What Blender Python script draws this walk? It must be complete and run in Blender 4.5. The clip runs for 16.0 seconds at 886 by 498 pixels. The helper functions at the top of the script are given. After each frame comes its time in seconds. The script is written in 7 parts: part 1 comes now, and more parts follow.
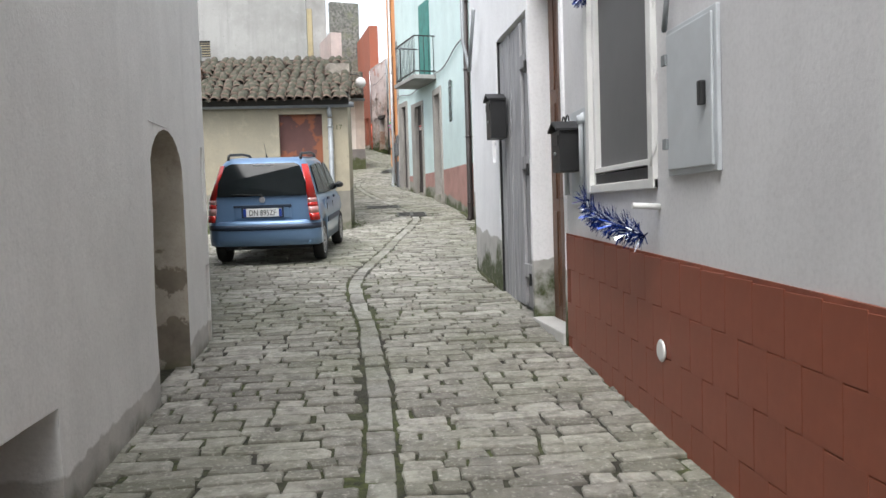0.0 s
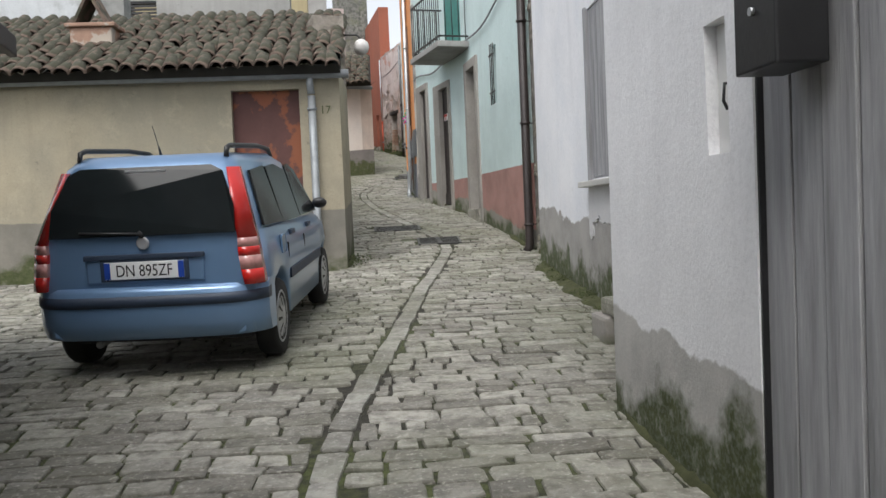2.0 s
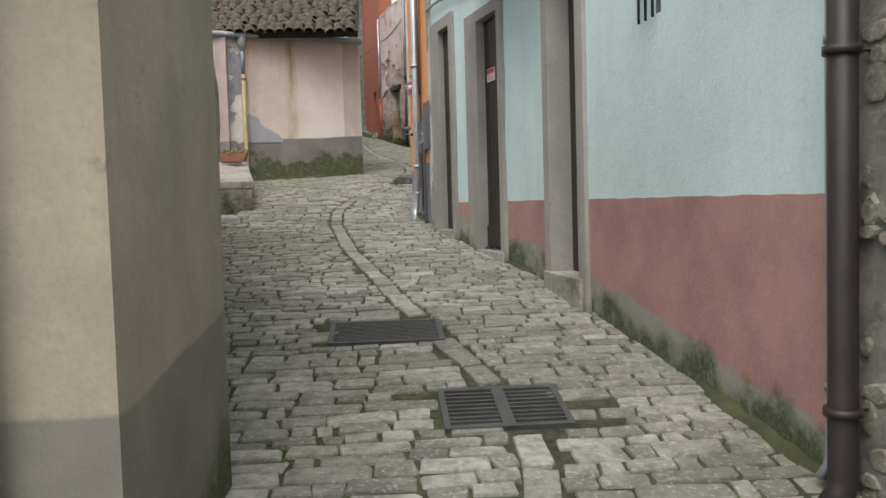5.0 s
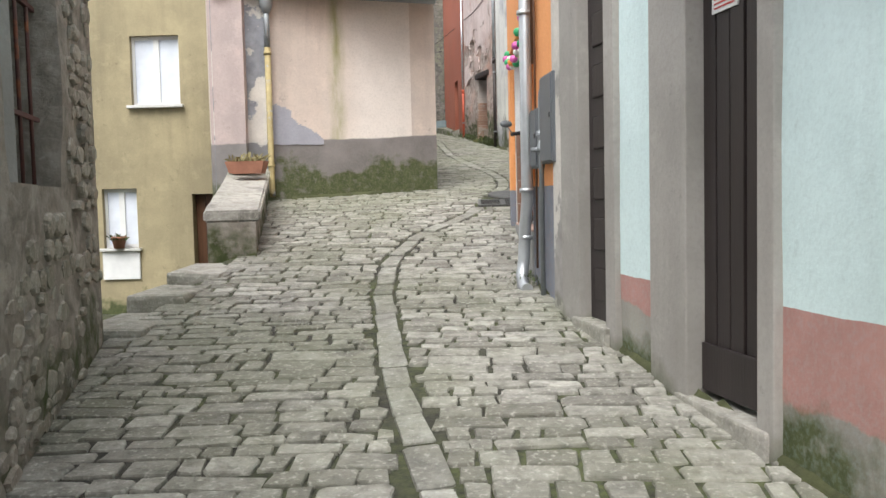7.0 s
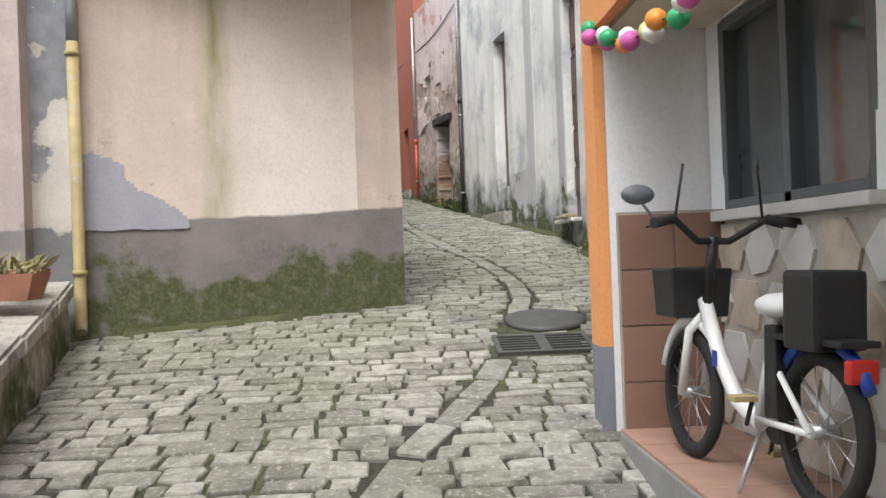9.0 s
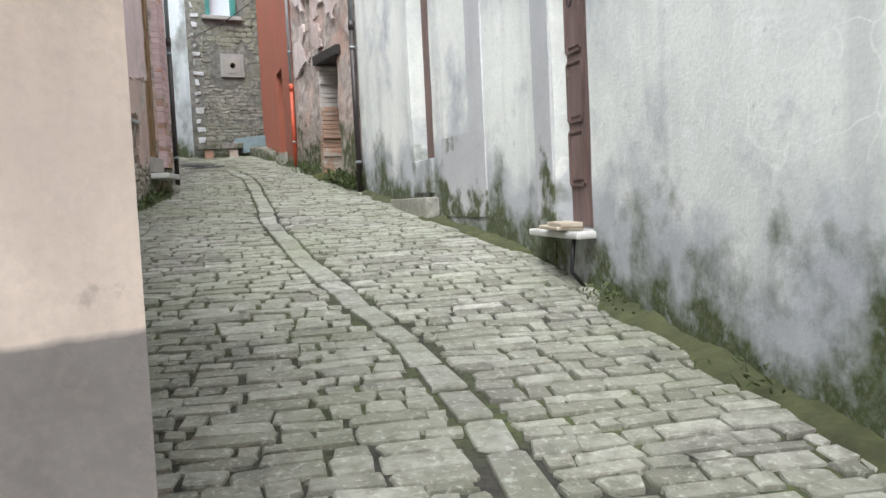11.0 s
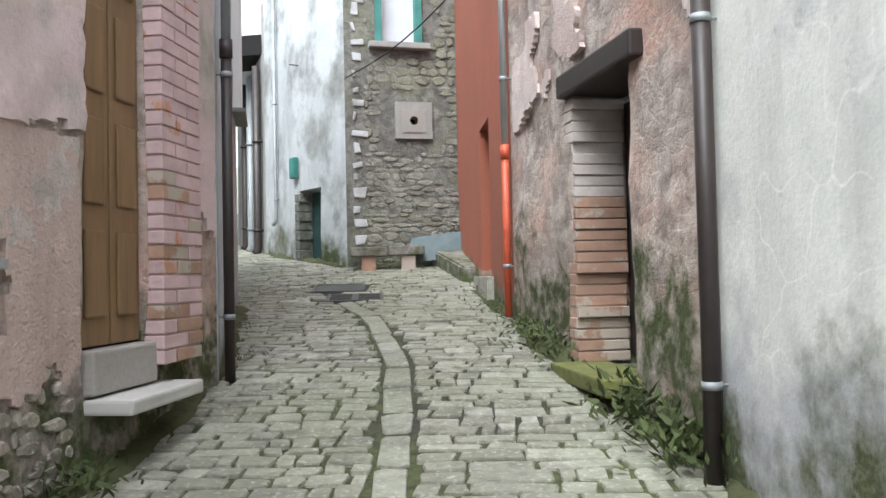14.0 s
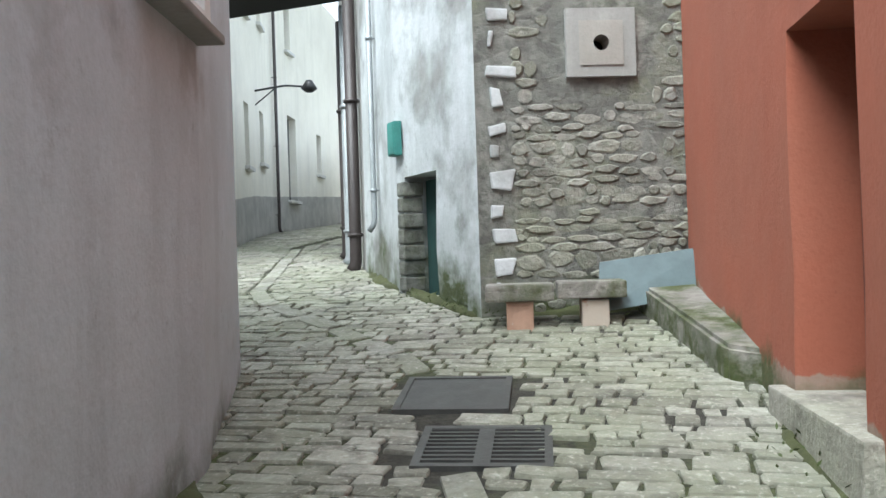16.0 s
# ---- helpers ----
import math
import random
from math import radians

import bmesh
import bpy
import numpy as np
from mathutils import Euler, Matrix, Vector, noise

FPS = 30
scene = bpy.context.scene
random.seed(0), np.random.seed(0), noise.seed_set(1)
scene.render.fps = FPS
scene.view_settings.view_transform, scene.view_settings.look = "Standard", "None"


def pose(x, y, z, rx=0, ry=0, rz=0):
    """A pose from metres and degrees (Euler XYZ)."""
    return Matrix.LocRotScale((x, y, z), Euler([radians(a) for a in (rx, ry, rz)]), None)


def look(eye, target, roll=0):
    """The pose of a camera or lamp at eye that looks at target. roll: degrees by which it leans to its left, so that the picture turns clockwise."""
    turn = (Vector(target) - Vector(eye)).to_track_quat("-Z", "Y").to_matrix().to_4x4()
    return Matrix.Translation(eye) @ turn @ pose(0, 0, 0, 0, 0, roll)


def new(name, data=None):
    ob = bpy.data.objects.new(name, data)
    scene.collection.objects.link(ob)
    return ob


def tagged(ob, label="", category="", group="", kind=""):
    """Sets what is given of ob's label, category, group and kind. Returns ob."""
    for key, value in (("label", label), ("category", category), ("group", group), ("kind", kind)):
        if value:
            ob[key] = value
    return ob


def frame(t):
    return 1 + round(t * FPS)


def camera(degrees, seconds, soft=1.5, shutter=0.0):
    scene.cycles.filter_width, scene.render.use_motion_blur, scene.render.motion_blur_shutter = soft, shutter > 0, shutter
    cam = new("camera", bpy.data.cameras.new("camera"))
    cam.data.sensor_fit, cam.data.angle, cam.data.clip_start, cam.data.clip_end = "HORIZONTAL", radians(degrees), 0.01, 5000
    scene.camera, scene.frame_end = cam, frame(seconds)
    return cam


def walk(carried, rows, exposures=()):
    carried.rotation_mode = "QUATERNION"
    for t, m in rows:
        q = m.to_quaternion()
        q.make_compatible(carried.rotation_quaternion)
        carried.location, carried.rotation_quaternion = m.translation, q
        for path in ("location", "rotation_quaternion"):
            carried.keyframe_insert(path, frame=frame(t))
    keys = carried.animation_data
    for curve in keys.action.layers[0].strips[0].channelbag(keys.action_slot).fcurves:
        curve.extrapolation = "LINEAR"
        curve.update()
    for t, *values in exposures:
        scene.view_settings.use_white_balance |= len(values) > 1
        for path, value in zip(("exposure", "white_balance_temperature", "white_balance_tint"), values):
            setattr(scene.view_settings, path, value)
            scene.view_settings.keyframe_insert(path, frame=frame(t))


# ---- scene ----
cam = camera(56.1, 16.0)
METRES, EYE, TILT, LEAN, TURN = 38.0, 1.38, 0.0, 0.0, -5.3
ROWS = [
    (0.0, 0.0, 0.0, 0.0, -0.08, -2.73, 1.77),
    (0.5, -0.0009, 0.0386, 0.0027, 0.45, -2.33, 1.64),
    (1.0, -0.0031, 0.077, 0.0052, 0.79, -2.44, 1.77),
    (1.5, -0.0064, 0.1114, 0.0069, 1.21, -2.14, 1.96),
    (2.0, -0.0099, 0.1471, 0.0077, 0.88, -2.43, 2.49),
    (2.5, -0.0116, 0.1816, 0.0097, 0.78, -5.21, 1.51),
    (3.0, -0.0128, 0.2156, 0.0128, 0.61, -3.89, 1.79),
    (3.5, -0.0159, 0.2498, 0.0151, 0.14, -3.18, 1.45),
    (4.0, -0.0184, 0.2844, 0.0181, 0.39, -3.36, 1.45),
    (4.5, -0.0184, 0.3189, 0.0212, 0.46, -3.24, 1.62),
    (7.0, -0.0321, 0.4675, 0.0342, 6.74, -3.35, 1.31),
    (7.5, -0.0389, 0.4982, 0.0374, 7.02, -2.69, 1.64),
    (8.0, -0.0436, 0.5288, 0.0406, 6.67, -0.14, 1.75),
    (8.5, -0.047, 0.5608, 0.0437, 4.75, 0.83, 2.18),
    (9.0, -0.0526, 0.5901, 0.0469, 2.42, 0.35, 2.1),
    (11.5, -0.0559, 0.7301, 0.0647, -5.46, -3.73, 2.88),
    (12.0, -0.0575, 0.7596, 0.0686, -2.05, -0.85, 3.84),
    (12.5, -0.0604, 0.789, 0.073, 1.96, -1.98, 2.73),
    (13.0, -0.0617, 0.8182, 0.0765, 9.39, 1.29, 1.23),
    (13.5, -0.0657, 0.8453, 0.0798, 9.24, 1.85, 1.26),
    (14.0, -0.0698, 0.8749, 0.0841, 9.49, 1.83, 1.24),
    (14.5, -0.0747, 0.9033, 0.0879, 10.35, 1.87, 1.23),
    (15.0, -0.0798, 0.9306, 0.0928, 14.39, 3.63, 1.67),
    (15.5, -0.0886, 0.9592, 0.0954, 17.65, 3.4, 2.33),
    (16.0, -0.0973, 0.9862, 0.0987, 20.32, -0.01, 1.84),
]
walk(cam, [(t, pose(0, 0, EYE, TILT, LEAN, TURN) @ pose(METRES * x, METRES * y, METRES * z, 90 + pitch, roll, yaw)) for t, x, y, z, yaw, pitch, roll in ROWS],
     exposures=[(0.0, 1.25, 6300, 10), (1.0, 0.75, 6350, 10), (1.5, 0.55, 6400, 10), (2.5, 0.8, 6350, 10), (4.0, 0.65, 6500, 10), (7.0, 1.3, 6350, 10), (7.5, 1.45, 6350, 10), (8.0, 1.1, 6300, 10), (9.0, 1.2, 6300, 10), (11.5, 1.5, 6000, 7), (12.0, 1.35, 6000, 7), (12.5, 1.42, 6000, 7), (14.0, 1.62, 6000, 7), (15.0, 1.66, 5950, 5), (16.0, 1.78, 5850, 2)])

# ---- world and light: an overcast day ----
world = bpy.data.worlds.new("overcast_sky")
scene.world = world
world.use_nodes = True
wn, wl = world.node_tree.nodes, world.node_tree.links
sky = wn.new("ShaderNodeTexSky")
sky.sky_type, sky.sun_disc, sky.sun_elevation, sky.sun_rotation = "NISHITA", False, radians(58), radians(200)
sky.air_density, sky.dust_density = 1.0, 3.0
grey = wn.new("ShaderNodeHueSaturation")
grey.inputs["Saturation"].default_value = 0.22
wl.new(sky.outputs[0], grey.inputs["Color"])
wl.new(grey.outputs[0], wn["Background"].inputs[0])
wn["Background"].inputs[1].default_value = 0.15
sun = new("sun", bpy.data.lights.new("sun", "SUN"))
sun.data.energy, sun.data.angle, sun.data.color = 1.2, radians(40), (1.0, 0.97, 0.92)
sun.matrix_world = look((0, 0, 30), (5.3, 14.6, 5.2))


# ---- materials ----
def nodes_of(name, rough=0.8, metal=0.0):
    m = bpy.data.materials.new(name)
    m.use_nodes = True
    n, l = m.node_tree.nodes, m.node_tree.links
    b = n["Principled BSDF"]
    b.inputs["Roughness"].default_value, b.inputs["Metallic"].default_value = rough, metal
    return m, n, l, b


def noise_fac(n, l, scale, lo, hi, detail=6.0, vec=None, stretch=None, rough=0.6):
    t = n.new("ShaderNodeTexNoise")
    t.inputs["Scale"].default_value, t.inputs["Detail"].default_value, t.inputs["Roughness"].default_value = scale, detail, rough
    if vec is None:
        vec = n.new("ShaderNodeNewGeometry").outputs["Position"]
    if stretch:
        mp = n.new("ShaderNodeMapping")
        mp.inputs["Scale"].default_value = stretch
        l.new(vec, mp.inputs[0])
        vec = mp.outputs[0]
    l.new(vec, t.inputs["Vector"])
    r = n.new("ShaderNodeMapRange")
    r.inputs[1].default_value, r.inputs[2].default_value = lo, hi
    l.new(t.outputs["Fac"], r.inputs[0])
    return r.outputs[0]


def mix(n, l, fac, a, b):
    x = n.new("ShaderNodeMix")
    x.data_type = "RGBA"
    for i, v in ((0, fac), (6, a), (7, b)):
        if hasattr(v, "links"):
            l.new(v, x.inputs[i])
        elif i == 0:
            x.inputs[0].default_value = v
        else:
            x.inputs[i].default_value = (*v, 1)
    return x.outputs[2]


def calc(n, l, op, a, b=0.0, clamp=False):
    x = n.new("ShaderNodeMath")
    x.operation, x.use_clamp = op, clamp
    for i, v in ((0, a), (1, b)):
        if hasattr(v, "links"):
            l.new(v, x.inputs[i])
        else:
            x.inputs[i].default_value = v
    return x.outputs[0]


def bump(n, l, b, height, strength=0.3, dist=0.01):
    x = n.new("ShaderNodeBump")
    x.inputs["Strength"].default_value, x.inputs["Distance"].default_value = strength, dist
    l.new(height, x.inputs["Height"])
    l.new(x.outputs[0], b.inputs["Normal"])


def height_attr(n):
    a = n.new("ShaderNodeAttribute")
    a.attribute_name = "above_ground"
    return a.outputs["Fac"]


MOSS, MOSS2 = (0.047, 0.06, 0.017), (0.075, 0.09, 0.032)


def plaster(name, top, stain, base=None, base_h=0.6, base_edge=0.12, moss=0.25, patch=None, patch_lo=0.6, streak=0.5, rough_bump=0.25, dado=None, dado_z=0.0, run=None, soft=0.0, blotch=0.5, veins=None, pale=None):
    """Old render: a coat with stains and rain streaks, a cement base with a ragged top edge, moss at the foot, bare patches."""
    m, n, l, b = nodes_of(name, 0.88)
    col = mix(n, l, noise_fac(n, l, 1.3, 0.42, 0.72, 8), top, stain)
    col = mix(n, l, calc(n, l, "MULTIPLY", noise_fac(n, l, 2.2, 0.5, 0.75, 6, stretch=(2.0, 2.0, 0.16)), streak), col, tuple(c * 0.62 for c in stain))
    col = mix(n, l, calc(n, l, "MULTIPLY", noise_fac(n, l, 0.55, 0.45, 0.62, 9, rough=0.68), blotch), col, tuple(c * 0.72 for c in stain))
    col = mix(n, l, calc(n, l, "MULTIPLY", noise_fac(n, l, 4.5, 0.54, 0.66, 10, rough=0.72), blotch * 0.7), col, tuple(min(0.9, c * 1.18) for c in top))
    col = mix(n, l, calc(n, l, "MULTIPLY", noise_fac(n, l, 8, 0.62, 0.7, 8, rough=0.7), blotch), col, tuple(c * 0.5 for c in stain))
    if pale:
        px = n.new("ShaderNodeSeparateXYZ")
        l.new(n.new("ShaderNodeNewGeometry").outputs["Position"], px.inputs[0])
        ramp = n.new("ShaderNodeMapRange")
        ramp.inputs[1].default_value, ramp.inputs[2].default_value = pale[0], pale[0] + 0.5
        l.new(calc(n, l, "ADD", px.outputs[0], calc(n, l, "MULTIPLY", noise_fac(n, l, 1.6, 0, 1, 6), 0.3)), ramp.inputs[0])
        inside = calc(n, l, "MULTIPLY", ramp.outputs[0], calc(n, l, "LESS_THAN", px.outputs[0], pale[1]))
        col = mix(n, l, calc(n, l, "MULTIPLY", inside, 0.8), col, mix(n, l, noise_fac(n, l, 2.4, 0.4, 0.7, 8), pale[2], tuple(c * 0.86 for c in pale[2])))
    if veins:
        vv = n.new("ShaderNodeTexVoronoi")
        vv.feature = "DISTANCE_TO_EDGE"
        vv.inputs["Scale"].default_value = 2.6
        wn2 = n.new("ShaderNodeTexNoise")
        wn2.inputs["Scale"].default_value = 2.2
        gp = n.new("ShaderNodeNewGeometry").outputs["Position"]
        l.new(gp, wn2.inputs["Vector"])
        ad = n.new("ShaderNodeVectorMath")
        ad.operation = "MULTIPLY_ADD"
        l.new(wn2.outputs["Color"], ad.inputs[0])
        ad.inputs[1].default_value = (0.9, 0.9, 0.9)
        l.new(gp, ad.inputs[2])
        l.new(ad.outputs[0], vv.inputs["Vector"])
        vf = calc(n, l, "SUBTRACT", 1.0, calc(n, l, "MULTIPLY", vv.outputs["Distance"], 42.0), True)
        col = mix(n, l, calc(n, l, "MULTIPLY", calc(n, l, "MULTIPLY", vf, noise_fac(n, l, 0.8, 0.48, 0.6, 4)), 0.75), col, veins)
    if dado:
        z = n.new("ShaderNodeSeparateXYZ")
        l.new(n.new("ShaderNodeNewGeometry").outputs["Position"], z.inputs[0])
        edge = calc(n, l, "LESS_THAN", z.outputs[2], calc(n, l, "ADD", calc(n, l, "MULTIPLY", noise_fac(n, l, 6, 0, 1), 0.02), dado_z))
        col = mix(n, l, edge, col, mix(n, l, noise_fac(n, l, 2.5, 0.4, 0.7), dado, tuple(c * 0.75 for c in dado)))
    if run:
        sx = n.new("ShaderNodeSeparateXYZ")
        l.new(n.new("ShaderNodeNewGeometry").outputs["Position"], sx.inputs[0])
        off = calc(n, l, "ABSOLUTE", calc(n, l, "SUBTRACT", calc(n, l, "ADD", sx.outputs[0], calc(n, l, "MULTIPLY", noise_fac(n, l, 1.8, 0, 1), 0.14)), run + 0.07))
        rf = calc(n, l, "SUBTRACT", 1.0, calc(n, l, "MULTIPLY", off, 9.0), True)
        col = mix(n, l, calc(n, l, "MULTIPLY", rf, noise_fac(n, l, 3, 0.25, 0.6, 7, stretch=(2, 2, 0.5))), col, (0.3, 0.285, 0.13))
    if patch:
        pf = noise_fac(n, l, 1.1, patch_lo, patch_lo + 0.012 + soft, 7)
        col = mix(n, l, pf, col, mix(n, l, noise_fac(n, l, 7, 0.35, 0.7), patch, tuple(c * 0.6 for c in patch)))
    h = height_attr(n)
    wob = noise_fac(n, l, 1.7, 0.0, 1.0, 6)
    if base:
        lim = calc(n, l, "ADD", calc(n, l, "MULTIPLY", wob, base_edge * 3), base_h - base_edge * 1.5)
        bf = calc(n, l, "MULTIPLY", calc(n, l, "SUBTRACT", lim, h), 60.0 if not soft else 3.5, True)
        bc = mix(n, l, noise_fac(n, l, 3.0, 0.35, 0.7, 8), base, tuple(c * 0.68 for c in base))
        col = mix(n, l, bf, col, bc)
    if moss:
        lim = calc(n, l, "MULTIPLY", noise_fac(n, l, 2.1, 0.28, 0.75, 8), moss * 2.2)
        mf = calc(n, l, "MULTIPLY", calc(n, l, "SUBTRACT", lim, h), 2.6 if soft else 6.0, True)
        mf = calc(n, l, "MULTIPLY", mf, noise_fac(n, l, 9, 0.2, 0.45))
        col = mix(n, l, mf, col, mix(n, l, noise_fac(n, l, 14, 0.35, 0.65), MOSS, MOSS2))
    col = mix(n, l, calc(n, l, "MULTIPLY", noise_fac(n, l, 45, 0.45, 0.8, 3), 0.25), col, tuple(c * 0.6 for c in stain))
    l.new(col, b.inputs["Base Color"])
    hh = calc(n, l, "ADD", noise_fac(n, l, 4, 0, 1, 8), calc(n, l, "MULTIPLY", noise_fac(n, l, 60, 0, 1, 4), 0.35))
    bump(n, l, b, hh, rough_bump, 0.03)
    return m


def rubble(name, stone, mortar, scale=5.0, moss=0.4, tint=None):
    """Rubble masonry: rounded stones of differing greys in mortar."""
    m, n, l, b = nodes_of(name, 0.93)
    pos = n.new("ShaderNodeNewGeometry").outputs["Position"]
    warp = n.new("ShaderNodeTexNoise")
    warp.inputs["Scale"].default_value = 3.0
    l.new(pos, warp.inputs["Vector"])
    add = n.new("ShaderNodeVectorMath")
    add.operation = "MULTIPLY_ADD"
    l.new(warp.outputs["Color"], add.inputs[0])
    add.inputs[1].default_value = (0.22, 0.22, 0.22)
    l.new(pos, add.inputs[2])
    mp = n.new("ShaderNodeMapping")
    mp.inputs["Scale"].default_value = (1, 1, 1.6)
    l.new(add.outputs[0], mp.inputs[0])
    v = n.new("ShaderNodeTexVoronoi")
    v.feature = "DISTANCE_TO_EDGE"
    c = n.new("ShaderNodeTexVoronoi")
    for t in (v, c):
        t.inputs["Scale"].default_value = scale
        l.new(mp.outputs[0], t.inputs["Vector"])
    bw = n.new("ShaderNodeRGBToBW")
    l.new(c.outputs["Color"], bw.inputs[0])
    joint = n.new("ShaderNodeMapRange")
    joint.inputs[1].default_value, joint.inputs[2].default_value = 0.02, 0.11
    l.new(v.outputs["Distance"], joint.inputs[0])
    col = mix(n, l, bw.outputs[0], stone, tuple(x * 0.5 for x in stone))
    if tint:
        col = mix(n, l, noise_fac(n, l, 1.6, 0.5, 0.62, 7), col, tint)
    col = mix(n, l, calc(n, l, "MULTIPLY", calc(n, l, "SUBTRACT", 1.0, joint.outputs[0]), noise_fac(n, l, 3.5, 0.45, 0.75)), col, mortar)
    col = mix(n, l, calc(n, l, "MULTIPLY", noise_fac(n, l, 26, 0.5, 0.7, 6), 0.6), col, tuple(x * 0.4 for x in stone))
    col = mix(n, l, calc(n, l, "MULTIPLY", noise_fac(n, l, 2.2, 0.36, 0.6, 10), 0.8), col, mix(n, l, noise_fac(n, l, 8, 0.4, 0.6), mortar, tuple(x * 0.45 for x in stone)))
    h = height_attr(n)
    lim = calc(n, l, "MULTIPLY", noise_fac(n, l, 2.1, 0.28, 0.75, 8), moss * 2.2)
    mf = calc(n, l, "MULTIPLY", calc(n, l, "MULTIPLY", calc(n, l, "SUBTRACT", lim, h), 4.0, True), noise_fac(n, l, 9, 0.3, 0.55))
    col = mix(n, l, mf, col, mix(n, l, noise_fac(n, l, 14, 0.35, 0.65), MOSS, MOSS2))
    l.new(col, b.inputs["Base Color"])
    hh = calc(n, l, "ADD", calc(n, l, "MULTIPLY", joint.outputs[0], 0.12), calc(n, l, "MULTIPLY", noise_fac(n, l, 20, 0, 1, 10, rough=0.7), 1.3))
    bump(n, l, b, hh, 0.7, 0.02)
    return m


def simple(name, col, rough=0.6, metal=0.0, var=0.25, scale=6.0, bumps=0.12, wear=None, wear_lo=0.58, coat=0.0, stretch=None, island=0.0):
    """Paint, metal, wood or clay with two scales of variation and optional worn patches."""
    m, n, l, b = nodes_of(name, rough, metal)
    dark = tuple(c * (1 - var * 1.6) for c in col)
    vec = n.new("ShaderNodeTexCoord").outputs["Object"]
    c = mix(n, l, noise_fac(n, l, scale, 0.35, 0.72, 7, vec, stretch), col, dark)
    c = mix(n, l, calc(n, l, "MULTIPLY", noise_fac(n, l, scale * 9, 0.4, 0.8, 4, vec, stretch), var), c, dark)
    if island:
        o = n.new("ShaderNodeObjectInfo").outputs["Random"]
        g = n.new("ShaderNodeNewGeometry").outputs["Random Per Island"]
        r = calc(n, l, "FRACT", calc(n, l, "ADD", o, g))
        c = mix(n, l, calc(n, l, "MULTIPLY", r, island), c, tuple(x * 0.45 for x in col))
    if wear:
        c = mix(n, l, noise_fac(n, l, scale * 0.6, wear_lo, wear_lo + 0.03, 8, vec), c, wear)
    l.new(c, b.inputs["Base Color"])
    b.inputs["Coat Weight"].default_value = coat
    if bumps:
        bump(n, l, b, noise_fac(n, l, scale * 5, 0, 1, 6, vec, stretch), bumps, 0.01)
    return m


def glassy(name, col, rough=0.06, spec=0.8):
    m, n, l, b = nodes_of(name, rough)
    l.new(mix(n, l, noise_fac(n, l, 3, 0.3, 0.8), col, tuple(c * 0.6 for c in col)), b.inputs["Base Color"])
    b.inputs["Specular IOR Level"].default_value = spec
    return m


def cobble_material(name, base, light, island=True):
    m, n, l, b = nodes_of(name, 0.72)
    o = n.new("ShaderNodeObjectInfo").outputs["Random"]
    g = n.new("ShaderNodeNewGeometry").outputs["Random Per Island"]
    r = calc(n, l, "FRACT", calc(n, l, "ADD", o, g))
    col = mix(n, l, r, base, light)
    col = mix(n, l, calc(n, l, "MULTIPLY", noise_fac(n, l, 14, 0.42, 0.68, 8), 0.7), col, tuple(c * 0.55 for c in base))
    col = mix(n, l, calc(n, l, "MULTIPLY", noise_fac(n, l, 0.9, 0.42, 0.66, 7), 0.55), col, (0.135, 0.145, 0.085))
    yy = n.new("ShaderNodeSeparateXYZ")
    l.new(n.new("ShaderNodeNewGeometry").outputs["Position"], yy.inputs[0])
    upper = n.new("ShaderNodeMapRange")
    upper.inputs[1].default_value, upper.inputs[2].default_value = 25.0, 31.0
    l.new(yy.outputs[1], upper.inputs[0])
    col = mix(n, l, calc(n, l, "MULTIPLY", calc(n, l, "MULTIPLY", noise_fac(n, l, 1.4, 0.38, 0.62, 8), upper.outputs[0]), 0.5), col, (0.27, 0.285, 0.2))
    col = mix(n, l, noise_fac(n, l, 3.0, 0.56, 0.66, 7), col, mix(n, l, 0.6, col, (0.1, 0.095, 0.08)))
    col = mix(n, l, calc(n, l, "MULTIPLY", noise_fac(n, l, 40, 0.55, 0.7, 4), 0.5), col, tuple(min(1, c * 1.35) for c in light))
    l.new(col, b.inputs["Base Color"])
    col = mix(n, l, calc(n, l, "MULTIPLY", noise_fac(n, l, 24, 0.56, 0.64, 9, rough=0.75), 0.75), col, tuple(c * 0.34 for c in base))
    col = mix(n, l, calc(n, l, "MULTIPLY", noise_fac(n, l, 17, 0.57, 0.68, 9, rough=0.7), 0.55), col, tuple(min(1, c * 1.45) for c in light))
    rr = n.new("ShaderNodeMapRange")
    rr.inputs[3].default_value, rr.inputs[4].default_value = 0.5, 0.9
    l.new(noise_fac(n, l, 9, 0.3, 0.7), rr.inputs[0])
    l.new(rr.outputs[0], b.inputs["Roughness"])
    bump(n, l, b, calc(n, l, "ADD", noise_fac(n, l, 9, 0, 1, 6), calc(n, l, "MULTIPLY", noise_fac(n, l, 45, 0, 1, 8), 0.8)), 0.7, 0.022)
    return m


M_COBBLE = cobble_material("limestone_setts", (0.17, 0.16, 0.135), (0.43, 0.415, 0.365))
M_RUBBLESTONE = cobble_material("rough_grey_wall_stones", (0.14, 0.138, 0.12), (0.3, 0.29, 0.26))
M_PINKSTONE = cobble_material("pinkish_wall_stones", (0.42, 0.33, 0.29), (0.66, 0.58, 0.52))
M_BROWNSTONE = cobble_material("brown_wall_stones", (0.26, 0.23, 0.19), (0.46, 0.42, 0.36))
M_KERB = cobble_material("drain_setts", (0.2, 0.19, 0.165), (0.4, 0.39, 0.35))
m, n, l, b = nodes_of("joint_earth", 0.95)
c = mix(n, l, noise_fac(n, l, 0.7, 0.42, 0.58, 7), (0.045, 0.041, 0.032), (0.075, 0.09, 0.03))
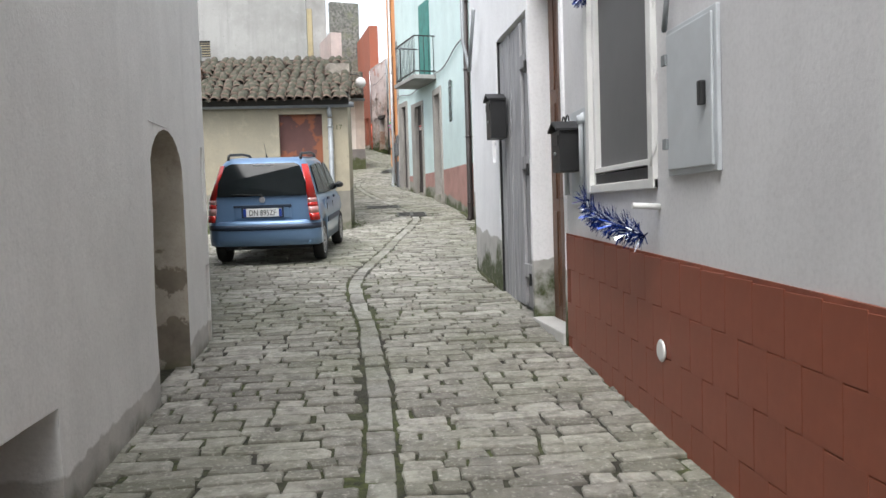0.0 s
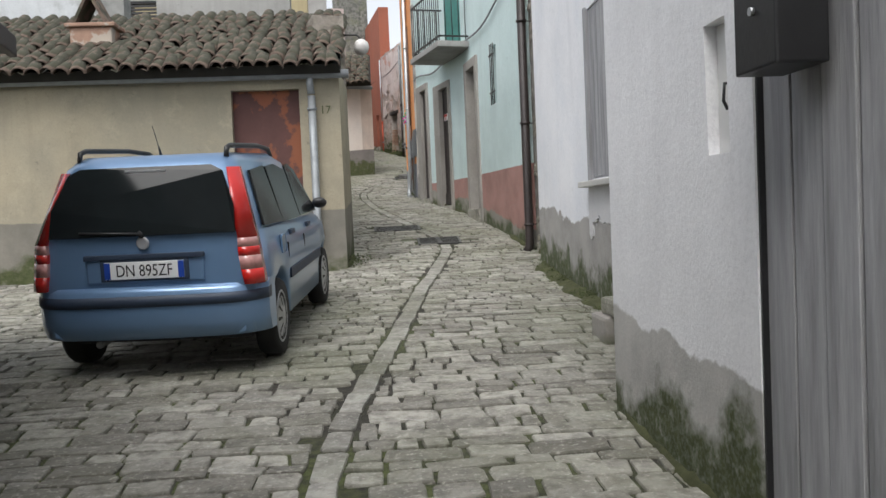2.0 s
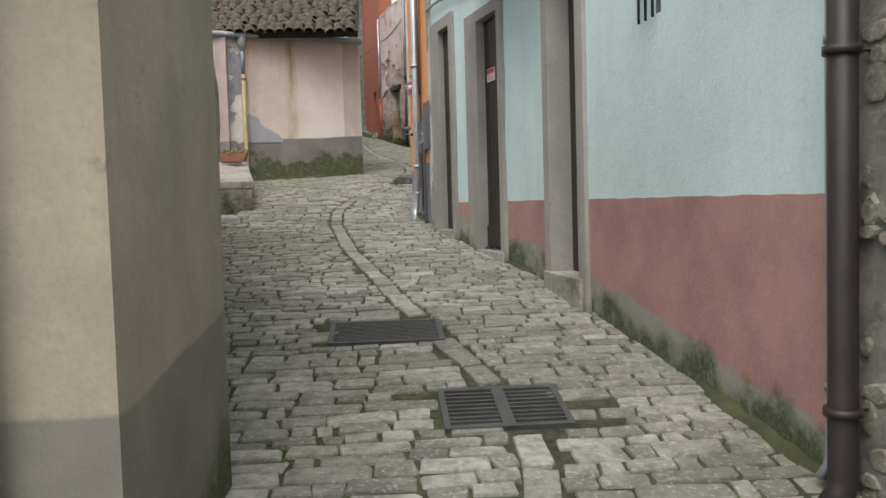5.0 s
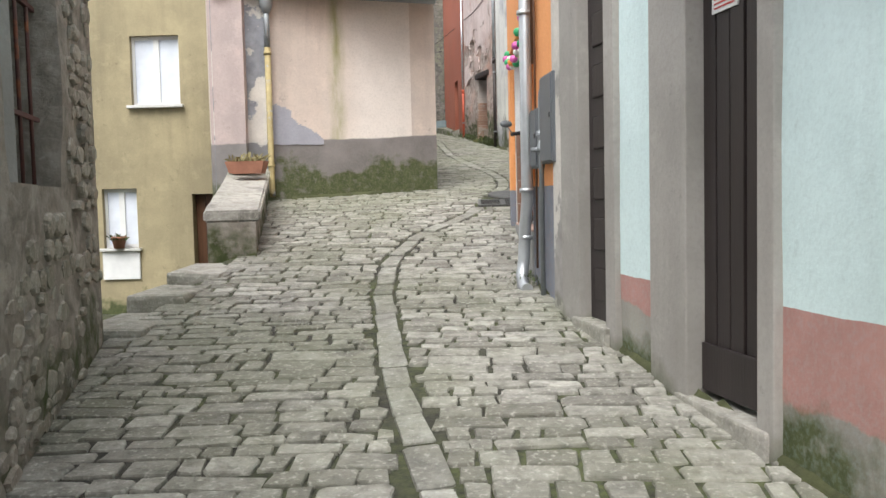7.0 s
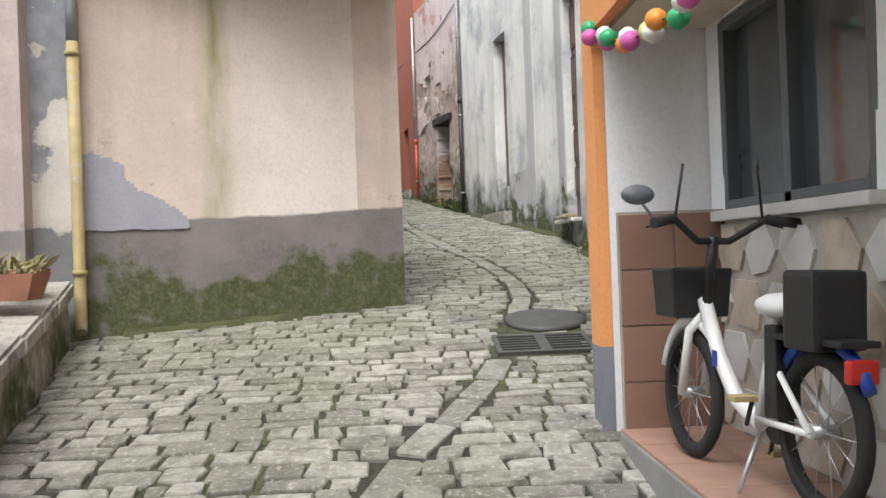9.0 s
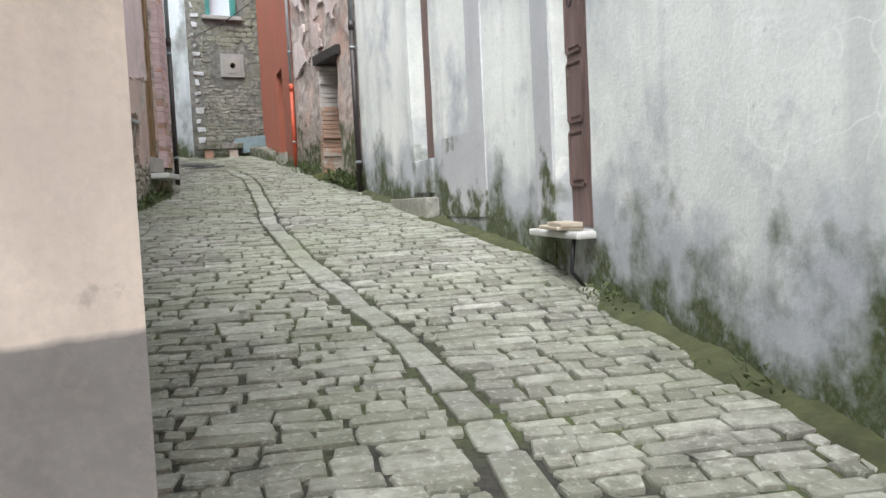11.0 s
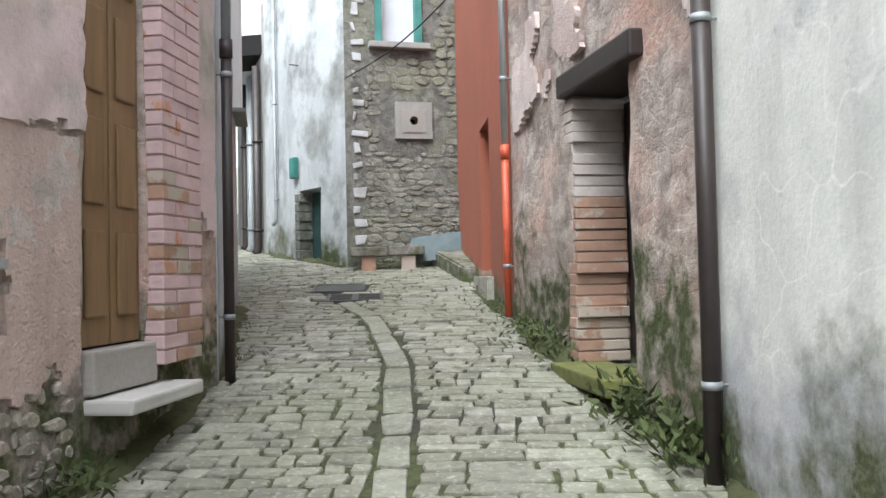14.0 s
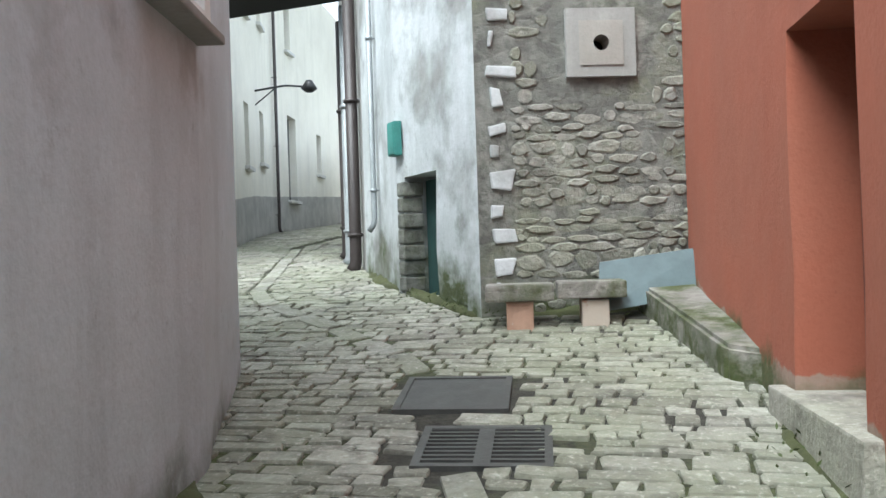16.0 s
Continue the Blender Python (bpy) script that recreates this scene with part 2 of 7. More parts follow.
c = mix(n, l, noise_fac(n, l, 20, 0.4, 0.7, 6), c, (0.018, 0.017, 0.013))
l.new(c, b.inputs["Base Color"])
bump(n, l, b, noise_fac(n, l, 30, 0, 1, 8), 0.6, 0.02)
M_MORTAR = m

GREYBASE = (0.27, 0.26, 0.245)
M_WHITE1 = plaster("white_render", (0.68, 0.675, 0.68), (0.6, 0.595, 0.6), moss=0.08, streak=0.12, rough_bump=0.1, blotch=0.12)
M_WHITE2 = plaster("white_limewash", (0.88, 0.88, 0.89), (0.8, 0.8, 0.81), base=(0.5, 0.49, 0.46), base_h=0.55, base_edge=0.12, moss=0.3, streak=0.15, blotch=0.15)
M_WHITE3 = plaster("white_limewash_peeling", (0.86, 0.86, 0.88), (0.76, 0.78, 0.82), base=(0.4, 0.385, 0.36), base_h=0.72, base_edge=0.16, moss=0.32, streak=0.2, blotch=0.2)
M_LEFT = plaster("pale_grey_render", (0.76, 0.75, 0.725), (0.68, 0.67, 0.645), moss=0.1, streak=0.25, base=(0.55, 0.53, 0.49), base_h=0.18, base_edge=0.1, blotch=0.2)
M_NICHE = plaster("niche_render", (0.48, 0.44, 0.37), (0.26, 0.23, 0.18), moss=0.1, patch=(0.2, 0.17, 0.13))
M_MINT = plaster("mint_render", (0.64, 0.77, 0.76), (0.57, 0.7, 0.69), base=(0.33, 0.31, 0.27), base_h=0.26, base_edge=0.14, moss=0.22, streak=0.2, dado=(0.43, 0.235, 0.205), dado_z=2.27, blotch=0.3)
M_STRIP = rubble("grey_stone_strip", (0.3, 0.28, 0.25), (0.35, 0.33, 0.3), 6.0, 0.3)
M_JAMB = plaster("cement_surround", (0.36, 0.34, 0.31), (0.3, 0.28, 0.255), moss=0.1, streak=0.3)
M_ORANGE = plaster("orange_render", (0.8, 0.35, 0.13), (0.74, 0.31, 0.12), moss=0, streak=0.15, dado=(0.21, 0.23, 0.27), dado_z=2.75, blotch=0.12)
M_PEELWHITE = plaster("peeling_white_edge", (0.62, 0.58, 0.52), (0.42, 0.4, 0.37), moss=0.1, patch=(0.34, 0.32, 0.3), patch_lo=0.52)
M_PORCH = plaster("porch_white", (0.9, 0.9, 0.9), (0.86, 0.86, 0.86), moss=0, streak=0.1, blotch=0.1)
M_PORCHTOP = plaster("porch_stucco", (0.74, 0.66, 0.54), (0.64, 0.56, 0.45), moss=0, streak=0.3, blotch=0.3)
M_PALE = plaster("pale_greenish_limewash", (0.8, 0.81, 0.76), (0.64, 0.66, 0.63), base=(0.5, 0.51, 0.53), base_h=0.7, base_edge=0.5, moss=0.48, patch=(0.56, 0.58, 0.6), patch_lo=0.53, streak=0.5, soft=0.12, veins=(0.86, 0.86, 0.82))
M_RUIN = rubble("ruined_rubble", (0.5, 0.41, 0.36), (0.58, 0.52, 0.47), 9.5, 0.6, tint=(0.55, 0.36, 0.29))
M_RED = plaster("terracotta_red_render", (0.31, 0.105, 0.064), (0.35, 0.1, 0.056), base=(0.33, 0.24, 0.19), base_h=0.16, base_edge=0.18, moss=0.2, streak=0.25, blotch=0.3)
M_STONE = rubble("grey_rubble_wall", (0.19, 0.19, 0.17), (0.27, 0.268, 0.24), 6.5, 0.3, tint=(0.17, 0.18, 0.12))
M_WHITEST = plaster("flaking_white_limewash", (0.55, 0.57, 0.58), (0.4, 0.42, 0.42), moss=0.4, patch=(0.3, 0.3, 0.285), soft=0.1, patch_lo=0.5, streak=0.4)
M_CREAM = plaster("cream_render", (0.86, 0.83, 0.74), (0.8, 0.77, 0.68), base=(0.46, 0.45, 0.43), base_h=0.7, base_edge=0.02, moss=0.05, streak=0.3, blotch=0.25)
M_GARAGE = plaster("grey_garage_render", (0.27, 0.255, 0.23), (0.21, 0.2, 0.185), moss=0.1, streak=0.3)
M_YELLOWW = plaster("pale_yellow_render", (0.4, 0.35, 0.25), (0.31, 0.285, 0.22), base=(0.24, 0.225, 0.19), base_h=0.72, base_edge=0.03, moss=0.25, streak=0.3)
M_STONEL = rubble("brown_rubble_side", (0.36, 0.32, 0.27), (0.43, 0.39, 0.34), 7.5, 0.3)
M_YELLOW = plaster("ochre_render", (0.38, 0.32, 0.19), (0.27, 0.23, 0.14), moss=0.3, streak=0.45, patch=(0.4, 0.37, 0.3), patch_lo=0.68)
M_PINKW = plaster("pale_pink_render", (0.64, 0.54, 0.46), (0.54, 0.46, 0.4), base=(0.22, 0.202, 0.19), base_h=0.7, base_edge=0.03, moss=0.42, streak=0.45, run=-1.07, pale=(-1.1, -0.2, (0.76, 0.7, 0.64)))
M_PEELGREY = plaster("white_and_slate_peeling", (0.66, 0.62, 0.56), (0.48, 0.46, 0.43), base=(0.25, 0.25, 0.26), base_h=0.75, base_edge=0.2, moss=0.2, patch=(0.3, 0.31, 0.34), patch_lo=0.48, streak=0.5)
M_PINKSIDE = plaster("pinkish_grey_side", (0.52, 0.42, 0.39), (0.44, 0.37, 0.345), base=(0.25, 0.235, 0.225), base_h=0.72, base_edge=0.04, moss=0.35, streak=0.4)
M_OLDPINK = plaster("crumbling_pink_render", (0.66, 0.52, 0.52), (0.54, 0.45, 0.42), moss=0.1, patch=(0.5, 0.46, 0.4), patch_lo=0.56, soft=0.08, streak=0.4, rough_bump=0.5, blotch=0.7)
M_SLATE = plaster("slate_undercoat", (0.36, 0.36, 0.4), (0.3, 0.3, 0.33), moss=0, streak=0.2, blotch=0.5)
M_REPAIR = plaster("grey_cement_repair", (0.54, 0.54, 0.54), (0.46, 0.46, 0.47), moss=0.48, streak=0.35, blotch=0.4, rough_bump=0.15)
M_RUINCOAT = plaster("old_white_and_red_plaster", (0.66, 0.58, 0.55), (0.56, 0.44, 0.4), moss=0, patch=(0.52, 0.25, 0.19), patch_lo=0.6, soft=0.04, rough_bump=0.8, blotch=0.8)
M_ROUGHRED = plaster("rough_reddish_render", (0.56, 0.43, 0.38), (0.46, 0.35, 0.31), moss=0.25, patch=(0.6, 0.53, 0.48), patch_lo=0.55, rough_bump=1.0, blotch=0.9)
M_GREYL = plaster("grey_render", (0.55, 0.6, 0.65), (0.48, 0.52, 0.56), moss=0.22, streak=0.35, patch=(0.42, 0.42, 0.44), patch_lo=0.6, rough_bump=0.25, soft=0.1, blotch=0.45)
M_BRICKPINK = simple("pink_washed_brick", (0.68, 0.5, 0.5), 0.9, var=0.2, scale=5, bumps=0.5, wear=(0.5, 0.27, 0.18), wear_lo=0.6, island=0.3)
M_BRICKJOINT = simple("pink_lime_mortar", (0.48, 0.36, 0.34), 0.95, bumps=0.3)
M_BRICKPALE = simple("limewashed_brick", (0.6, 0.54, 0.5), 0.9, var=0.2, scale=6, bumps=0.4, island=0.2)
M_BRICKORG = simple("orange_brick", (0.46, 0.29, 0.21), 0.9, var=0.25, scale=6, bumps=0.4, wear=(0.42, 0.36, 0.3), wear_lo=0.5, island=0.4)
M_CONCRETE = plaster("old_concrete", (0.34, 0.335, 0.32), (0.27, 0.265, 0.25), moss=0, streak=0.5)
M_CAPSTONE = cobble_material("cap_stone", (0.36, 0.34, 0.3), (0.45, 0.43, 0.38))
M_MARBLE = simple("worn_white_marble", (0.62, 0.61, 0.58), 0.45, var=0.12, scale=4, bumps=0.15)
M_MAROON = simple("maroon_tile_dado", (0.29, 0.082, 0.045), 0.42, var=0.2, scale=3, bumps=0.1, island=0.07)
M_MAROONJ = simple("maroon_joint", (0.27, 0.078, 0.043), 0.8)
M_GREYWOOD = simple("weathered_grey_planks", (0.42, 0.42, 0.43), 0.85, var=0.3, scale=3, bumps=0.35, stretch=(6, 6, 0.5), island=0.25)
M_BROWNWOOD = simple("brown_varnished_wood", (0.13, 0.06, 0.03), 0.45, var=0.25, scale=3, stretch=(6, 6, 0.5))
M_DARKWOOD = simple("dark_brown_door", (0.028, 0.02, 0.019), 0.5, var=0.2, scale=3, stretch=(6, 6, 0.5))
M_OLDDOOR = simple("faded_mauve_brown_paint", (0.2, 0.13, 0.115), 0.75, var=0.3, scale=4, stretch=(4, 4, 0.7), wear=(0.3, 0.26, 0.23), wear_lo=0.62)
M_RUSTDOOR = simple("rusty_brown_door_paint", (0.12, 0.05, 0.042), 0.7, var=0.2, scale=3, wear=(0.24, 0.08, 0.035), wear_lo=0.53)
M_TANDOOR = simple("tan_varnished_wood", (0.26, 0.16, 0.075), 0.55, var=0.25, scale=3, stretch=(5, 5, 0.6))
M_GREENDOOR = simple("dark_green_door", (0.03, 0.075, 0.07), 0.6)
M_BLACK = simple("black_painted_metal", (0.02, 0.02, 0.021), 0.45, var=0.2)
# near-black colour standing for unlit depth in holes and gaps; also the passage beam
M_DARK = simple("unlit_depth_and_beam_black", (0.012, 0.011, 0.01), 0.95)
M_PIPEDARK = simple("dark_brown_downpipe", (0.04, 0.03, 0.028), 0.5)
M_GALV = simple("galvanised_steel", (0.52, 0.54, 0.55), 0.42, 0.7, var=0.15, scale=5)
M_GALVDULL = simple("dull_zinc", (0.33, 0.35, 0.36), 0.6, 0.4, var=0.2)
M_PIPEYEL = simple("ochre_painted_pipe", (0.42, 0.34, 0.16), 0.7, var=0.25, wear=(0.3, 0.3, 0.28), wear_lo=0.6)
M_PIPERED = simple("red_lead_pipe", (0.62, 0.11, 0.05), 0.5)
M_GREYPAINT = simple("grey_painted_steel", (0.12, 0.13, 0.14), 0.5, var=0.1, bumps=0.03)
M_PALEMETAL = simple("pale_grey_meter_door", (0.52, 0.55, 0.57), 0.45, var=0.08, bumps=0.02)
M_WHITEPAINT = simple("white_paint", (0.74, 0.74, 0.72), 0.5, var=0.08, bumps=0.04)
M_GLASS = glassy("dark_window_glass", (0.08, 0.09, 0.095), 0.08)
M_MESH = simple("grey_insect_screen", (0.13, 0.13, 0.13), 0.6, var=0.1, scale=2)
M_CURTAIN = simple("white_curtain_pane", (0.7, 0.74, 0.8), 0.4, var=0.12, scale=3, bumps=0.05)
M_TILEBROWN = simple("brown_glazed_tile", (0.3, 0.175, 0.125), 0.4, var=0.15, scale=4, bumps=0.04, island=0.2)
M_GROUT = simple("pale_grout", (0.5, 0.46, 0.4), 0.85)
M_TILEFLOOR = simple("terracotta_floor_tile", (0.4, 0.25, 0.19), 0.5, var=0.15)
M_COPPO = simple("mossy_clay_roof_tile", (0.21, 0.155, 0.12), 0.95, var=0.45, scale=7, bumps=0.5, wear=(0.05, 0.05, 0.032), wear_lo=0.5, island=0.95)
M_COPPO2 = simple("dark_clay_underlay", (0.03, 0.027, 0.022), 0.95)
M_IRON = simple("cast_iron_grate", (0.1, 0.1, 0.095), 0.6, 0.3, var=0.2, scale=12, bumps=0.2)
M_TERRACOTTA = simple("terracotta_pot_clay", (0.36, 0.16, 0.1), 0.8, var=0.25)
M_DRYPLANT = simple("dry_grassy_leaves", (0.3, 0.26, 0.12), 0.9, island=0.5)
M_LEAF = simple("weed_leaves", (0.075, 0.1, 0.028), 0.8, island=0.5)
M_BLUE = simple("metallic_pale_blue_car_paint", (0.16, 0.27, 0.44), 0.32, 0.35, var=0.05, scale=2, bumps=0, coat=0.6)
M_TRIM = simple("dark_blue_grey_trim", (0.025, 0.04, 0.07), 0.55, var=0.1)
M_CARGLASS = glassy("tinted_car_glass", (0.012, 0.015, 0.016), 0.1, 0.2)
M_REDLAMP = simple("red_lamp_lens", (0.55, 0.02, 0.015), 0.2, var=0.08, bumps=0, coat=0.5)
M_CLEARLAMP = simple("pinkish_clear_lens", (0.6, 0.3, 0.28), 0.2, var=0.2, scale=25, bumps=0, coat=0.5)
M_RUBBER = simple("tyre_rubber", (0.02, 0.02, 0.02), 0.85)
M_HUB = simple("silver_hub_cap", (0.5, 0.51, 0.53), 0.35, 0.6, var=0.08)
M_PLATE = simple("plate_white", (0.75, 0.76, 0.76), 0.4, var=0.03, bumps=0)
M_PLATEBLUE = simple("plate_blue", (0.02, 0.07, 0.4), 0.4, bumps=0)
M_INK = simple("black_ink", (0.015, 0.015, 0.018), 0.5, bumps=0)
M_TINSELB = simple("blue_tinsel", (0.02, 0.06, 0.35), 0.25, 0.7, island=0.5, bumps=0)
M_TINSELS = simple("silver_tinsel", (0.7, 0.75, 0.85), 0.25, 0.8, bumps=0)
M_LAMPGLOBE = simple("opal_lamp_globe", (0.75, 0.72, 0.7), 0.3, bumps=0)
M_CARD = simple("weathered_cardboard", (0.55, 0.47, 0.37), 0.9)
M_TEAL = simple("teal_paint", (0.06, 0.25, 0.22), 0.6)
M_SHEET = simple("blue_grey_sheet_metal", (0.12, 0.165, 0.175), 0.6, var=0.2)
M_SIGNRED = simple("sign_red", (0.6, 0.06, 0.05), 0.5, bumps=0)


# ---- building helpers ----
G_Y = (-40, -10, 0, 5.6, 9.8, 14.15, 15.45, 16.3, 17.5, 23.9, 26.6, 27.7, 32.4, 35.2, 36.4, 37.6, 39.2, 40.4, 41.6, 43.3, 50, 70)
G_Z = (-1.5, -0.65, 0, 0.36, 0.643, 0.924, 1.06, 1.143, 1.32, 2.09, 2.52, 2.73, 3.35, 3.68, 3.82, 4.02, 4.25, 4.35, 4.5, 4.75, 5.4, 6.6)


def lane(y):
    return float(np.interp(y, G_Y, G_Z))


def smooth(a, b, v):
    t = min(1, max(0, (v - a) / (b - a)))
    return t * t * (3 - 2 * t)


def ground_z(x, y):
    """The lane's slope, with the sunken yard beside the parapet."""
    yard = smooth(-1.62, -1.9, x) * smooth(22.2, 22.6, y) * smooth(31, 30.5, y)
    return lane(y) * (1 - yard) + yard * 1.15


def quad_box(bm, x0, x1, y0, y1, z0, z1, bevel=0.0):
    vs = [bm.verts.new((x, y, z)) for z in (z0, z1) for x, y in ((x0, y0), (x1, y0), (x1, y1), (x0, y1))]
    fs = [bm.faces.new([vs[i] for i in f]) for f in ((3, 2, 1, 0), (4, 5, 6, 7), (0, 1, 5, 4), (1, 2, 6, 5), (2, 3, 7, 6), (3, 0, 4, 7))]
    if bevel:
        es = list({e for f in fs for e in f.edges})
        bmesh.ops.bevel(bm, geom=es, offset=bevel, segments=2, affect="EDGES", profile=0.6)
    return vs


def solid(*boxes, bevel=0.0):
    bm = bmesh.new()
    for bx in boxes:
        quad_box(bm, *bx, bevel=bevel)
    return bm


def rod(bm, a, b, r, seg=8, r2=None, caps=True):
    a, b = Vector(a), Vector(b)
    q = (b - a).to_track_quat("Z", "Y")
    rings = []
    for p, rr in ((a, r), (b, r if r2 is None else r2)):
        rings.append([bm.verts.new(p + q @ Vector((rr * math.cos(k * math.tau / seg), rr * math.sin(k * math.tau / seg), 0))) for k in range(seg)])
    for k in range(seg):
        bm.faces.new((rings[0][k], rings[0][(k + 1) % seg], rings[1][(k + 1) % seg], rings[1][k])).smooth = True
    if caps:
        bm.faces.new(rings[0][::-1]), bm.faces.new(rings[1])


def pipe_run(bm, pts, r, seg=10):
    """A tube along a line of points, with mitred joints."""
    pts = [Vector(p) for p in pts]
    rings = []
    for i, p in enumerate(pts):
        d = ((pts[min(i + 1, len(pts) - 1)] - p).normalized() + (p - pts[max(i - 1, 0)]).normalized()).normalized()
        q = d.to_track_quat("Z", "Y")
        if rings:
            side = (last @ Vector((1, 0, 0)))
            q = Matrix((side.cross(d).cross(d).normalized() * -1, d.cross(side).normalized(), d)).transposed().to_quaternion()
        last = q
        rings.append([bm.verts.new(p + q @ Vector((r * math.cos(k * math.tau / seg), r * math.sin(k * math.tau / seg), 0))) for k in range(seg)])
    for ra, rb in zip(rings, rings[1:]):
        for k in range(seg):
            bm.faces.new((ra[k], ra[(k + 1) % seg], rb[(k + 1) % seg], rb[k])).smooth = True
    bm.faces.new(rings[0][::-1]), bm.faces.new(rings[-1])


def lathe(bm, prof, seg=14, axis="Z", at=(0, 0, 0), hollow=False):
    rings = []
    for r, h in prof:
        ring = []
        for k in range(seg):
            a, b = r * math.cos(k * math.tau / seg), r * math.sin(k * math.tau / seg)
            v = {"Z": (a, b, h), "Y": (a, h, b), "X": (h, a, b)}[axis]
            ring.append(bm.verts.new(Vector(v) + Vector(at)))
        rings.append(ring)
    for ra, rb in zip(rings, rings[1:]):
        for k in range(seg):
            bm.faces.new((ra[k], ra[(k + 1) % seg], rb[(k + 1) % seg], rb[k])).smooth = True
    if hollow:
        for k in range(seg):
            bm.faces.new((rings[-1][k], rings[-1][(k + 1) % seg], rings[0][(k + 1) % seg], rings[0][k]))
    else:
        bm.faces.new(rings[0][::-1]), bm.faces.new(rings[-1])
    bmesh.ops.recalc_face_normals(bm, faces=bm.faces)


def finish(name, bm, material):
    me = bpy.data.meshes.new(name)
    bmesh.ops.recalc_face_normals(bm, faces=bm.faces)
    bm.to_mesh(me)
    bm.free()
    me.materials.append(material)
    return me


def grade(ob):
    """Stores each vertex's height above the lane, by which damp, cement and moss are laid on the foot of a wall."""
    if "above_ground" in ob.data.attributes:
        return ob
    a = ob.data.attributes.new("above_ground", "FLOAT", "POINT")
    m = ob.parent.matrix_basis @ ob.matrix_basis if ob.parent else ob.matrix_basis
    world_co = [m @ v.co for v in ob.data.vertices]
    a.data.foreach_set("value", [p.z - (1.15 if "ochre" in ob.name else lane(p.y)) for p in world_co])
    return ob


def part(name, bm, material, parent, label=""):
    ob = new(name, finish(name, bm, material))
    ob.parent = parent
    return grade(tagged(ob, label))


def thing(name, at, label, category, group="", kind=""):
    ob = new(name)
    ob.matrix_basis = at
    ob.empty_display_size = 0.1
    return tagged(ob, label, category, group, kind)


def lone(name, bm, material, label, category, at=None, group="", kind=""):
    ob = new(name, finish(name, bm, material))
    if at is not None:
        ob.matrix_basis = at
    return grade(tagged(ob, label, category, group, kind))


class Face:
    """One street front: s metres along it, d metres out towards the lane, z up."""

    def __init__(self, p, q, side):
        self.p, u = Vector((*p, 0)), Vector((q[0] - p[0], q[1] - p[1], 0))
        self.length = u.length
        self.u = u.normalized()
        self.n = Vector((-self.u.y, self.u.x, 0)) * side

    def at(self, s, d=0.0, z=0.0):
        return self.p + self.u * s + self.n * d + Vector((0, 0, z))

    def s_of(self, y):
        return (y - self.p.y) / self.u.y

    def foot(self, s):
        p = self.at(s)
        return lane(p.y)

    def place(self, s, d, z):
        """A pose on the front, as one who faces it sees it: x to the right, y into the wall, z up."""
        inn = -self.n
        x = inn.cross(Vector((0, 0, 1)))
        m = Matrix((x, inn, (0, 0, 1))).transposed().to_4x4()
        m.translation = self.at(s, d, z)
        return m

    def wall(self, name, material, top, label, holes=(), thick=0.4, rough=0.012, bottom=None, step=0.3, kind="structure"):
        """The wall itself, slightly uneven, with its openings cut through."""
        lo = min(self.foot(0), self.foot(self.length)) - 0.5 if bottom is None else bottom
        ss, zs = {0.0, self.length}, {lo, top}
        for a, b, c, d in holes:
            ss |= {a, b}
            zs |= {c, d}

        def fill(v):
            v = sorted(v)
            out = []
            for a, b in zip(v, v[1:]):
                k = max(1, math.ceil((b - a) / step))
                out += [a + (b - a) * i / k for i in range(k)]
            return out + [v[-1]]
        ss, zs = fill(ss), fill(zs)
        bm = bmesh.new()
        grid = {}

        def vert(i, j, back):
            key = (i, j, back)
            if key not in grid:
                p = self.at(ss[i], -thick if back else 0, zs[j])
                if not back and 0 < i < len(ss) - 1:
                    p += self.n * (noise.noise(p * 1.3) * rough + noise.noise(p * 5.0) * rough * 0.5)
                grid[key] = bm.verts.new(p)
            return grid[key]

        def full(i, j):
            if not (0 <= i < len(ss) - 1 and 0 <= j < len(zs) - 1):
                return False
            s, z = (ss[i] + ss[i + 1]) / 2, (zs[j] + zs[j + 1]) / 2
            return not any(a < s < b and c < z < d for a, b, c, d in holes)
        for i in range(len(ss) - 1):
            for j in range(len(zs) - 1):
                if not full(i, j):
                    continue
                for back in (0, 1):
                    bm.faces.new([vert(*c, back) for c in ((i, j), (i + 1, j), (i + 1, j + 1), (i, j + 1))]).smooth = True
                for di, dj, a, b in ((-1, 0, (i, j), (i, j + 1)), (1, 0, (i + 1, j), (i + 1, j + 1)), (0, -1, (i, j), (i + 1, j)), (0, 1, (i, j + 1), (i + 1, j + 1))):
                    if not full(i + di, j + dj):
                        bm.faces.new((vert(*a, 0), vert(*b, 0), vert(*b, 1), vert(*a, 1)))
        bmesh.ops.recalc_face_normals(bm, faces=bm.faces)
        sharp = [e for e in bm.edges if len(e.link_faces) == 2 and e.calc_face_angle() > 0.7]
        for e in sharp:
            e.smooth = False
        ob = lone(name, bm, material, label, "wall", kind=kind)
        self.ob = grade(ob)
        return self


def plain_wall(name, p, q, top, material, label, side=1, thick=0.3, bottom=None, holes=()):
    f = Face(p, q, side)
    return f.wall(name, material, top, label, holes, thick, 0.008, bottom, 0.5)


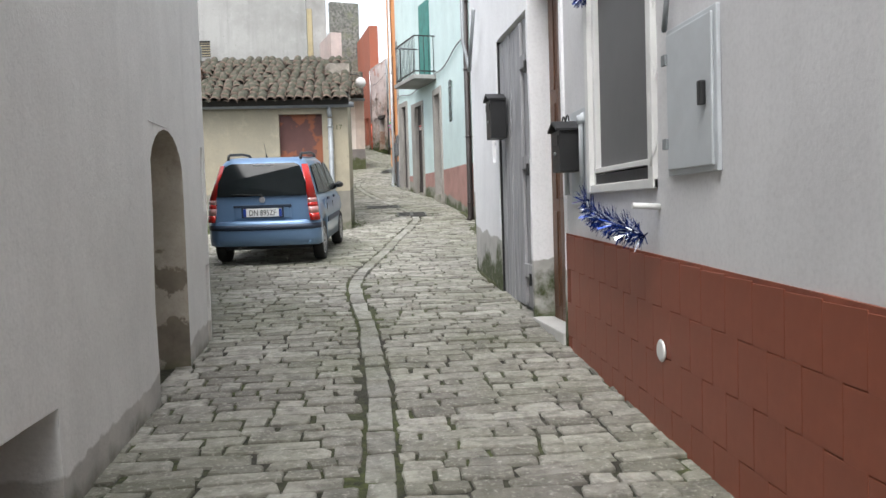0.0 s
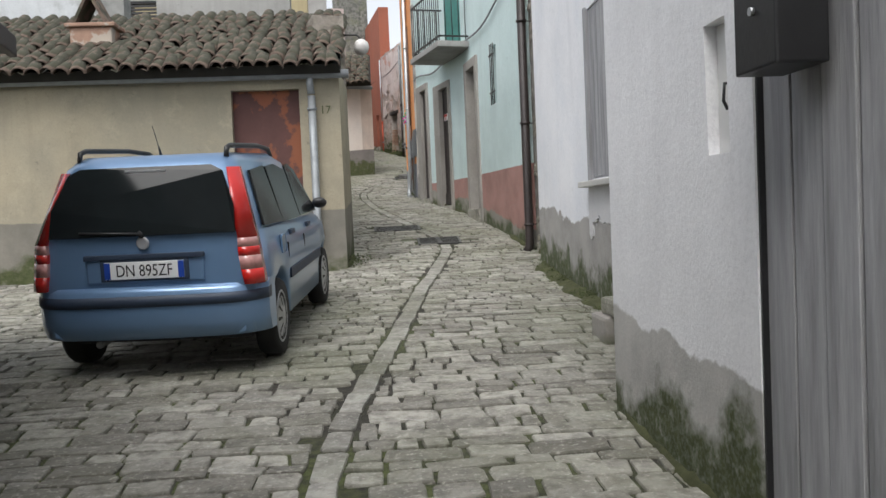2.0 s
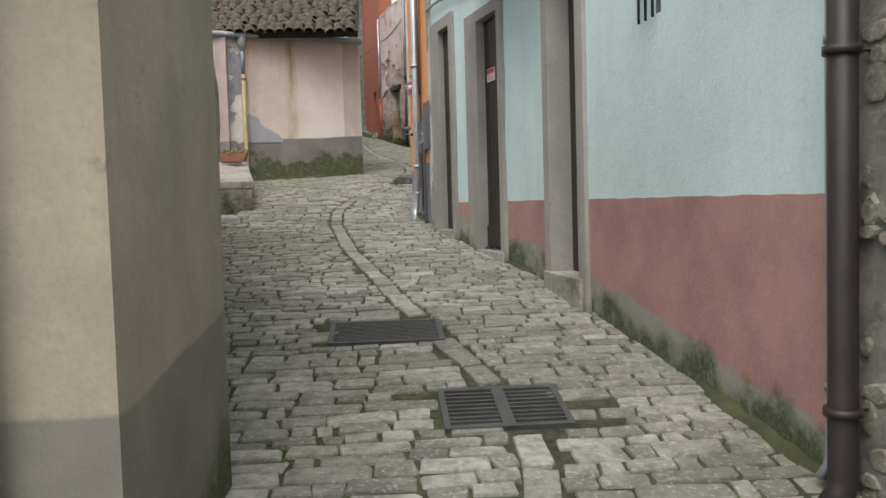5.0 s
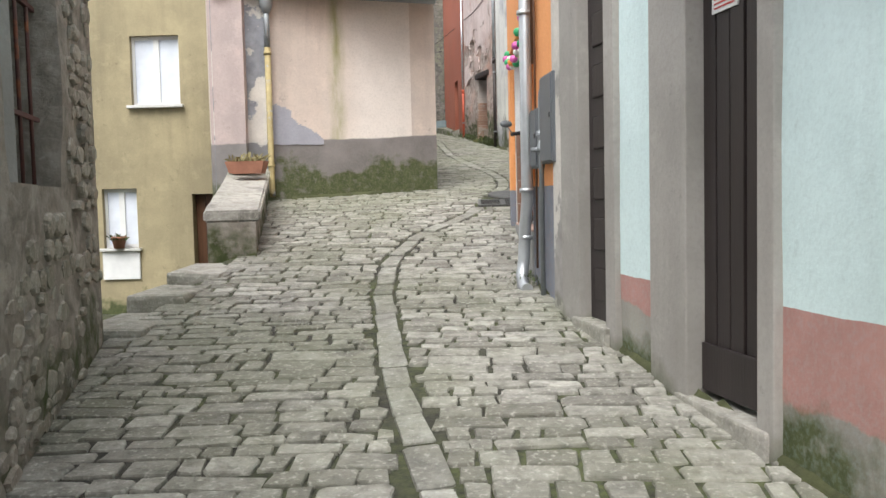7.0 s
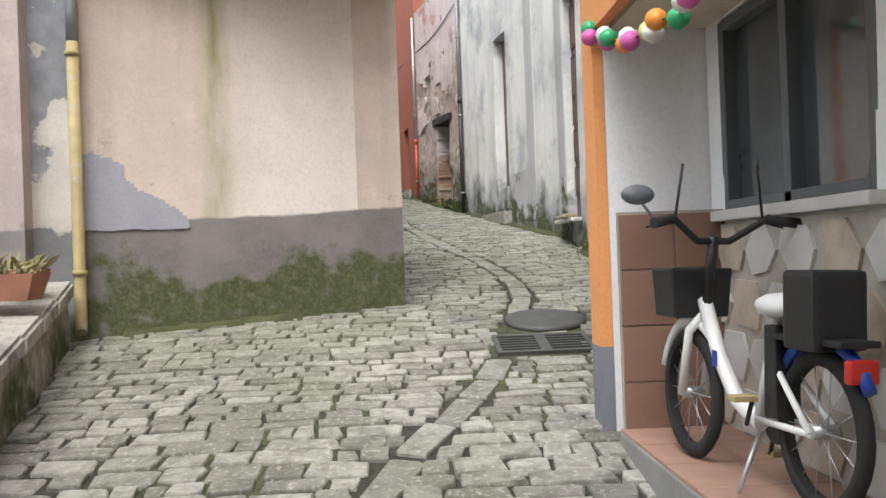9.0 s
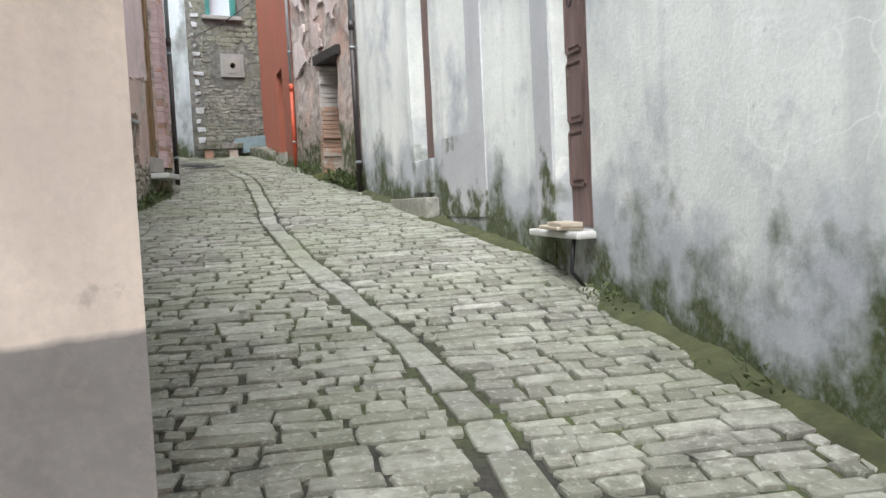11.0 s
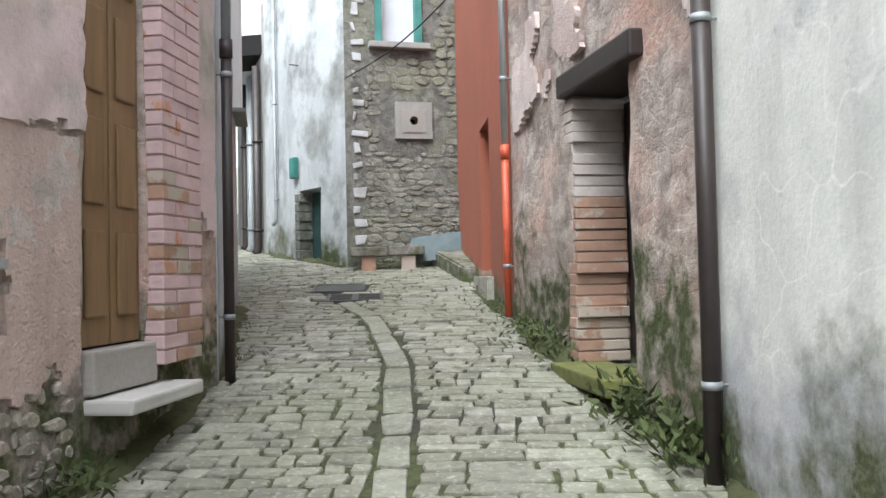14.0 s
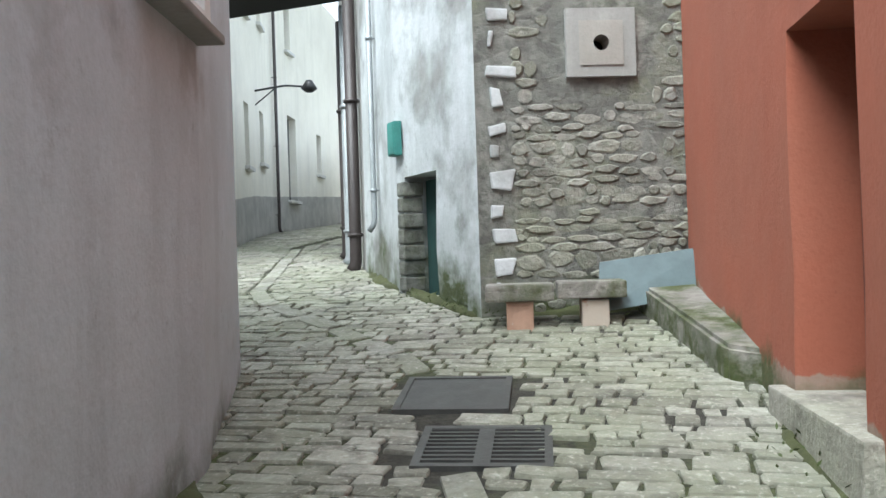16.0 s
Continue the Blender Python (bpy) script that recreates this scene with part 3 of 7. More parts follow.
# ---- the ground: one sheet, with setts laid on it ----
xs = [-90, -40, -15] + [-8 + 0.5 * i for i in range(12)] + [-1.95, -1.85, -1.75, -1.65, -1.55] + [-1.4 + 0.4 * i for i in range(13)] + [6, 10, 15, 40, 90]
ys = [-90, -40, -10] + [-5 + 0.5 * i for i in range(130)] + [65, 80, 140]
bm = bmesh.new()
rows_v = [[bm.verts.new((x, y, ground_z(x, y) + 0.008 * noise.noise((x * 1.5, y * 1.5, 0)))) for x in xs] for y in ys]
for ra, rb in zip(rows_v, rows_v[1:]):
    for i in range(len(xs) - 1):
        bm.faces.new((ra[i], ra[i + 1], rb[i + 1], rb[i])).smooth = True
ground = lone("ground", bm, M_MORTAR, "sloping lane bed of dark earth with moss in the joints", "ground", kind="structure")

# ---- street fronts ----
# maroon-based house
F1 = Face((1.42, -9), (1.42, 5.75), 1)
F1.wall("wall_maroon_house", M_WHITE1, 6.5, "smooth pale grey rendered wall above a maroon base", [(12.96, 14.07, 1.5, 2.85)])
F2 = Face((1.40, 5.75), (1.30, 9.7), 1)
F2.wall("wall_white_corner_house", M_WHITE2, 6.5, "white limewashed wall with bare cement foot", [(0.04, 1.0, 0.2, 3.25), (1.06, 2.42, 0.2, 3.0), (2.6, 2.78, 1.84, 2.3)])
plain_wall("wall_white_corner_house_end", (1.32, 9.7), (5, 9.7), 6.5, M_WHITE2, "white end wall of the corner house")
# white house with shutters
F3 = Face((2.03, 9.75), (2.03, 15.3), 1)
F3.wall("wall_white_shutter_house", M_WHITE3, 5.6, "white limewashed wall, peeled to grey cement below", [(1.95, 3.1, 1.92, 3.4)])
plain_wall("wall_white_shutter_house_end", (2.03, 15.3), (5, 15.3), 5.6, M_WHITE3, "end wall of the shuttered house")
# stone strip and mint house
F4 = Face((2.3, 15.34), (2.18, 16.3), 1)
F4.wall("wall_stone_strip", M_STRIP, 6.5, "narrow strip of bare grey stone wall", rough=0.05, step=0.15)
F5 = Face((2.13, 16.3), (1.69, 20.1), 1)
F5.wall("wall_mint_house", M_MINT, 8.0, "mint green rendered wall with a faded pink dado", [(1.5, 1.78, 3.28, 4.13), (2.78, 3.4, 1.4, 4.05)])
F6 = Face((1.69, 20.1), (1.0, 23.05), 1)
D2a, D2b, D3a, D3b = F6.s_of(20.84), F6.s_of(21.36), F6.s_of(22.2), F6.s_of(22.58)
F6.wall("wall_mint_house_bend", M_MINT, 8.0, "mint green rendered wall with a faded pink dado", [(D2a, D2b, 1.5, 4.0), (D3a, D3b, 1.7, 4.15)])
# orange house with the porch
F7 = Face((1.02, 23.05), (0.93, 23.7), 1)
F7.wall("wall_orange_house", M_ORANGE, 8.0, "bright orange render above a rough blue-grey base")
F8 = Face((0.92, 23.72), (0.88, 26.02), 1)
F8.wall("wall_orange_house_porch", M_ORANGE, 8.0, "orange wall open to a recessed porch", [(0.05, 2.15, 0.5, 4.05)], thick=0.05)
plain_wall("wall_porch_far_side", (0.935, 25.87), (2.0, 25.87), 4.4, M_PORCH, "white side wall of the porch", side=-1, thick=0.12)
plain_wall("wall_porch_near_side", (0.962, 23.75), (2.0, 23.75), 4.4, M_PORCH, "white side wall of the porch", thick=0.12)
F9 = Face((1.36, 23.72), (1.36, 25.86), 1)
F9.wall("wall_porch_back", M_PORCH, 4.4, "white back wall of the porch with a window", [(0.95, 2.0, 3.28, 4.04)], thick=0.15)
plain_wall("wall_orange_house_end", (0.93, 26.03), (2.6, 26.03), 8.0, M_ORANGE, "far end wall of the orange house", thick=0.03)
lone("porch_ceiling", solid((0.962, 1.95, 23.76, 25.86, 4.05, 4.3)), M_PORCHTOP, "stuccoed porch ceiling", "ceiling", kind="structure")
# pale house
F10 = Face((2.15, 26.06), (1.9, 31.95), 1)
dA, dB = F10.s_of(30.95), F10.s_of(31.5)
F10.wall("wall_pale_house", M_PALE, 8.0, "pale limewashed wall with grey patches and moss", [(dA, dB, 3.47, 5.9)])
F11 = Face((1.9, 31.95), (1.2, 36.4), 1)
dC, dD = F11.s_of(33.85), F11.s_of(34.45)
F11.wall("wall_pale_house_bend", M_PALE, 8.0, "pale limewashed wall with grey patches and moss", [(dC, dD, 4.05, 6.2)])
# ruin and red house
F12 = Face((1.18, 36.42), (0.5, 39.15), 1)
F12.wall("wall_ruined_house", M_RUIN, 8.0, "crumbling pinkish rubble wall with moss at its foot", [(0.72, 1.5, 4.08, 5.55), (1.75, 2.0, 6.05, 6.5)], rough=0.05, step=0.12)
F13 = Face((0.5, 39.15), (-0.09, 43.2), 1)
F13.wall("wall_red_house", M_RED, 10.0, "terracotta red rendered wall", [(1.17, 1.86, 4.4, 5.9)])
# end of the lane
F14 = Face((0.05, 43.2), (-1.35, 42.75), 1)
F14.wall("wall_rubble_end", M_STONE, 12.0, "grey rubble stone wall closing the lane", [(0.56, 0.78, 6.28, 6.5), (0.55, 1.1, 7.3, 8.3)], rough=0.01, step=0.2)
F15 = Face((-1.35, 42.75), (-2.2, 43.75), 1)
F15.wall("wall_flaking_white", M_WHITEST, 10.5, "flaking white limewashed wall with a small low door", [(0.62, 1.2, 4.3, 5.68)], rough=0.02)
F16 = Face((-2.2, 43.75), (-2.95, 45.04), 1)
F16.wall("wall_flaking_white_bend", M_WHITEST, 9.0, "flaking white wall beside the passage")
F17 = Face((-2.95, 45.04), (-4.25, 47.8), 1)
F17.wall("wall_passage_grey", M_CONCRETE, 8.6, "grey wall inside the passage")
F18 = Face((-4.25, 47.8), (-7.0, 57), 1)
F18.wall("wall_far_grey", M_CONCRETE, 7.6, "grey far house wall beyond the passage")
F19 = Face((-6.1, 48.3), (-7.3, 51.9), -1)
F19.wall("wall_far_cream", M_CREAM, 10.4, "cream house front beyond the passage", [(0.9, 1.3, 6.5, 7.5), (2.4, 2.8, 6.7, 7.6), (0.9, 1.3, 8.9, 9.9), (2.4, 2.8, 9.1, 10.1)])
F20 = Face((-7.3, 51.9), (-8.2, 58), -1)
F20.wall("wall_far_cream_bend", M_CREAM, 11, "cream house front beyond the passage", [(1.0, 1.6, 6.2, 7.9), (3.2, 3.6, 6.9, 7.8), (1.0, 1.4, 9.2, 10.2)])
plain_wall("wall_far_closing", (-10, 58), (-5, 58), 8, M_CREAM, "pale wall closing the far street", side=-1)
# over the passage
F21 = Face((-6.2, 45.6), (-2.6, 45.2), -1)
F21.wall("wall_over_passage", M_CREAM, 10.5, "cream wall bridging the passage", bottom=8.18, thick=0.9)
F21b = Face((-6.1, 45.6), (-2.75, 45.22), -1)
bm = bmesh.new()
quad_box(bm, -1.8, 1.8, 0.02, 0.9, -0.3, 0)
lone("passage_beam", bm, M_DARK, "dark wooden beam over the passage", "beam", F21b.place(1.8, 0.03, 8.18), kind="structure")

# ---- left side ----
F30 = Face((-1.2, -9), (-1.2, 6.5), -1)
F30.wall("wall_niche_house", M_LEFT, 6.5, "pale grey rendered wall with an arched niche", [(13.85, 14.7, 0.2, 1.93), (15.34, 15.44, 1.42, 1.9), (15.32, 15.46, 0.35, 1.02), (11.2, 12.3, 0.15, 0.66)])
plain_wall("wall_niche_house_end", (-5, 6.5), (-1.22, 6.5), 6.5, M_LEFT, "end wall of the niche house")
F31 = Face((-1.62, 6.95), (-2.45, 11.35), -1)
F31.wall("wall_garage", M_GARAGE, 2.85, "grey rendered garage wall", [(1.6, 3.6, 0.5, 2.38)], thick=0.25)
plain_wall("wall_garage_end", (-6, 11.37), (-2.45, 11.37), 2.85, M_GARAGE, "end wall of the garage")
F32 = Face((-5.5, 15.45), (-0.25, 15.45), -1)
F32.wall("wall_yellow_shed", M_YELLOWW, 3.36, "pale yellow rendered wall with a grey foot", [(4.0, 4.78, 1.1, 3.2)])
F33 = Face((-0.25, 15.45), (-0.2, 16.6), -1)
F33.wall("wall_yellow_shed_side", M_YELLOWW, 3.36, "weathered side wall of the yellow shed", rough=0.03)
F34 = Face((-0.2, 16.6), (-1.62, 22.4), -1)
F34.wall("wall_brown_stone", M_STONEL, 4.3, "weathered brown rubble wall with a barred window", [(4.25, 5.2, 2.78, 3.9)], rough=0.04, step=0.15)
plain_wall("wall_brown_stone_end", (-6, 22.4), (-1.62, 22.4), 4.3, M_STONEL, "end wall of the rubble house", bottom=0.6)
F35 = Face((-9, 29.6), (-1.6, 29.6), -1)
F35.wall("wall_ochre_house", M_YELLOW, 8.5, "stained ochre rendered house front", [(4.74, 5.44, 4.12, 5.1), (4.25, 4.75, 2.1, 2.95), (5.55, 6.0, 1.3, 2.85)], bottom=0.6)
F36 = Face((-2.47, 27.39), (0.1, 28.25), -1)
F36.wall("wall_pink_house", M_PINKW, 5.15, "stained pale pink rendered wall with grey foot and moss", rough=0.015)
F36b = Face((-2.5, 29.58), (-2.47, 27.39), -1)
F36b.wall("wall_pink_house_side", M_PINKSIDE, 5.15, "side wall of the pink house", bottom=0.6)
F37 = Face((0.1, 28.25), (-0.63, 31.2), -1)
plain_wall("wall_tall_house_behind", (-5, 33.2), (-1.25, 33.2), 10.5, M_CONCRETE, "tall grey house wall behind the pink house", side=-1)
F37.wall("wall_pink_house_lane", M_PINKSIDE, 5.15, "pinkish lane side of the house", rough=0.02)
F38 = Face((-0.63, 31.2), (-1.3, 34.0), -1)
F38.wall("wall_grey_pink", M_PINKSIDE, 8, "grey and pink stained render")
F39 = Face((-1.3, 34.0), (-1.07, 37.6), -1)
F39.wall("wall_crumbling_pink", M_RUIN, 8, "bare pinkish rubble wall under crumbling render", [(0.2, 0.75, 3.5, 4.95), (1.36, 1.8, 4.32, 4.62), (2.36, 2.84, 4.25, 6.3)], rough=0.035, step=0.12)
F40 = Face((-1.07, 37.62), (-1.85, 40.35), -1)
F40.wall("wall_lilac_grey", M_GREYL, 8, "streaked lilac grey rendered wall", rough=0.02)
F41 = Face((-1.85, 40.35), (-2.4, 41.6), -1)
F41.wall("wall_lilac_grey_bend", M_GREYL, 8, "streaked lilac grey rendered wall", rough=0.02)
plain_wall("wall_lilac_end", (-7, 42.3), (-2.4, 41.6), 8, M_GREYL, "end wall of the grey house")
plain_wall("wall_behind_passage", (-6.6, 42.2), (-6.1, 48.3), 9, M_CREAM, "cream wall beside the passage", side=-1)
# houses behind the shed roof, and closing walls behind the start
plain_wall("wall_grey_house_behind", (-9, 20.6), (-1.25, 20.6), 8.6, M_CONCRETE, "plain grey rendered house wall above the roofs", side=-1, holes=[(5.0, 5.45, 5.2, 5.6)])
plain_wall("wall_behind_start", (-6, -9), (6, -9), 7, M_LEFT, "pale wall closing the lane behind", side=1)


# ---- doors and windows ----
def plank_door(face, s0, s1, z0, z1, depth, material, label, planks=6, handle=None, panels=0):
    """A boarded or panelled door in its opening, standing depth metres behind the wall's face."""
    w, h = s1 - s0, z1 - z0
    d = thing("door_%d" % plank_door.count, face.place((s0 + s1) / 2, -depth, z0), label, "door", kind="structure")
    plank_door.count += 1
    # painted near-black so that the gaps between the boards look shaded
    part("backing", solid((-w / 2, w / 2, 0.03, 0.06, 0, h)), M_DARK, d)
    pw = w / planks
    rnd = random.Random(int(s0 * 100))
    for i in range(planks):
        x0 = -w / 2 + i * pw
        o = rnd.uniform(-0.004, 0.004)
        part("plank", solid((x0 + 0.006, x0 + pw - 0.006, o, 0.032, 0.01, h - 0.005), bevel=0.004), material, d)
        for k in range(panels):
            za = 0.12 + k * (h - 0.2) / panels
            part("panel", solid((x0 + pw * 0.2, x0 + pw * 0.8, -0.014, o + 0.001, za, za + (h - 0.2) / panels - 0.1), bevel=0.01), material, d)
    if handle:
        bm = bmesh.new()
        lathe(bm, ((0.022, 0), (0.022, -0.008), (0.008, -0.01), (0.008, -0.035)), 10, "Y", (w / 2 - 0.09, 0, 0.95))
        quad_box(bm, w / 2 - 0.17, w / 2 - 0.08, -0.042, -0.03, 0.94, 0.96, 0.003)
        part("door_handle", bm, handle, d, "small metal lever handle")
    return d


plank_door.count = 1


def surround(face, s0, s1, z1, w, material, label, z0=None, proud=0.035, far=None):
    """A flat cement band round an opening."""
    far = far or w
    t = thing("door_surround", face.place((s0 + s1) / 2, 0, 0), label, "surround", kind="structure")
    h = (s1 - s0) / 2
    foot = (face.foot(s0) if z0 is None else z0) - 0.2
    sgn = 1 if (face.at(1) - face.at(0)).dot(face.place(0, 0, 0).to_3x3() @ Vector((1, 0, 0))) > 0 else -1
    wa, wb = (w, far) if sgn > 0 else (far, w)
    for nm, bx in (("jamb", (-h - wa, -h + 0.005, -proud, 0.2, foot, z1)), ("jamb", (h - 0.005, h + wb, -proud, 0.2, foot, z1)), ("lintel", (-h - wa, h + wb, -proud, 0.2, z1 - 0.005, z1 + w))):
        grade(part(nm, solid(bx, bevel=0.008), material, t))


def sill(name, face, s0, s1, z, thick, out, material, label, deep=0.15):
    w = (s1 - s0) / 2
    bm = solid((-w, w, -out, deep, -thick, 0), bevel=min(0.012, thick * 0.3))
    for v in bm.verts:
        v.co += Vector((noise.noise(v.co * 5), noise.noise(v.co * 6 + Vector((9, 0, 0))), 0)) * 0.012
    ob = lone(name, bm, material, label, "step" if thick > 0.06 else "sill", face.place((s0 + s1) / 2, 0, z), kind="structure")
    return grade(ob)


# brown front door and its recess
plank_door(F2, 0.04, 1.0, 0.45, 3.25, 0.17, M_BROWNWOOD, "brown varnished wooden front door, shut", 4, M_GALV, 3)
sill("doorstep", F2, 0.05, 1.0, 0.47, 0.3, 0.02, M_MARBLE, "white stone doorstep before the brown door", 0.16)
# grey plank door
gd = plank_door(F2, 1.06, 2.42, 0.5, 2.98, 0.03, M_GREYWOOD, "tall weathered grey plank door, shut", 8)
for zz in (0.28, 1.2, 2.05):
    part("batten", solid((0.38, 0.66, -0.035, 0.0, zz, zz + 0.11), bevel=0.006), M_GREYWOOD, gd)
    part("hinge", solid((0.62, 0.66, -0.05, -0.03, zz - 0.06, zz + 0.04), bevel=0.004), M_BLACK, gd)
part("closing_strip", solid((0.35, 0.4, -0.03, 0.0, 0.05, 2.45), bevel=0.005), M_GREYWOOD, gd)
part("frame", solid((-0.69, -0.67, -0.02, 0.04, -0.1, 2.5)), M_BLACK, gd)
# hatch in the white wall
ht = thing("wall_hatch", F2.place(2.69, -0.05, 1.84), "small white wall hatch with a black hook", "hatch")
part("panel", solid((-0.09, 0.09, 0, 0.02, 0, 0.46), bevel=0.004), M_WHITEPAINT, ht)
bm = bmesh.new()
pipe_run(bm, ((0.03, 0, 0.24), (0.03, -0.03, 0.24), (0.03, -0.035, 0.18), (0.03, -0.02, 0.15)), 0.006, 6)
part("hook", bm, M_BLACK, ht)


def mailbox(face, s, z, w, h, label, curl=False):
    t = thing("mailbox", face.place(s, 0, z), label, "mailbox", "mailboxes by the doors")
    part("body", solid((-w / 2, w / 2, -0.15, 0, 0, h), bevel=0.008), M_BLACK, t)
    bm = bmesh.new()
    pr = ((-w / 2 - 0.015, h - 0.005), (0, h + 0.05), (w / 2 + 0.015, h - 0.005), (w / 2 + 0.015, h + 0.01), (0, h + 0.066), (-w / 2 - 0.015, h + 0.01))
    a = [bm.verts.new((x, -0.175, zz)) for x, zz in pr]
    b = [bm.verts.new((x, 0.0, zz)) for x, zz in pr]
    bm.faces.new(a), bm.faces.new(b[::-1])
    for i in range(6):
        bm.faces.new((a[i], a[(i + 1) % 6], b[(i + 1) % 6], b[i]))
    part("lid", bm, M_BLACK, t)
    part("slot_flap", solid((-w / 2 + 0.02, w / 2 - 0.02, -0.158, -0.149, h - 0.1, h - 0.03), bevel=0.003), M_BLACK, t)
    bm = bmesh.new()
    lathe(bm, ((0.012, 0), (0.012, -0.012)), 8, "Y", (0, -0.15, h * 0.45))
    part("lock", bm, M_GALV, t)
    if curl:
        bm = bmesh.new()
        for sx in (-1, 1):
            pipe_run(bm, [(sx * (0.05 + 0.04 * math.cos(k * 0.7)), -0.08, h + 0.06 + 0.04 * math.sin(k * 0.7)) for k in range(8)], 0.006, 6)
        part("scroll", bm, M_BLACK, t)


mailbox(F2, 2.1, 2.03, 0.24, 0.36, "black metal mailbox with gabled lid beside the plank door")
lone("wall_panel", solid((-0.24, 0.24, -0.012, 0, -0.12, 0.5), bevel=0.004), M_PALEMETAL, "pale grey metal cover plate behind the mailbox", "panel", F1.place(14.32, 0, 1.5))
mailbox(F1, 14.42, 1.6, 0.22, 0.27, "black metal mailbox with scrolls beside the front door", True)
for dx in (-0.2, 0.2):
    bm = bmesh.new()
    pipe_run(bm, ((dx, -0.03, -0.15), (dx, -0.03, 0.34), (dx, 0.0, 0.36)), 0.018, 8)
    lathe(bm, ((0.028, 0.3), (0.028, 0.35)), 8, "Z", (dx, -0.03, 0))
    lone("gas_pipe", bm, M_PALEMETAL, "pale grey gas pipe behind the mailbox", "pipe", F1.place(14.42, 0, 1.6))

# window of the maroon house
w1 = thing("window_1", F1.place(13.515, 0, 1.5), "tall window with a white frame and grey insect screen", "window", kind="structure")
for bx in ((-0.6, -0.53, -0.03, 0.1, -0.05, 1.4), (0.53, 0.6, -0.03, 0.1, -0.05, 1.4), (-0.53, 0.53, -0.03, 0.1, 1.33, 1.4), (-0.6, 0.6, -0.025, 0.1, -0.05, 0.0)):
    part("window_frame", solid(bx, bevel=0.006), M_WHITEPAINT, w1)
for bx in ((-0.53, -0.49, 0.0, 0.05, 0, 1.33), (0.49, 0.53, 0.0, 0.05, 0, 1.33), (-0.49, 0.49, 0.0, 0.05, 0.0, 0.06), (-0.49, 0.49, -0.01, 0.04, 0.07, 0.1)):
    part("screen_frame", solid(bx, bevel=0.004), M_BLACK if bx[5] < 0.2 and bx[4] == 0 else M_WHITEPAINT, w1)
part("pane", solid((-0.49, 0.49, 0.06, 0.07, 0.05, 1.33)), M_GLASS, w1)
part("insect_screen", solid((-0.49, 0.49, 0.035, 0.045, 0.1, 1.33)), M_MESH, w1)


def tinsel(name, at, pts, label, n=700, spread=0.11):
    rnd = random.Random(7)
    t = thing(name, at, label, "tinsel")
    for nm, mat, share in (("blue_strands", M_TINSELB, n), ("silver_strands", M_TINSELS, n // 2)):
        bm = bmesh.new()
        for _ in range(share):
            k = rnd.random() * (len(pts) - 1)
            i = int(k)
            c = Vector(pts[i]).lerp(Vector(pts[i + 1]), k - i)
            d = Vector((rnd.gauss(0, 1), -abs(rnd.gauss(0, 0.6)), rnd.gauss(0, 1))).normalized() * rnd.uniform(0.4, 1) * spread
            e = d.cross(Vector((rnd.random(), rnd.random(), rnd.random()))).normalized() * 0.005
            a = [bm.verts.new(c + v) for v in (e, -e, d - e * 0.5, d + e * 0.5)]
            bm.faces.new((a[0], a[1], a[2], a[3]))
        part(nm, bm, mat, t)


tinsel("tinsel_garland", F1.place(13.5, 0, 1.42), [(-0.62, -0.04, 0.0), (-0.35, -0.06, -0.1), (0.0, -0.08, -0.13), (0.35, -0.1, -0.16), (0.6, -0.08, -0.2)][::1], "blue and silver tinsel garland hung under the window")
tinsel("tinsel_tuft", F1.place(14.05, 0, 2.62), [(-0.12, -0.05, 0.05), (0.1, -0.05, 0.0)], "blue tinsel tuft at the window top", 160, 0.07)
bm = bmesh.new()
rod(bm, (0, 0.0, 0), (0, -0.14, 0.01), 0.016, 10)
lone("pipe_stub", bm, M_WHITEPAINT, "white plastic pipe stub sticking out of the wall", "pipe", F1.place(12.9, 0, 1.36))
bm = bmesh.new()
pipe_run(bm, [(0.02 * math.sin(k * 1.9), -0.02 - 0.012 * math.cos(k * 2.3), 0.11 * k) for k in range(9)], 0.009, 6)
lone("light_string", bm, M_WHITEPAINT, "white light string hanging down the window frame", "lights", F1.place(12.93, 0, 1.56))

# meter box
mb = thing("meter_box", F1.place(12.46, 0, 1.5), "pale grey metal meter door set on the wall", "meter box")
part("frame", solid((-0.27, 0.27, -0.02, 0, 0, 0.66), bevel=0.006), M_PALEMETAL, mb)
part("door_leaf", solid((-0.245, 0.245, -0.032, -0.02, 0.025, 0.635), bevel=0.006), M_PALEMETAL, mb)
part("handle", solid((0.16, 0.195, -0.06, -0.032, 0.27, 0.37), bevel=0.008), M_BLACK, mb)
for zz in (0.12, 0.5):
    part("hinge", solid((-0.28, -0.23, -0.045, -0.03, zz, zz + 0.05), bevel=0.004), M_GALVDULL, mb)
bm = bmesh.new()
pipe_run(bm, ((-0.02, -0.03, 0.9), (0.05, -0.03, 0.4), (0.06, -0.05, 0.1), (0.0, -0.04, 0.0), (-0.04, -0.02, 0.06)), 0.013, 6)
lone("loose_cable", bm, M_GALVDULL, "loose grey cable curling above the meter box", "cable", F1.place(12.7, 0, 2.16))

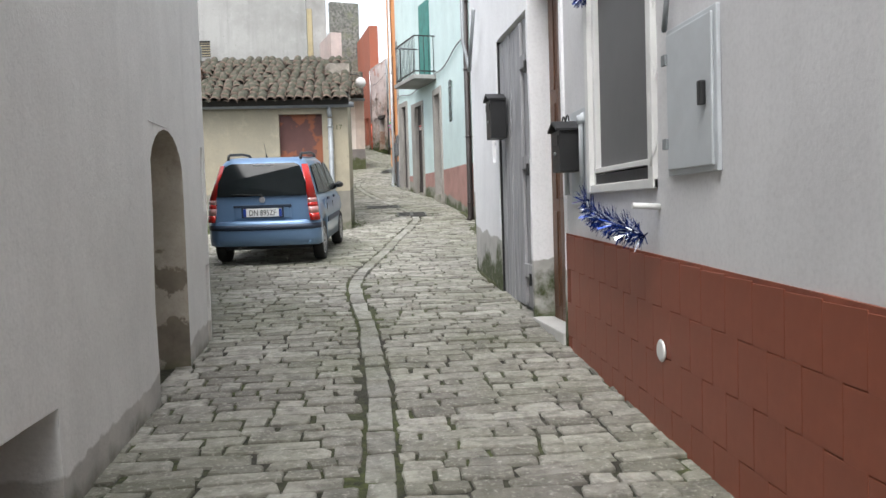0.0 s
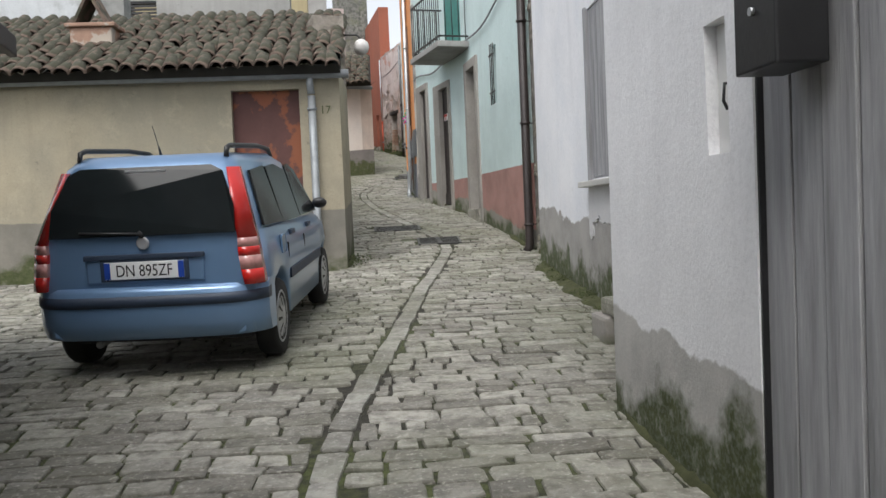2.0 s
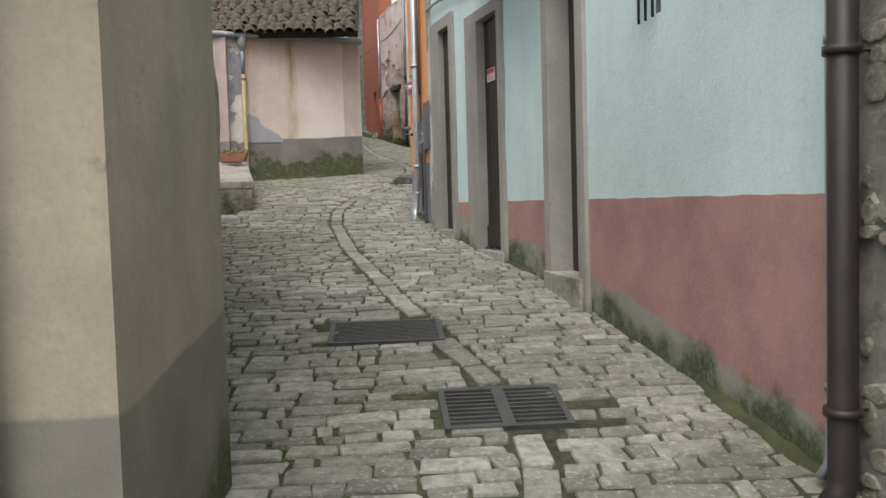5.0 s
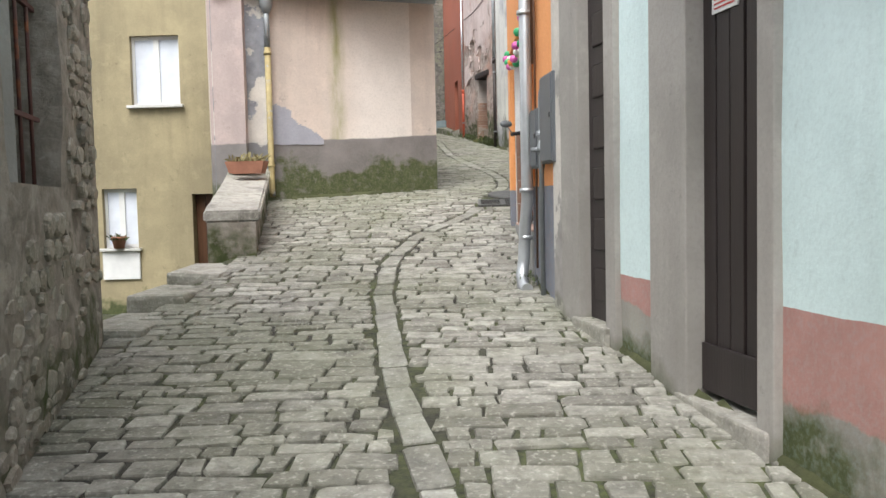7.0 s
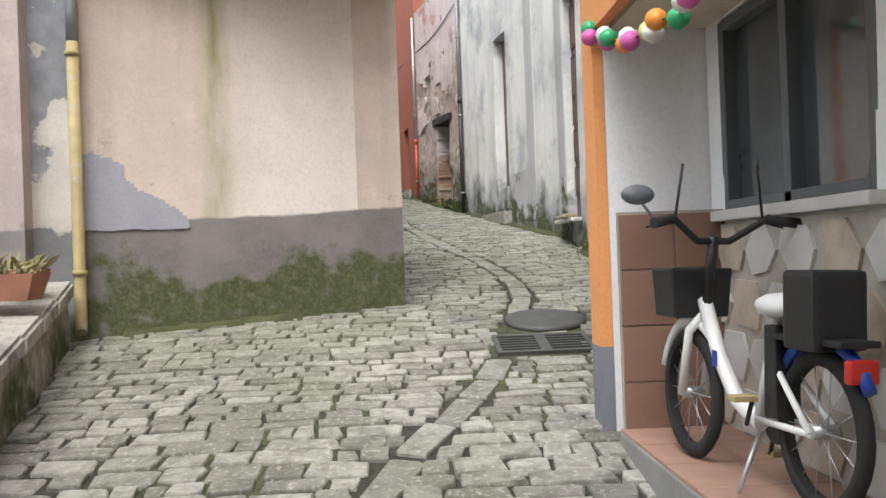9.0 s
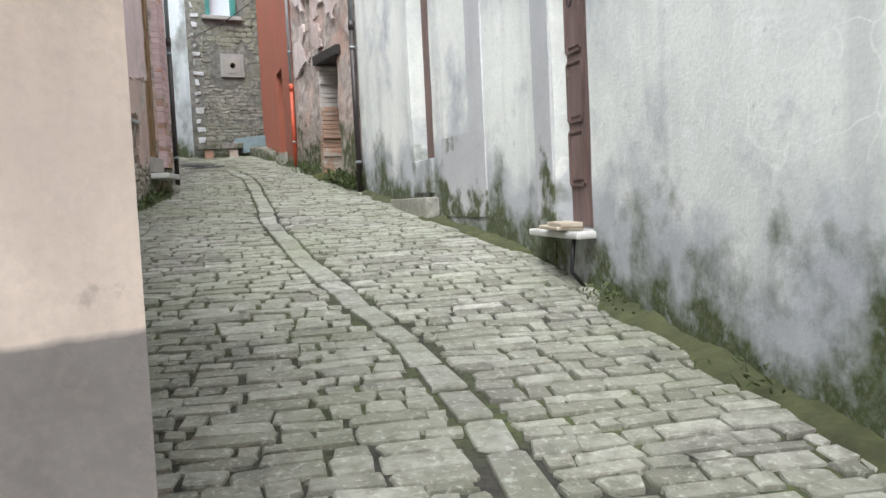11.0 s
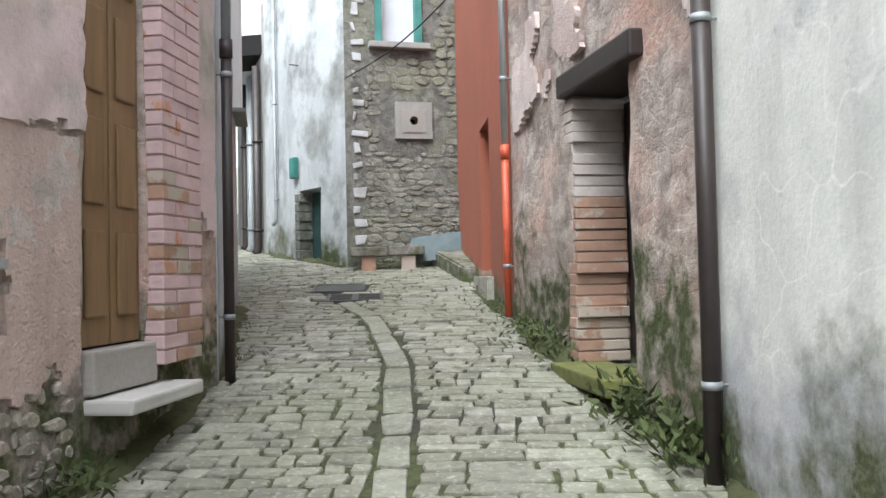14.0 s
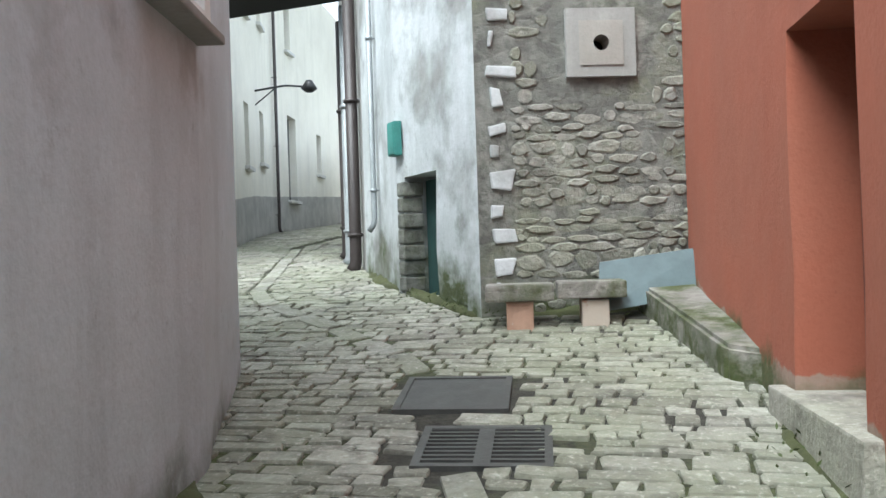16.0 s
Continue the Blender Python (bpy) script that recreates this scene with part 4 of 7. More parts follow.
# maroon tiled dado
dado = thing("tiled_dado", F1.place(0, 0, 0), "maroon painted tile dado on the wall foot", "dado", kind="structure")
bm = solid((-14.75, 0, -0.012, 0, -0.9, 1.16))
for v in bm.verts:
    if v.co.z > 1:
        v.co.z = 1.185 if v.co.x < -10 else 0.72
part("joint_bed", bm, M_MAROONJ, dado)
tile_meshes = {}
for row in range(6):
    za, zb = 1.17 - 0.235 * (row + 1), 1.17 - 0.235 * row
    for i in range(44):
        x1 = -14.74 + i * 0.235 + (0.11 if row % 2 else 0)
        if x1 + 0.23 > -4:
            continue
        drop = (x1 + 14.74) * 0.034
        if "t" not in tile_meshes:
            tile_meshes["t"] = finish("tile", solid((0, 0.2335, -0.0165, -0.01, 0, 0.2335), bevel=0.0025), M_MAROON)
        t = new("tile", tile_meshes["t"])
        t.parent = dado
        t.location = (x1, random.uniform(-0.0005, 0.0005), za - drop + 0.002)
bm = bmesh.new()
lathe(bm, ((0.05, 0), (0.055, -0.008), (0.045, -0.014)), 16, "Y")
lone("vent_cap", bm, M_WHITEPAINT, "small round white vent cap in the dado", "vent", F1.place(12.85, 0.02, 0.67))

# shuttered window
w2 = thing("window_2", F3.place(2.525, 0, 1.92), "closed weathered grey wooden shutters over a white sill", "window", kind="structure")
for bx in ((-0.62, -0.56, -0.02, 0.1, -0.02, 1.5), (0.56, 0.62, -0.02, 0.1, -0.02, 1.5), (-0.03, 0.03, -0.012, 0.05, 0, 1.48)):
    part("window_frame", solid(bx, bevel=0.005), M_GREYWOOD, w2)
for sx in (-0.295, 0.295):
    sh = part("shutter", solid((sx - 0.255, sx + 0.255, 0.03, 0.05, 0.0, 1.48)), M_GREYWOOD, w2)
    for i in range(4):
        part("board", solid((sx - 0.25 + i * 0.127, sx - 0.13 + i * 0.127, 0.012, 0.031, 0.02, 1.47), bevel=0.004), M_GREYWOOD, sh)
part("window_sill", solid((-0.68, 0.68, -0.1, 0.05, -0.07, -0.02), bevel=0.008), M_MARBLE, w2)
part("pane", solid((-0.56, 0.56, 0.2, 0.21, 0, 1.48)), M_DARK, w2)
# stone bench beside the downpipe
sb = thing("stone_bench", F3.place(1.3, 0, F3.foot(1.3)), "bench of a stone slab on rough stone blocks", "bench")
part("slab", solid((-0.3, 0.75, -0.36, -0.02, 0.2, 0.32), bevel=0.03), M_CAPSTONE, sb)
part("block", solid((-0.42, -0.05, -0.4, -0.03, -0.1, 0.2), bevel=0.03), M_JAMB, sb)
part("block", solid((0.0, 0.7, -0.34, -0.03, -0.1, 0.2), bevel=0.03), M_STRIP, sb)


# ---- downpipes ----
def downpipe(face, s, z0, z1, r, material, label, out=0.07, shoe=True, lower=None, name="downpipe"):
    t = thing(name, face.place(s, 0, z0), label, "downpipe")
    h = z1 - z0
    cut = 0.0 if lower is None else lower[0] - z0
    bm = bmesh.new()
    pts = [(0, -out, cut), (0, -out, h)]
    if lower is None and shoe:
        pts = [(0.0, -out - 0.05, 0.0), (0, -out - 0.01, 0.05), (0, -out, 0.1), (0, -out, h)]
    pipe_run(bm, pts, r)
    part("pipe", bm, material, t)
    if lower is not None:
        bm = bmesh.new()
        pipe_run(bm, ((0, -out, 0), (0, -out, cut - 0.02)), r * 1.12)
        lathe(bm, ((r * 1.35, cut - 0.08), (r * 1.35, cut + 0.02)), 12, "Z", (0, -out, 0))
        part("lower_pipe", bm, lower[1], t)
    for k in range(max(2, int(h / 1.3))):
        zz = 0.35 + k * 1.3
        bm = bmesh.new()
        lathe(bm, ((r * 1.25, zz - 0.015), (r * 1.25, zz + 0.015)), 12, "Z", (0, -out, 0))
        rod(bm, (0, -out, zz), (0, 0.02, zz), 0.006, 6)
        part("clamp", bm, material if lower is None else M_GALVDULL, t)
    return t


downpipe(F3, F3.s_of(11.62), 0.95, 5.6, 0.04, M_PIPEDARK, "dark brown downpipe on the white house")
downpipe(F4, 0.9, F4.foot(0.9), 6.5, 0.055, M_PIPEDARK, "dark brown downpipe between stone and mint walls", out=0.12)
downpipe(F5, 0.05, 1.2, 6.5, 0.02, M_GALVDULL, "thin grey pipe at the mint wall's edge", out=0.03)
downpipe(F11, F11.length - 0.05, F11.foot(F11.length), 7.9, 0.03, M_GALVDULL, "grey downpipe with dark brown lower length", out=0.06, lower=(5.75, M_PIPEDARK))
downpipe(F12, F12.length - 0.04, 4.28, 7.9, 0.024, M_GALV, "steel downpipe with a red-painted lower length", out=0.055, lower=(5.45, M_PIPERED))
downpipe(F40, 0.06, F40.foot(0.05), 7.9, 0.026, M_GALVDULL, "pale downpipe with dark brown lower length", out=0.055, lower=(5.85, M_PIPEDARK))
downpipe(F32, 4.93, 1.3, 3.1, 0.045, M_GALVDULL, "dull zinc downpipe on the yellow shed", out=0.08)
yp = downpipe(F36, F36.s_of(27.6), 2.78, 4.5, 0.035, M_PIPEYEL, "ochre-painted downpipe on the pink house", out=0.07)
bm = bmesh.new()
pipe_run(bm, ((0, -0.07, 1.72), (0, -0.07, 2.2)), 0.033)
lathe(bm, ((0.03, 2.1), (0.075, 2.2), (0.085, 2.32), (0.06, 2.36)), 12, "Z", (0, -0.07, 0))
part("hopper", bm, M_GALVDULL, yp, "pale grey rain hopper")
downpipe(F16, 0.75, 5.3, 8.9, 0.025, M_GALVDULL, "thin grey pipe on the flaking white wall", out=0.05)
for i, s in enumerate((0.25, 0.9, 1.5)):
    downpipe(F17, s, F17.foot(s), 7.7, 0.06, M_GALVDULL if i % 2 else M_PIPEDARK, "upright pipe inside the passage", out=0.08)
downpipe(F20, 0.1, F20.foot(0.1), 10.5, 0.03, M_PIPEDARK, "dark downpipe on the cream house")

# steel pipe with an elbow on the orange house
bm = bmesh.new()
sp = thing("steel_downpipe", F7.place(F7.length - 0.06, 0, 2.04), "shiny steel downpipe with an elbow at its foot", "downpipe")
pipe_run(bm, ((0.18, -0.12, 0.02), (0.05, -0.12, 0.03), (-0.04, -0.11, 0.1), (-0.06, -0.09, 0.2), (-0.04, -0.08, 0.45), (0.0, -0.07, 0.62), (0.0, -0.06, 5.8)), 0.042, 12)
part("pipe", bm, M_GALV, sp)
for zz in (0.35, 0.68, 1.9, 3.2):
    bm = bmesh.new()
    lathe(bm, ((0.05, zz), (0.05, zz + 0.03)), 12, "Z", (0.0 if zz > 0.5 else -0.05, -0.075, 0))
    part("collar", bm, M_GALV, sp)
gp = thing("gas_pipe", F7.place(0.28, 0, 2.0), "grey gas pipe with a valve on the orange wall", "pipe")
bm = bmesh.new()
pipe_run(bm, ((0, -0.04, 0), (0, -0.04, 1.33), (0.03, -0.04, 1.38), (0.1, -0.04, 1.38)), 0.018, 8)
part("pipe", bm, M_GALVDULL, gp)
bm = bmesh.new()
lathe(bm, ((0.03, 0.98), (0.03, 1.02), (0.022, 1.03), (0.022, 1.08), (0.03, 1.09), (0.03, 1.12)), 10, "Z", (0, -0.04, 0))
rod(bm, (0, -0.04, 1.0), (-0.05, -0.09, 1.0), 0.016, 8)
part("valve", bm, M_GALVDULL, gp)
for s, z, w, h, lab in ((0.08, 2.9, 0.32, 0.56, "large dark grey steel meter cabinet"), (0.44, 2.88, 0.2, 0.4, "smaller grey steel meter cabinet")):
    c = thing("meter_cabinet", F7.place(s, 0, z), lab + " on the orange wall", "meter cabinet", "meter cabinets on the orange wall")
    part("body", solid((-w / 2, w / 2, -0.05, 0, 0, h), bevel=0.006), M_GREYPAINT, c)
    part("door_leaf", solid((-w / 2 + 0.015, w / 2 - 0.015, -0.06, -0.05, 0.015, h - 0.015), bevel=0.004), M_GREYPAINT, c)
    part("lock", solid((w / 2 - 0.05, w / 2 - 0.03, -0.066, -0.06, h / 2, h / 2 + 0.03), bevel=0.002), M_BLACK, c)
bm = bmesh.new()
pipe_run(bm, ((0.0, -0.03, 3.5), (0.02, -0.03, 5.6)), 0.012, 6)
pipe_run(bm, ((0.06, -0.03, 2.1), (0.07, -0.03, 5.6)), 0.008, 6)
lone("cable_run", bm, M_BROWNWOOD, "thin brown cables running up the orange wall", "cable", F7.place(0.54, 0, 0.1))

# mint house doors and window
surround(F5, 2.78, 3.4, 4.05, 0.14, M_JAMB, "grey cement door surround on the mint house")
plank_door(F5, 2.78, 3.4, 1.72, 4.05, 0.14, M_DARKWOOD, "dark brown wooden door, shut, in a cement surround", 4)
sill("doorstep", F5, 2.7, 3.5, 1.73, 0.3, 0.06, M_CAPSTONE, "worn stone doorstep on the mint house")
surround(F6, D2a, D2b, 4.0, 0.1, M_JAMB, "grey cement door surround on the mint house", far=0.34)
sd = plank_door(F6, D2a, D2b, 1.83, 4.0, 0.05, M_DARKWOOD, "dark brown boarded door, shut, with a small sign", 5)
sill("doorstep", F6, D2a - 0.08, D2b + 0.08, 1.82, 0.3, 0.05, M_CAPSTONE, "worn stone doorstep on the mint house")
part("kick_board", solid((-0.25, 0.25, -0.02, 0.0, 0.02, 0.22), bevel=0.004), M_DARKWOOD, sd)
sg = part("sign", solid((-0.17, 0.02, -0.012, -0.004, 1.58, 1.7)), M_WHITEPAINT, sd, "small white paper sign with a red stripe")
part("stripe", solid((-0.165, 0.015, -0.014, -0.011, 1.65, 1.695)), M_SIGNRED, sg)
for k in range(3):
    part("text_bar", solid((-0.15, 0.0 - 0.03 * (k % 2), -0.014, -0.011, 1.595 + k * 0.018, 1.602 + k * 0.018)), M_SIGNRED, sg)
surround(F6, D3a, D3b, 4.15, 0.12, M_JAMB, "grey cement door surround on the mint house", far=0.28)
plank_door(F6, D3a, D3b, 1.98, 4.15, 0.04, M_DARKWOOD, "dark brown carved panel door, shut", 1, None, 7)
sill("doorstep", F6, D3a - 0.05, D3b + 0.06, 1.99, 0.25, 0.06, M_CAPSTONE, "worn stone doorstep on the mint house")
grade(lone("peeling_strip", solid((-0.075, 0.075, -0.02, 0.05, 1.6, 6.0), bevel=0.006), M_PEELWHITE, "strip of peeling white and grey render at the mint house's end", "render", F6.place(2.935, 0, 0), kind="structure"))
w3 = thing("window_3", F5.place(1.64, 0, 3.28), "narrow barred window in the mint wall", "window", kind="structure")
part("pane", solid((-0.14, 0.14, 0.1, 0.11, 0, 0.85)), M_GLASS, w3)
for k in range(3):
    bm = bmesh.new()
    rod(bm, (-0.09 + 0.09 * k, -0.03, -0.02), (-0.09 + 0.09 * k, -0.03, 0.87), 0.008, 6)
    part("bar", bm, M_BLACK, w3)
for zz in (0.15, 0.7):
    part("crossbar", solid((-0.15, 0.15, -0.04, -0.025, zz, zz + 0.02)), M_BLACK, w3)

# balcony
bc = thing("balcony", F6.place(0.2, 0, 4.42), "small concrete balcony with black iron railings", "balcony")
BW, BO = 0.85, 0.62
part("slab", solid((-BW, BW, -BO, 0.1, 0, 0.1), bevel=0.015), M_CONCRETE, bc)
posts = [(-BW + 0.05 + k * (2 * BW - 0.1) / 14, -BO + 0.05) for k in range(15)] + [(sx, -BO + 0.05 + k * 0.115) for sx in (-BW + 0.05, BW - 0.05) for k in range(1, 5)]
me = None
for x, y in posts:
    if me is None:
        bm = bmesh.new()
        rod(bm, (0, 0, 0.1), (0, 0, 0.98), 0.008, 6)
        me = finish("baluster", bm, M_BLACK)
    o = new("baluster", me)
    o.parent, o.location = bc, (x, y, 0)
for zz in (0.17, 0.98):
    for bx in ((-BW + 0.03, BW - 0.03, -BO + 0.035, -BO + 0.065), (-BW + 0.035, -BW + 0.065, -BO + 0.05, 0), (BW - 0.065, BW - 0.035, -BO + 0.05, 0)):
        part("rail", solid((*bx, zz, zz + 0.025)), M_BLACK, bc)
bd = thing("balcony_door", F6.place(0.35, 0.003, 4.52), "pale green shuttered balcony door, shut", "door", kind="structure")
part("leaf", solid((-0.4, 0.4, -0.03, 0, 0, 1.9), bevel=0.01), M_TEAL, bd)
# street lamp with bracket
sl = thing("street_lamp", F4.place(0.3, 0, 5.35), "opal street lamp on a scrolled iron wall bracket", "street lamp")
bm = bmesh.new()
pipe_run(bm, ((0, 0.1, 0), (0, -0.5, 0.12), (0, -0.85, 0.16)), 0.015, 8)
pipe_run(bm, ((0, 0.1, -0.3), (0, -0.25, -0.02), (0, -0.45, 0.1)), 0.01, 6)
part("bracket", bm, M_BLACK, sl)
bm = bmesh.new()
lathe(bm, ((0.03, 0.16), (0.05, 0.22), (0.15, 0.3), (0.16, 0.36), (0.04, 0.4)), 14, "Z", (0, -0.85, 0))
part("globe", bm, M_LAMPGLOBE, sl)
bm = bmesh.new()
pipe_run(bm, [F5.at(s, 0.04, 4.75 + 0.06 * math.sin(s * 2.2) - 0.08 * s) for s in np.linspace(0, 3.7, 16)], 0.016, 6)
pipe_run(bm, [F6.at(s, 0.04, 4.42 + 0.05 * math.sin(s * 3)) for s in np.linspace(0, 2.9, 12)], 0.016, 6)
lone("wall_cable", bm, M_GALVDULL, "thick grey cable slung along the mint wall", "cable")
bm = bmesh.new()
pipe_run(bm, ((1.23, 8.9, 3.5), (1.22, 9.2, 3.05), (1.25, 9.5, 2.95), (1.2, 9.66, 3.3), (1.2, 9.68, 4.6)), 0.02, 6)
lone("loose_cable", bm, M_GALVDULL, "loose grey cable on the white corner", "cable")

# ---- porch ----
pf = thing("porch_floor", Matrix.Translation((0, 0, 0)), "raised porch floor of terracotta tiles", "floor", kind="structure")
part("base", solid((0.91, 1.95, 23.78, 25.74, 1.9, 2.44), bevel=0.01), M_CONCRETE, pf)
me = finish("floor_tile", solid((0, 0.262, 0, 0.275, 2.438, 2.452), bevel=0.003), M_TILEFLOOR)
for i in range(4):
    for j in range(7):
        t = new("floor_tile", me)
        t.parent, t.location = pf, (0.915 + i * 0.262, 23.79 + j * 0.279, 0)
pt = thing("porch_dado", Matrix.Translation((0, 25.87, 0)), "dado of brown glazed tiles on the porch wall", "dado", kind="structure")
part("grout_bed", solid((0.93, 1.94, -0.134, -0.121, 2.0, 3.3)), M_GROUT, pt)
me = finish("tile", solid((0, 0.214, -0.145, -0.13, 0, 0.214), bevel=0.003), M_TILEBROWN)
for i in range(5):
    for j in range(5):
        t = new("tile", me)
        t.parent, t.location = pt, (0.935 + i * 0.22, 0, 3.295 - 0.22 * (j + 1))
w4 = thing("window_4", F9.place(1.475, 0, 3.29), "dark aluminium porch window over a marble sill", "window", kind="structure")
part("pane", solid((-0.53, 0.53, 0.05, 0.06, 0.03, 0.72)), M_GLASS, w4)
for bx in ((-0.54, -0.49, 0.0, 0.08, 0, 0.74), (0.49, 0.54, 0.0, 0.08, 0, 0.74), (-0.02, 0.03, 0.0, 0.08, 0, 0.74), (-0.49, 0.49, 0.0, 0.08, 0.7, 0.74), (-0.49, 0.49, 0, 0.08, 0, 0.04)):
    part("window_frame", solid(bx, bevel=0.004), M_GREYPAINT, w4)
part("window_sill", solid((-0.58, 0.58, -0.06, 0.1, -0.04, 0.0), bevel=0.006), M_MARBLE, w4)
cz = thing("stone_cladding", F9.place(1.22, 0, 2.44) @ Matrix.Diagonal((1, 1, 0.86, 1)), "crazy-paved cream stone cladding below the window", "cladding", kind="structure")
rnd = random.Random(4)
part("bed", solid((-0.9, 0.9, -0.02, 0, 0, 0.93)), M_GROUT, cz)
for i in range(7):
    for j in range(4):
        bm = bmesh.new()
        cx, cyy = -0.8 + i * 0.26 + 0.13 * (j % 2), 0.12 + j * 0.23
        pts = [(cx + 0.13 * math.cos(a + rnd.uniform(-0.3, 0.3)) * 0.95, cyy + 0.115 * math.sin(a) * rnd.uniform(0.85, 1.05)) for a in [k * math.tau / 6 for k in range(6)]]
        pts = [(max(-0.89, min(0.89, x)), max(0.005, min(0.925, z))) for x, z in pts]
        a = [bm.verts.new((x, -0.032, z)) for x, z in pts]
        b = [bm.verts.new((x, -0.018, z)) for x, z in pts]
        bm.faces.new(a)
        for k in range(6):
            bm.faces.new((a[k], a[(k + 1) % 6], b[(k + 1) % 6], b[k]))
        part("stone", bm, M_MARBLE if (i + j) % 3 else M_CARD, cz)
# string of coloured balls
bs = thing("ball_garland", Matrix.Translation((0.87, 23.9, 3.98)), "string of coloured plastic balls across the porch opening", "garland")
cols = {"white": (0.75, 0.74, 0.7), "pink": (0.65, 0.12, 0.4), "orange": (0.85, 0.3, 0.05), "green": (0.04, 0.4, 0.16), "lime": (0.7, 0.72, 0.25)}
mats = {k: simple(k + "_ball", v, 0.45, var=0.08, bumps=0.05) for k, v in cols.items()}
seq = ["pink", "white", "green", "orange", "green", "pink", "white", "lime", "pink", "white", "green", "orange", "white", "lime", "pink", "white", "orange", "green", "pink", "white", "pink", "green"]
wire = []
for i, k in enumerate(seq):
    u = i / (len(seq) - 1)
    p = Vector((0.02 * math.sin(i * 2.1), 1.93 * u, 0.0 - 0.8 * u * (1 - u) + (0.02 if i % 2 else 0) + 0.05 * u))
    wire.append(p)
    bm = bmesh.new()
    bmesh.ops.create_icosphere(bm, subdivisions=2, radius=0.034)
    for f in bm.faces:
        f.smooth = True
    bm.transform(Matrix.Translation(p))
    part("ball", bm, mats[k], bs, k + " ball")
bm = bmesh.new()
pipe_run(bm, wire, 0.004, 5)
part("wire", bm, M_LEAF, bs)

# ---- pale house, ruin, red house, end of the lane ----
pd = thing("door_old_double", F10.place((dA + dB) / 2, -0.1, 3.5), "old double door in peeling mauve-brown paint, shut", "door", kind="structure")
# near-black sheet, its colour gives the shade in the gap between the leaves
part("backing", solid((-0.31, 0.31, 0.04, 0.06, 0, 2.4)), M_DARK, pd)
for sx in (-1, 1):
    lf = part("leaf", solid(*[(min(sx * 0.005, sx * 0.31), max(sx * 0.005, sx * 0.31), 0, 0.04, 0, 2.4)], bevel=0.004), M_OLDDOOR, pd)
    for za, zb in ((0.25, 0.55), (0.62, 0.95), (1.02, 1.75), (1.85, 2.3)):
        x0, x1 = sorted((sx * 0.06, sx * 0.26))
        for bx in ((x0 - 0.012, x0, za, zb), (x1, x1 + 0.012, za, zb), (x0, x1, za - 0.012, za), (x0, x1, zb, zb + 0.012)):
            part("moulding", solid((bx[0], bx[1], -0.014, 0.0, bx[2], bx[3])), M_OLDDOOR, lf)
        part("panel", solid((x0 + 0.02, x1 - 0.02, -0.008, 0.0, za + 0.02, zb - 0.02), bevel=0.006), M_OLDDOOR, lf)
bm = bmesh.new()
pipe_run(bm, [(-0.16 + 0.03 * math.cos(k), -0.022, 1.3 + 0.03 * math.sin(k)) for k in np.linspace(0, 6.2, 12)], 0.005, 6)
part("knocker", bm, M_BLACK, pd, "ring knocker")
sill("marble_slab", F10, dA - 0.03, dB + 0.22, 3.49, 0.04, 0.11, M_MARBLE, "white marble slab before the old door")
for k in range(1):
    bm = bmesh.new()
    pipe_run(bm, ((0, -0.08, -0.04), (0, -0.1, -0.22), (0, 0.0, -0.34)), 0.012, 6)
    lone("slab_bracket", bm, M_BLACK, "iron bracket under the marble slab", "bracket", F10.place(dA + 0.1 + k * 0.55, 0, 3.49))
cb = solid((-0.14, 0.16, -0.13, 0.03, 0, 0.02), (-0.05, 0.17, -0.11, 0.02, 0.02, 0.045), bevel=0.006)
for v in cb.verts:
    v.co.z += 0.012 * noise.noise(v.co * 9) + 0.012
lone("cardboard", cb, M_CARD, "flattened weathered cardboard lying on the marble slab", "cardboard", F10.place((dA + dB) / 2, 0.04, 3.487))
plank_door(F11, dC, dD, 4.06, 6.2, 0.14, M_OLDDOOR, "old mauve-brown wooden door, shut, above a stone step", 3)
sill("stone_step", F11, dC - 0.05, dD + 0.42, 3.72, 0.26, 0.12, M_CAPSTONE, "rough pale stone step")
sill("stone_step", F11, dC + 0.02, dD, 4.06, 0.3, 0.02, M_PALE, "rendered sill under the old door")

rd = plank_door(F12, 0.72, 1.5, 4.12, 5.5, 0.3, M_DARKWOOD, "rotten dark wooden door, shut", 5)
bm = bmesh.new()
for k in range(9):
    pipe_run(bm, [(0.2 + 0.03 * math.sin(k + j), -0.03 - 0.01 * math.cos(k * 2 + j), 0.72 + 0.03 * math.cos(k * 1.3 + j * 0.9)) for j in range(5)], 0.003, 5)
part("wire_knot", bm, M_GALVDULL, rd, "twisted wire tying the door")
lt = solid((-0.52, 0.52, -0.05, 0.3, 0, 0.12), bevel=0.012)
for v in lt.verts:
    v.co.z += 0.02 * noise.noise(v.co * 3) - 0.01 * v.co.x
lone("lintel_beam", lt, M_DARKWOOD, "weathered wooden lintel over the ruined door", "lintel", F12.place(1.1, 0, 5.53), kind="structure")
bj = thing("brick_jamb", F12.place(1.55, 0.0, 4.1), "worn brick door jamb set in the rubble", "jamb", kind="structure")
part("mortar_core", solid((-0.045, 0.06, -0.003, 0.28, 0, 1.42)), M_BRICKPALE, bj)
rnd = random.Random(17)
for k in range(24):
    part("brick", solid((-0.05 + rnd.uniform(0, 0.008), rnd.uniform(0.06, 0.1), -0.004 - rnd.uniform(0, 0.008), 0.28, k * 0.059, k * 0.059 + rnd.uniform(0.05, 0.055)), bevel=0.005), M_BRICKORG if k < 15 else M_BRICKPALE, bj)
